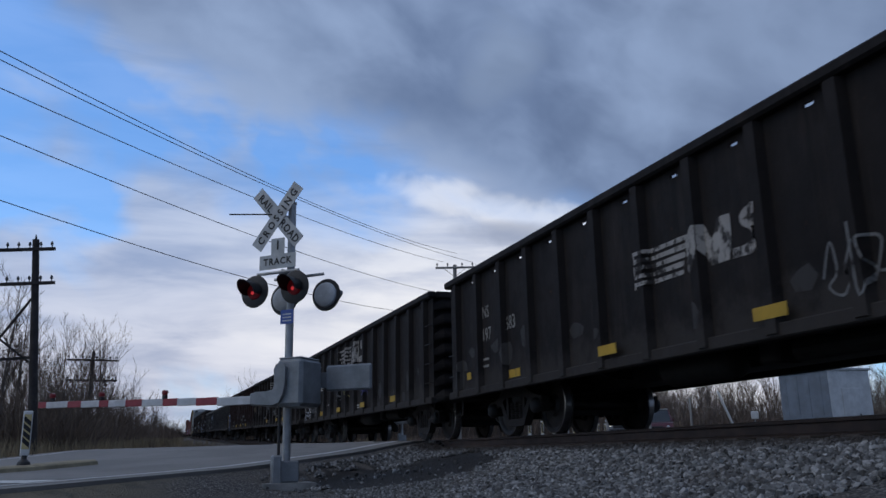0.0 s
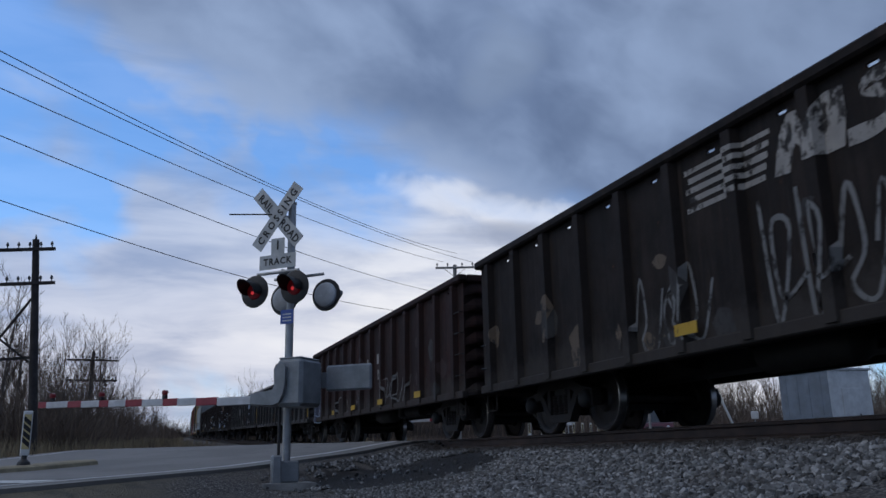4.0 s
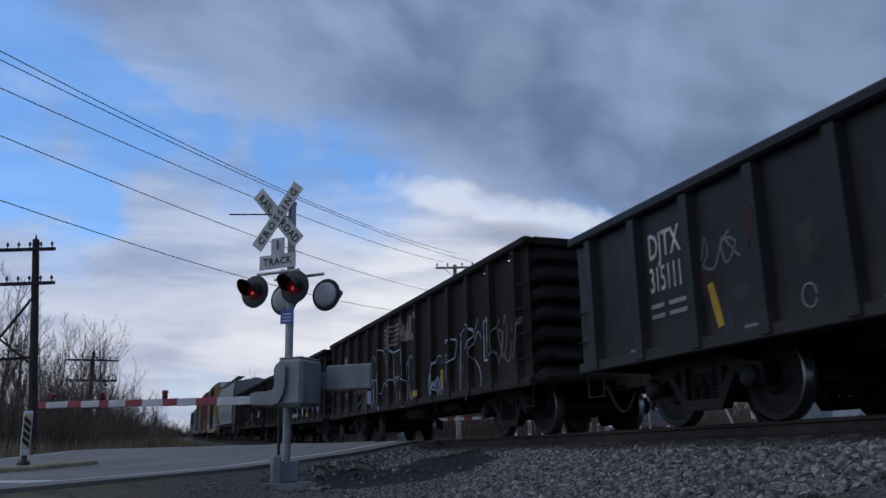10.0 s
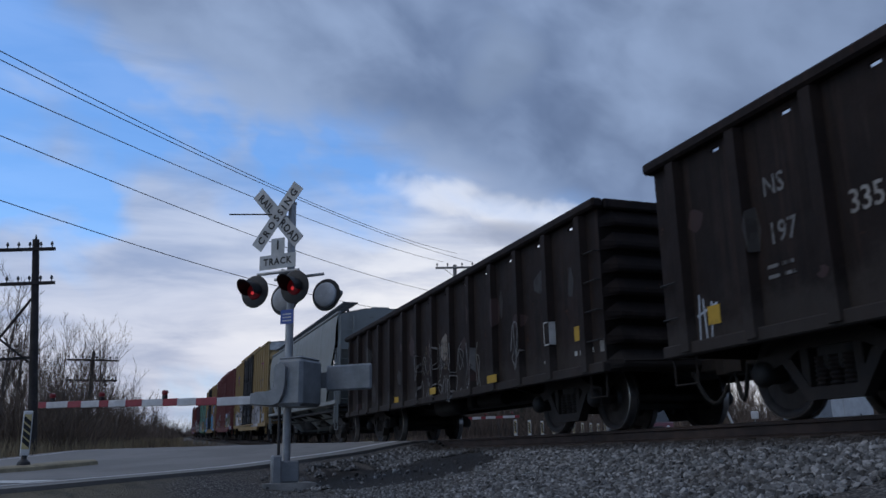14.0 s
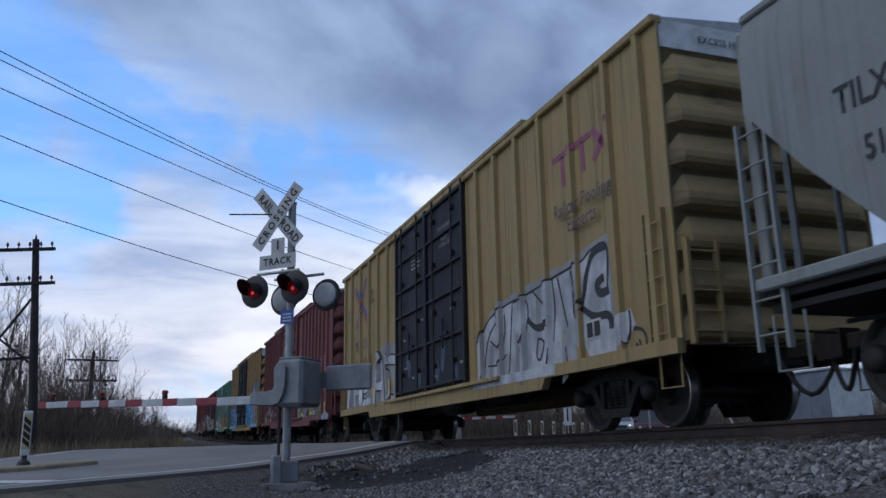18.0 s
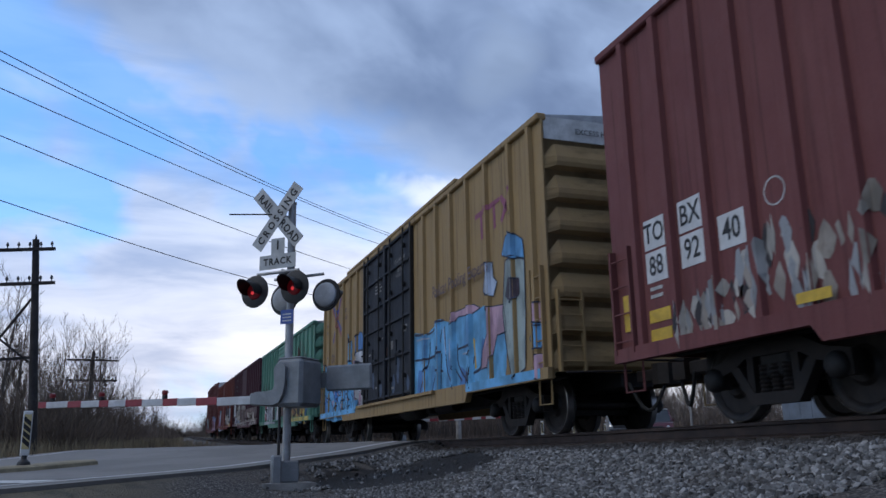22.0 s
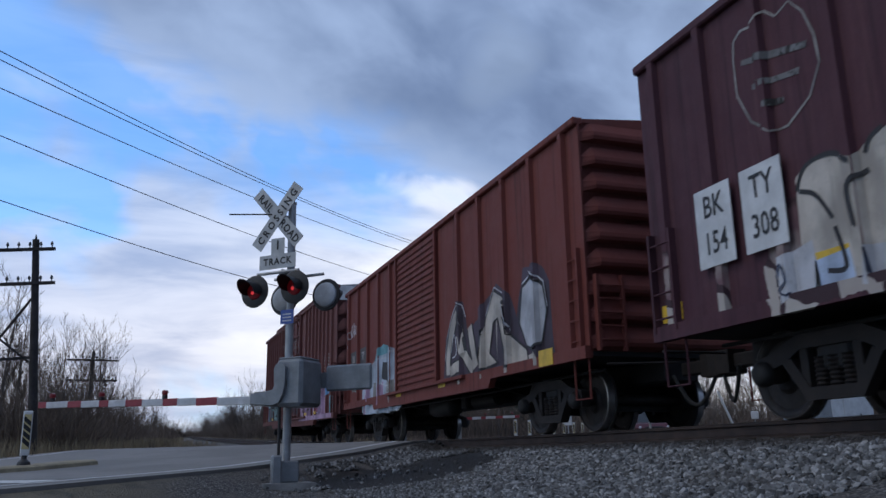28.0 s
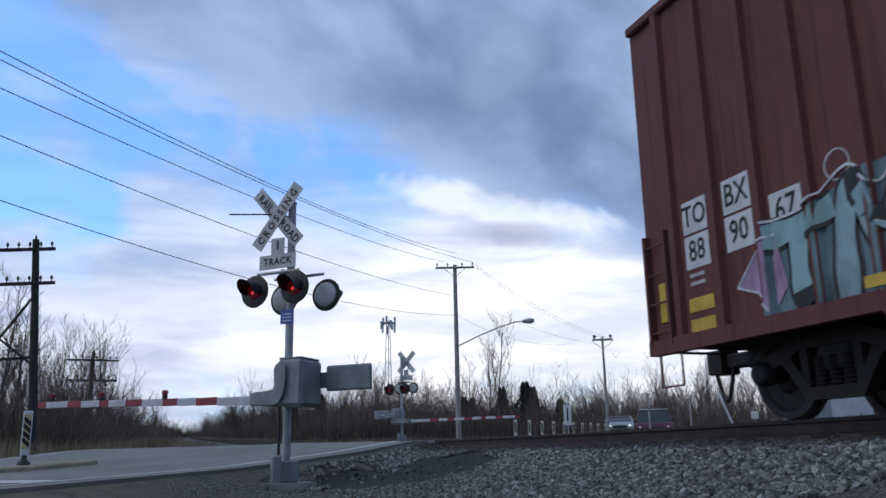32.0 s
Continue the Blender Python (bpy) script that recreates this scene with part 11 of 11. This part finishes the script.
    script(car, pr, LR, 0.75, 1.45, 1.4, 1.55, 5, SPRAY_TEAL_PALE, 73, 0.022, 0.07, 0.07)
    # chunky letters: cream bodies, black shading behind
    letters = [[(8.70, 1.15), (8.98, 1.88), (9.37, 2.40), (9.75, 2.30), (10.05, 1.68), (10.28, 1.07), (9.85, 1.05), (9.62, 1.75), (9.40, 1.75), (9.30, 1.30), (9.5, 1.15), (9.0, 1.02)],
               [(10.55, 1.12), (10.90, 2.02), (11.30, 2.46), (11.70, 2.28), (11.92, 1.62), (12.55, 1.30), (12.62, 1.06), (11.75, 1.10), (11.45, 1.95), (11.25, 1.90), (11.05, 1.40), (11.4, 1.2)],
               [(12.30, 1.75), (12.45, 2.30), (12.85, 2.42), (13.20, 2.20), (13.30, 1.80), (13.10, 1.35), (12.80, 1.25), (12.55, 1.35)]]
    blob(car, ragged([(8.6, 1.0), (8.8, 1.9), (9.4, 2.55), (9.8, 2.5), (10.0, 1.9), (10.5, 2.1), (10.9, 2.35), (11.4, 2.6), (11.9, 2.3), (12.2, 1.9), (12.5, 2.6), (13.0, 2.65), (13.45, 2.2), (13.4, 1.5), (13.5, 1.1), (12.0, 0.98)], 5, 0.06), PLUM_SHADE, LR, pr, 0.07, 0.07, 0.003, label="dark plum sprayed shading")
    fat_letters(car, [curve([(8.92, 1.2), (8.97, 1.65), (9.25, 2.15), (9.55, 2.38)]), curve([(9.52, 2.3), (9.68, 1.9), (9.85, 1.5), (10.25, 1.2)]), curve([(9.05, 1.25), (9.4, 1.32), (9.7, 1.3)]), curve([(10.12, 2.0), (10.25, 1.6), (10.38, 1.22)])], 0.24, [CREAM], SPRAY_BLACK, LR, pr, 0.07, 0.07)
    painted(car, [curve([(8.78, 1.5), (8.95, 2.0), (9.35, 2.45), (9.7, 2.5), (9.95, 2.2)]), curve([(9.12, 1.6), (9.3, 1.95), (9.42, 1.6), (9.2, 1.5)])], 0.03, SPRAY_WHITE, LR, pr, 0.085, 0.07, x=SIDE + 0.012)
    for k, q in enumerate(letters):
        if k:
            blob(car, q, CREAM if k < 2 else SILVER, LR, pr, 0.07, 0.07, 0.009, label="cream sprayed letter")
            painted(car, [q + q[:1]], 0.05, SPRAY_BLACK, LR, pr, 0.085, 0.07, x=SIDE + 0.009)
            painted(car, [[(u + 0.03, z + 0.05) for u, z in q[1:5]]], 0.025, SPRAY_WHITE, LR, pr, 0.09, 0.07, x=SIDE + 0.012)
    blob(car, [(8.9, 0.97), (9.2, 1.1), (10.5, 1.05), (11.6, 1.1), (12.9, 1.22), (13.1, 1.0)], CREAM, LR, pr, 0.07, 0.07, 0.013)
    blob(car, ragged([(1.93, 0.76), (1.96, 1.4), (2.53, 1.9), (3.49, 2.07), (3.77, 2.3), (4.42, 2.33), (5.33, 2.16), (5.47, 1.71), (5.59, 1.01), (5.64, 0.73), (4.78, 0.65)], 52, 0.03), BLUE_WHITE, LR, pr, 0.07, 0.07, 0.004, label="pale blue-white sprayed piece")
    blob(car, [(3.21, 2), (3.51, 2.28), (4.11, 2.4), (4.78, 2.27), (4.54, 2.13), (3.75, 2.14)], SPRAY_TEAL, LR, pr, 0.07, 0.07, 0.006)
    blob(car, [(3.97, 1.54), (4.06, 1.95), (4.6, 1.89), (4.57, 1.44)], SPRAY_BLACK, LR, pr, 0.07, 0.07, 0.008)
    for k, (u, z) in enumerate(((2.6, 1.25), (3.3, 1.2), (3.9, 1.15), (4.6, 1.3), (2.3, 1.0), (4.9, 1.1))):
        blob(car, ragged([(u - 0.22, z - 0.2), (u - 0.15, z + 0.3), (u + 0.2, z + 0.28), (u + 0.2, z - 0.22)], 53 + k, 0.08), SPRAY_PINK if k % 2 == 0 else MARK_FADED, LR, pr, 0.07, 0.07, 0.006)
    painted(car, [curve(q) for q in [[(2.53, 1.9), (3.56, 2), (3.57, 1.28)], [(3.74, 2.06), (4.74, 1.94), (4.62, 1.36), (3.83, 1.44)], [(4.54, 2.13), (5.32, 2.11), (5.32, 1.92)], [(5.32, 1.74), (5.45, 1.3), (5.55, 0.74), (5.05, 0.73)], [(2.38, 1.44), (2.12, 0.94), (2.69, 0.71)], [(4.86, 1.84), (4.82, 0.96)]]], 0.03, SPRAY_WHITE, LR, pr, 0.08, 0.07, x=SIDE + 0.004)
    plate(car, 13.1, 13.55, 0.96, 1.2, YELLOW_PLATE, LR, "reflector_plate", "yellow reflector plate", SIDE + 0.078)
    plate(car, 5.5, 5.9, 0.98, 1.06, YELLOW_PLATE, LR, "reflector_plate", "", SIDE + 0.078)
    plate(car, 8.5, 8.9, 0.98, 1.06, YELLOW_PLATE, LR, "reflector_plate", "", SIDE + 0.078)
    plate(car, 3.0, 3.5, 1.0, 1.12, YELLOW_PLATE, LR, "reflector_plate")


build_train()


def train_s(t):
    """How far the train has come, in metres."""
    return 5.5 * (1.55566 * t + 6.7311e-4 * (t - 16) ** 2 - 1.8502e-5 * (t - 16) ** 3)


def car_pose(yc, half):
    a, b = track(yc - half), track(yc + half)
    y = (b - a).normalized()
    x = y.cross(Vector((0, 0, 1))).normalized()
    z = x.cross(y)
    m = Matrix((x, y, z)).transposed().to_4x4()
    m.translation = (a + b) / 2
    return m


def motions():
    """The train rolls by at about 8.5 m/s."""
    place = {}
    for car, centre, half in CARS:
        place[car] = centre
        walk(car, [(k * 0.5, car_pose(centre - train_s(k * 0.5), half)) for k in range(65)])
    for ob, yy, car in WHEELS:
        centre = place[car]
        # turning while the car is near the crossing
        rows, t, turn = [(0.0, pose(0, yy, 0.465))], 0.0, 0.0
        t0 = max(0.0, round((centre - 62) / 8.5 * 15) / 15)
        t1 = min(32.0, (centre + 6) / 8.5)
        if t0 > 0.05:
            rows.append((t0, pose(0, yy, 0.465)))
        t = t0
        while t + 1 / 15 < t1:
            t += 1 / 15
            turn = (train_s(t) - train_s(t0)) / 0.465
            rows.append((t, Matrix.Translation((0, yy, 0.465)) @ Matrix.Rotation(turn, 4, "X")))
        if rows[-1][0] < 32.0:
            rows.append((32.0, rows[-1][1]))
        walk(ob, rows)


motions()
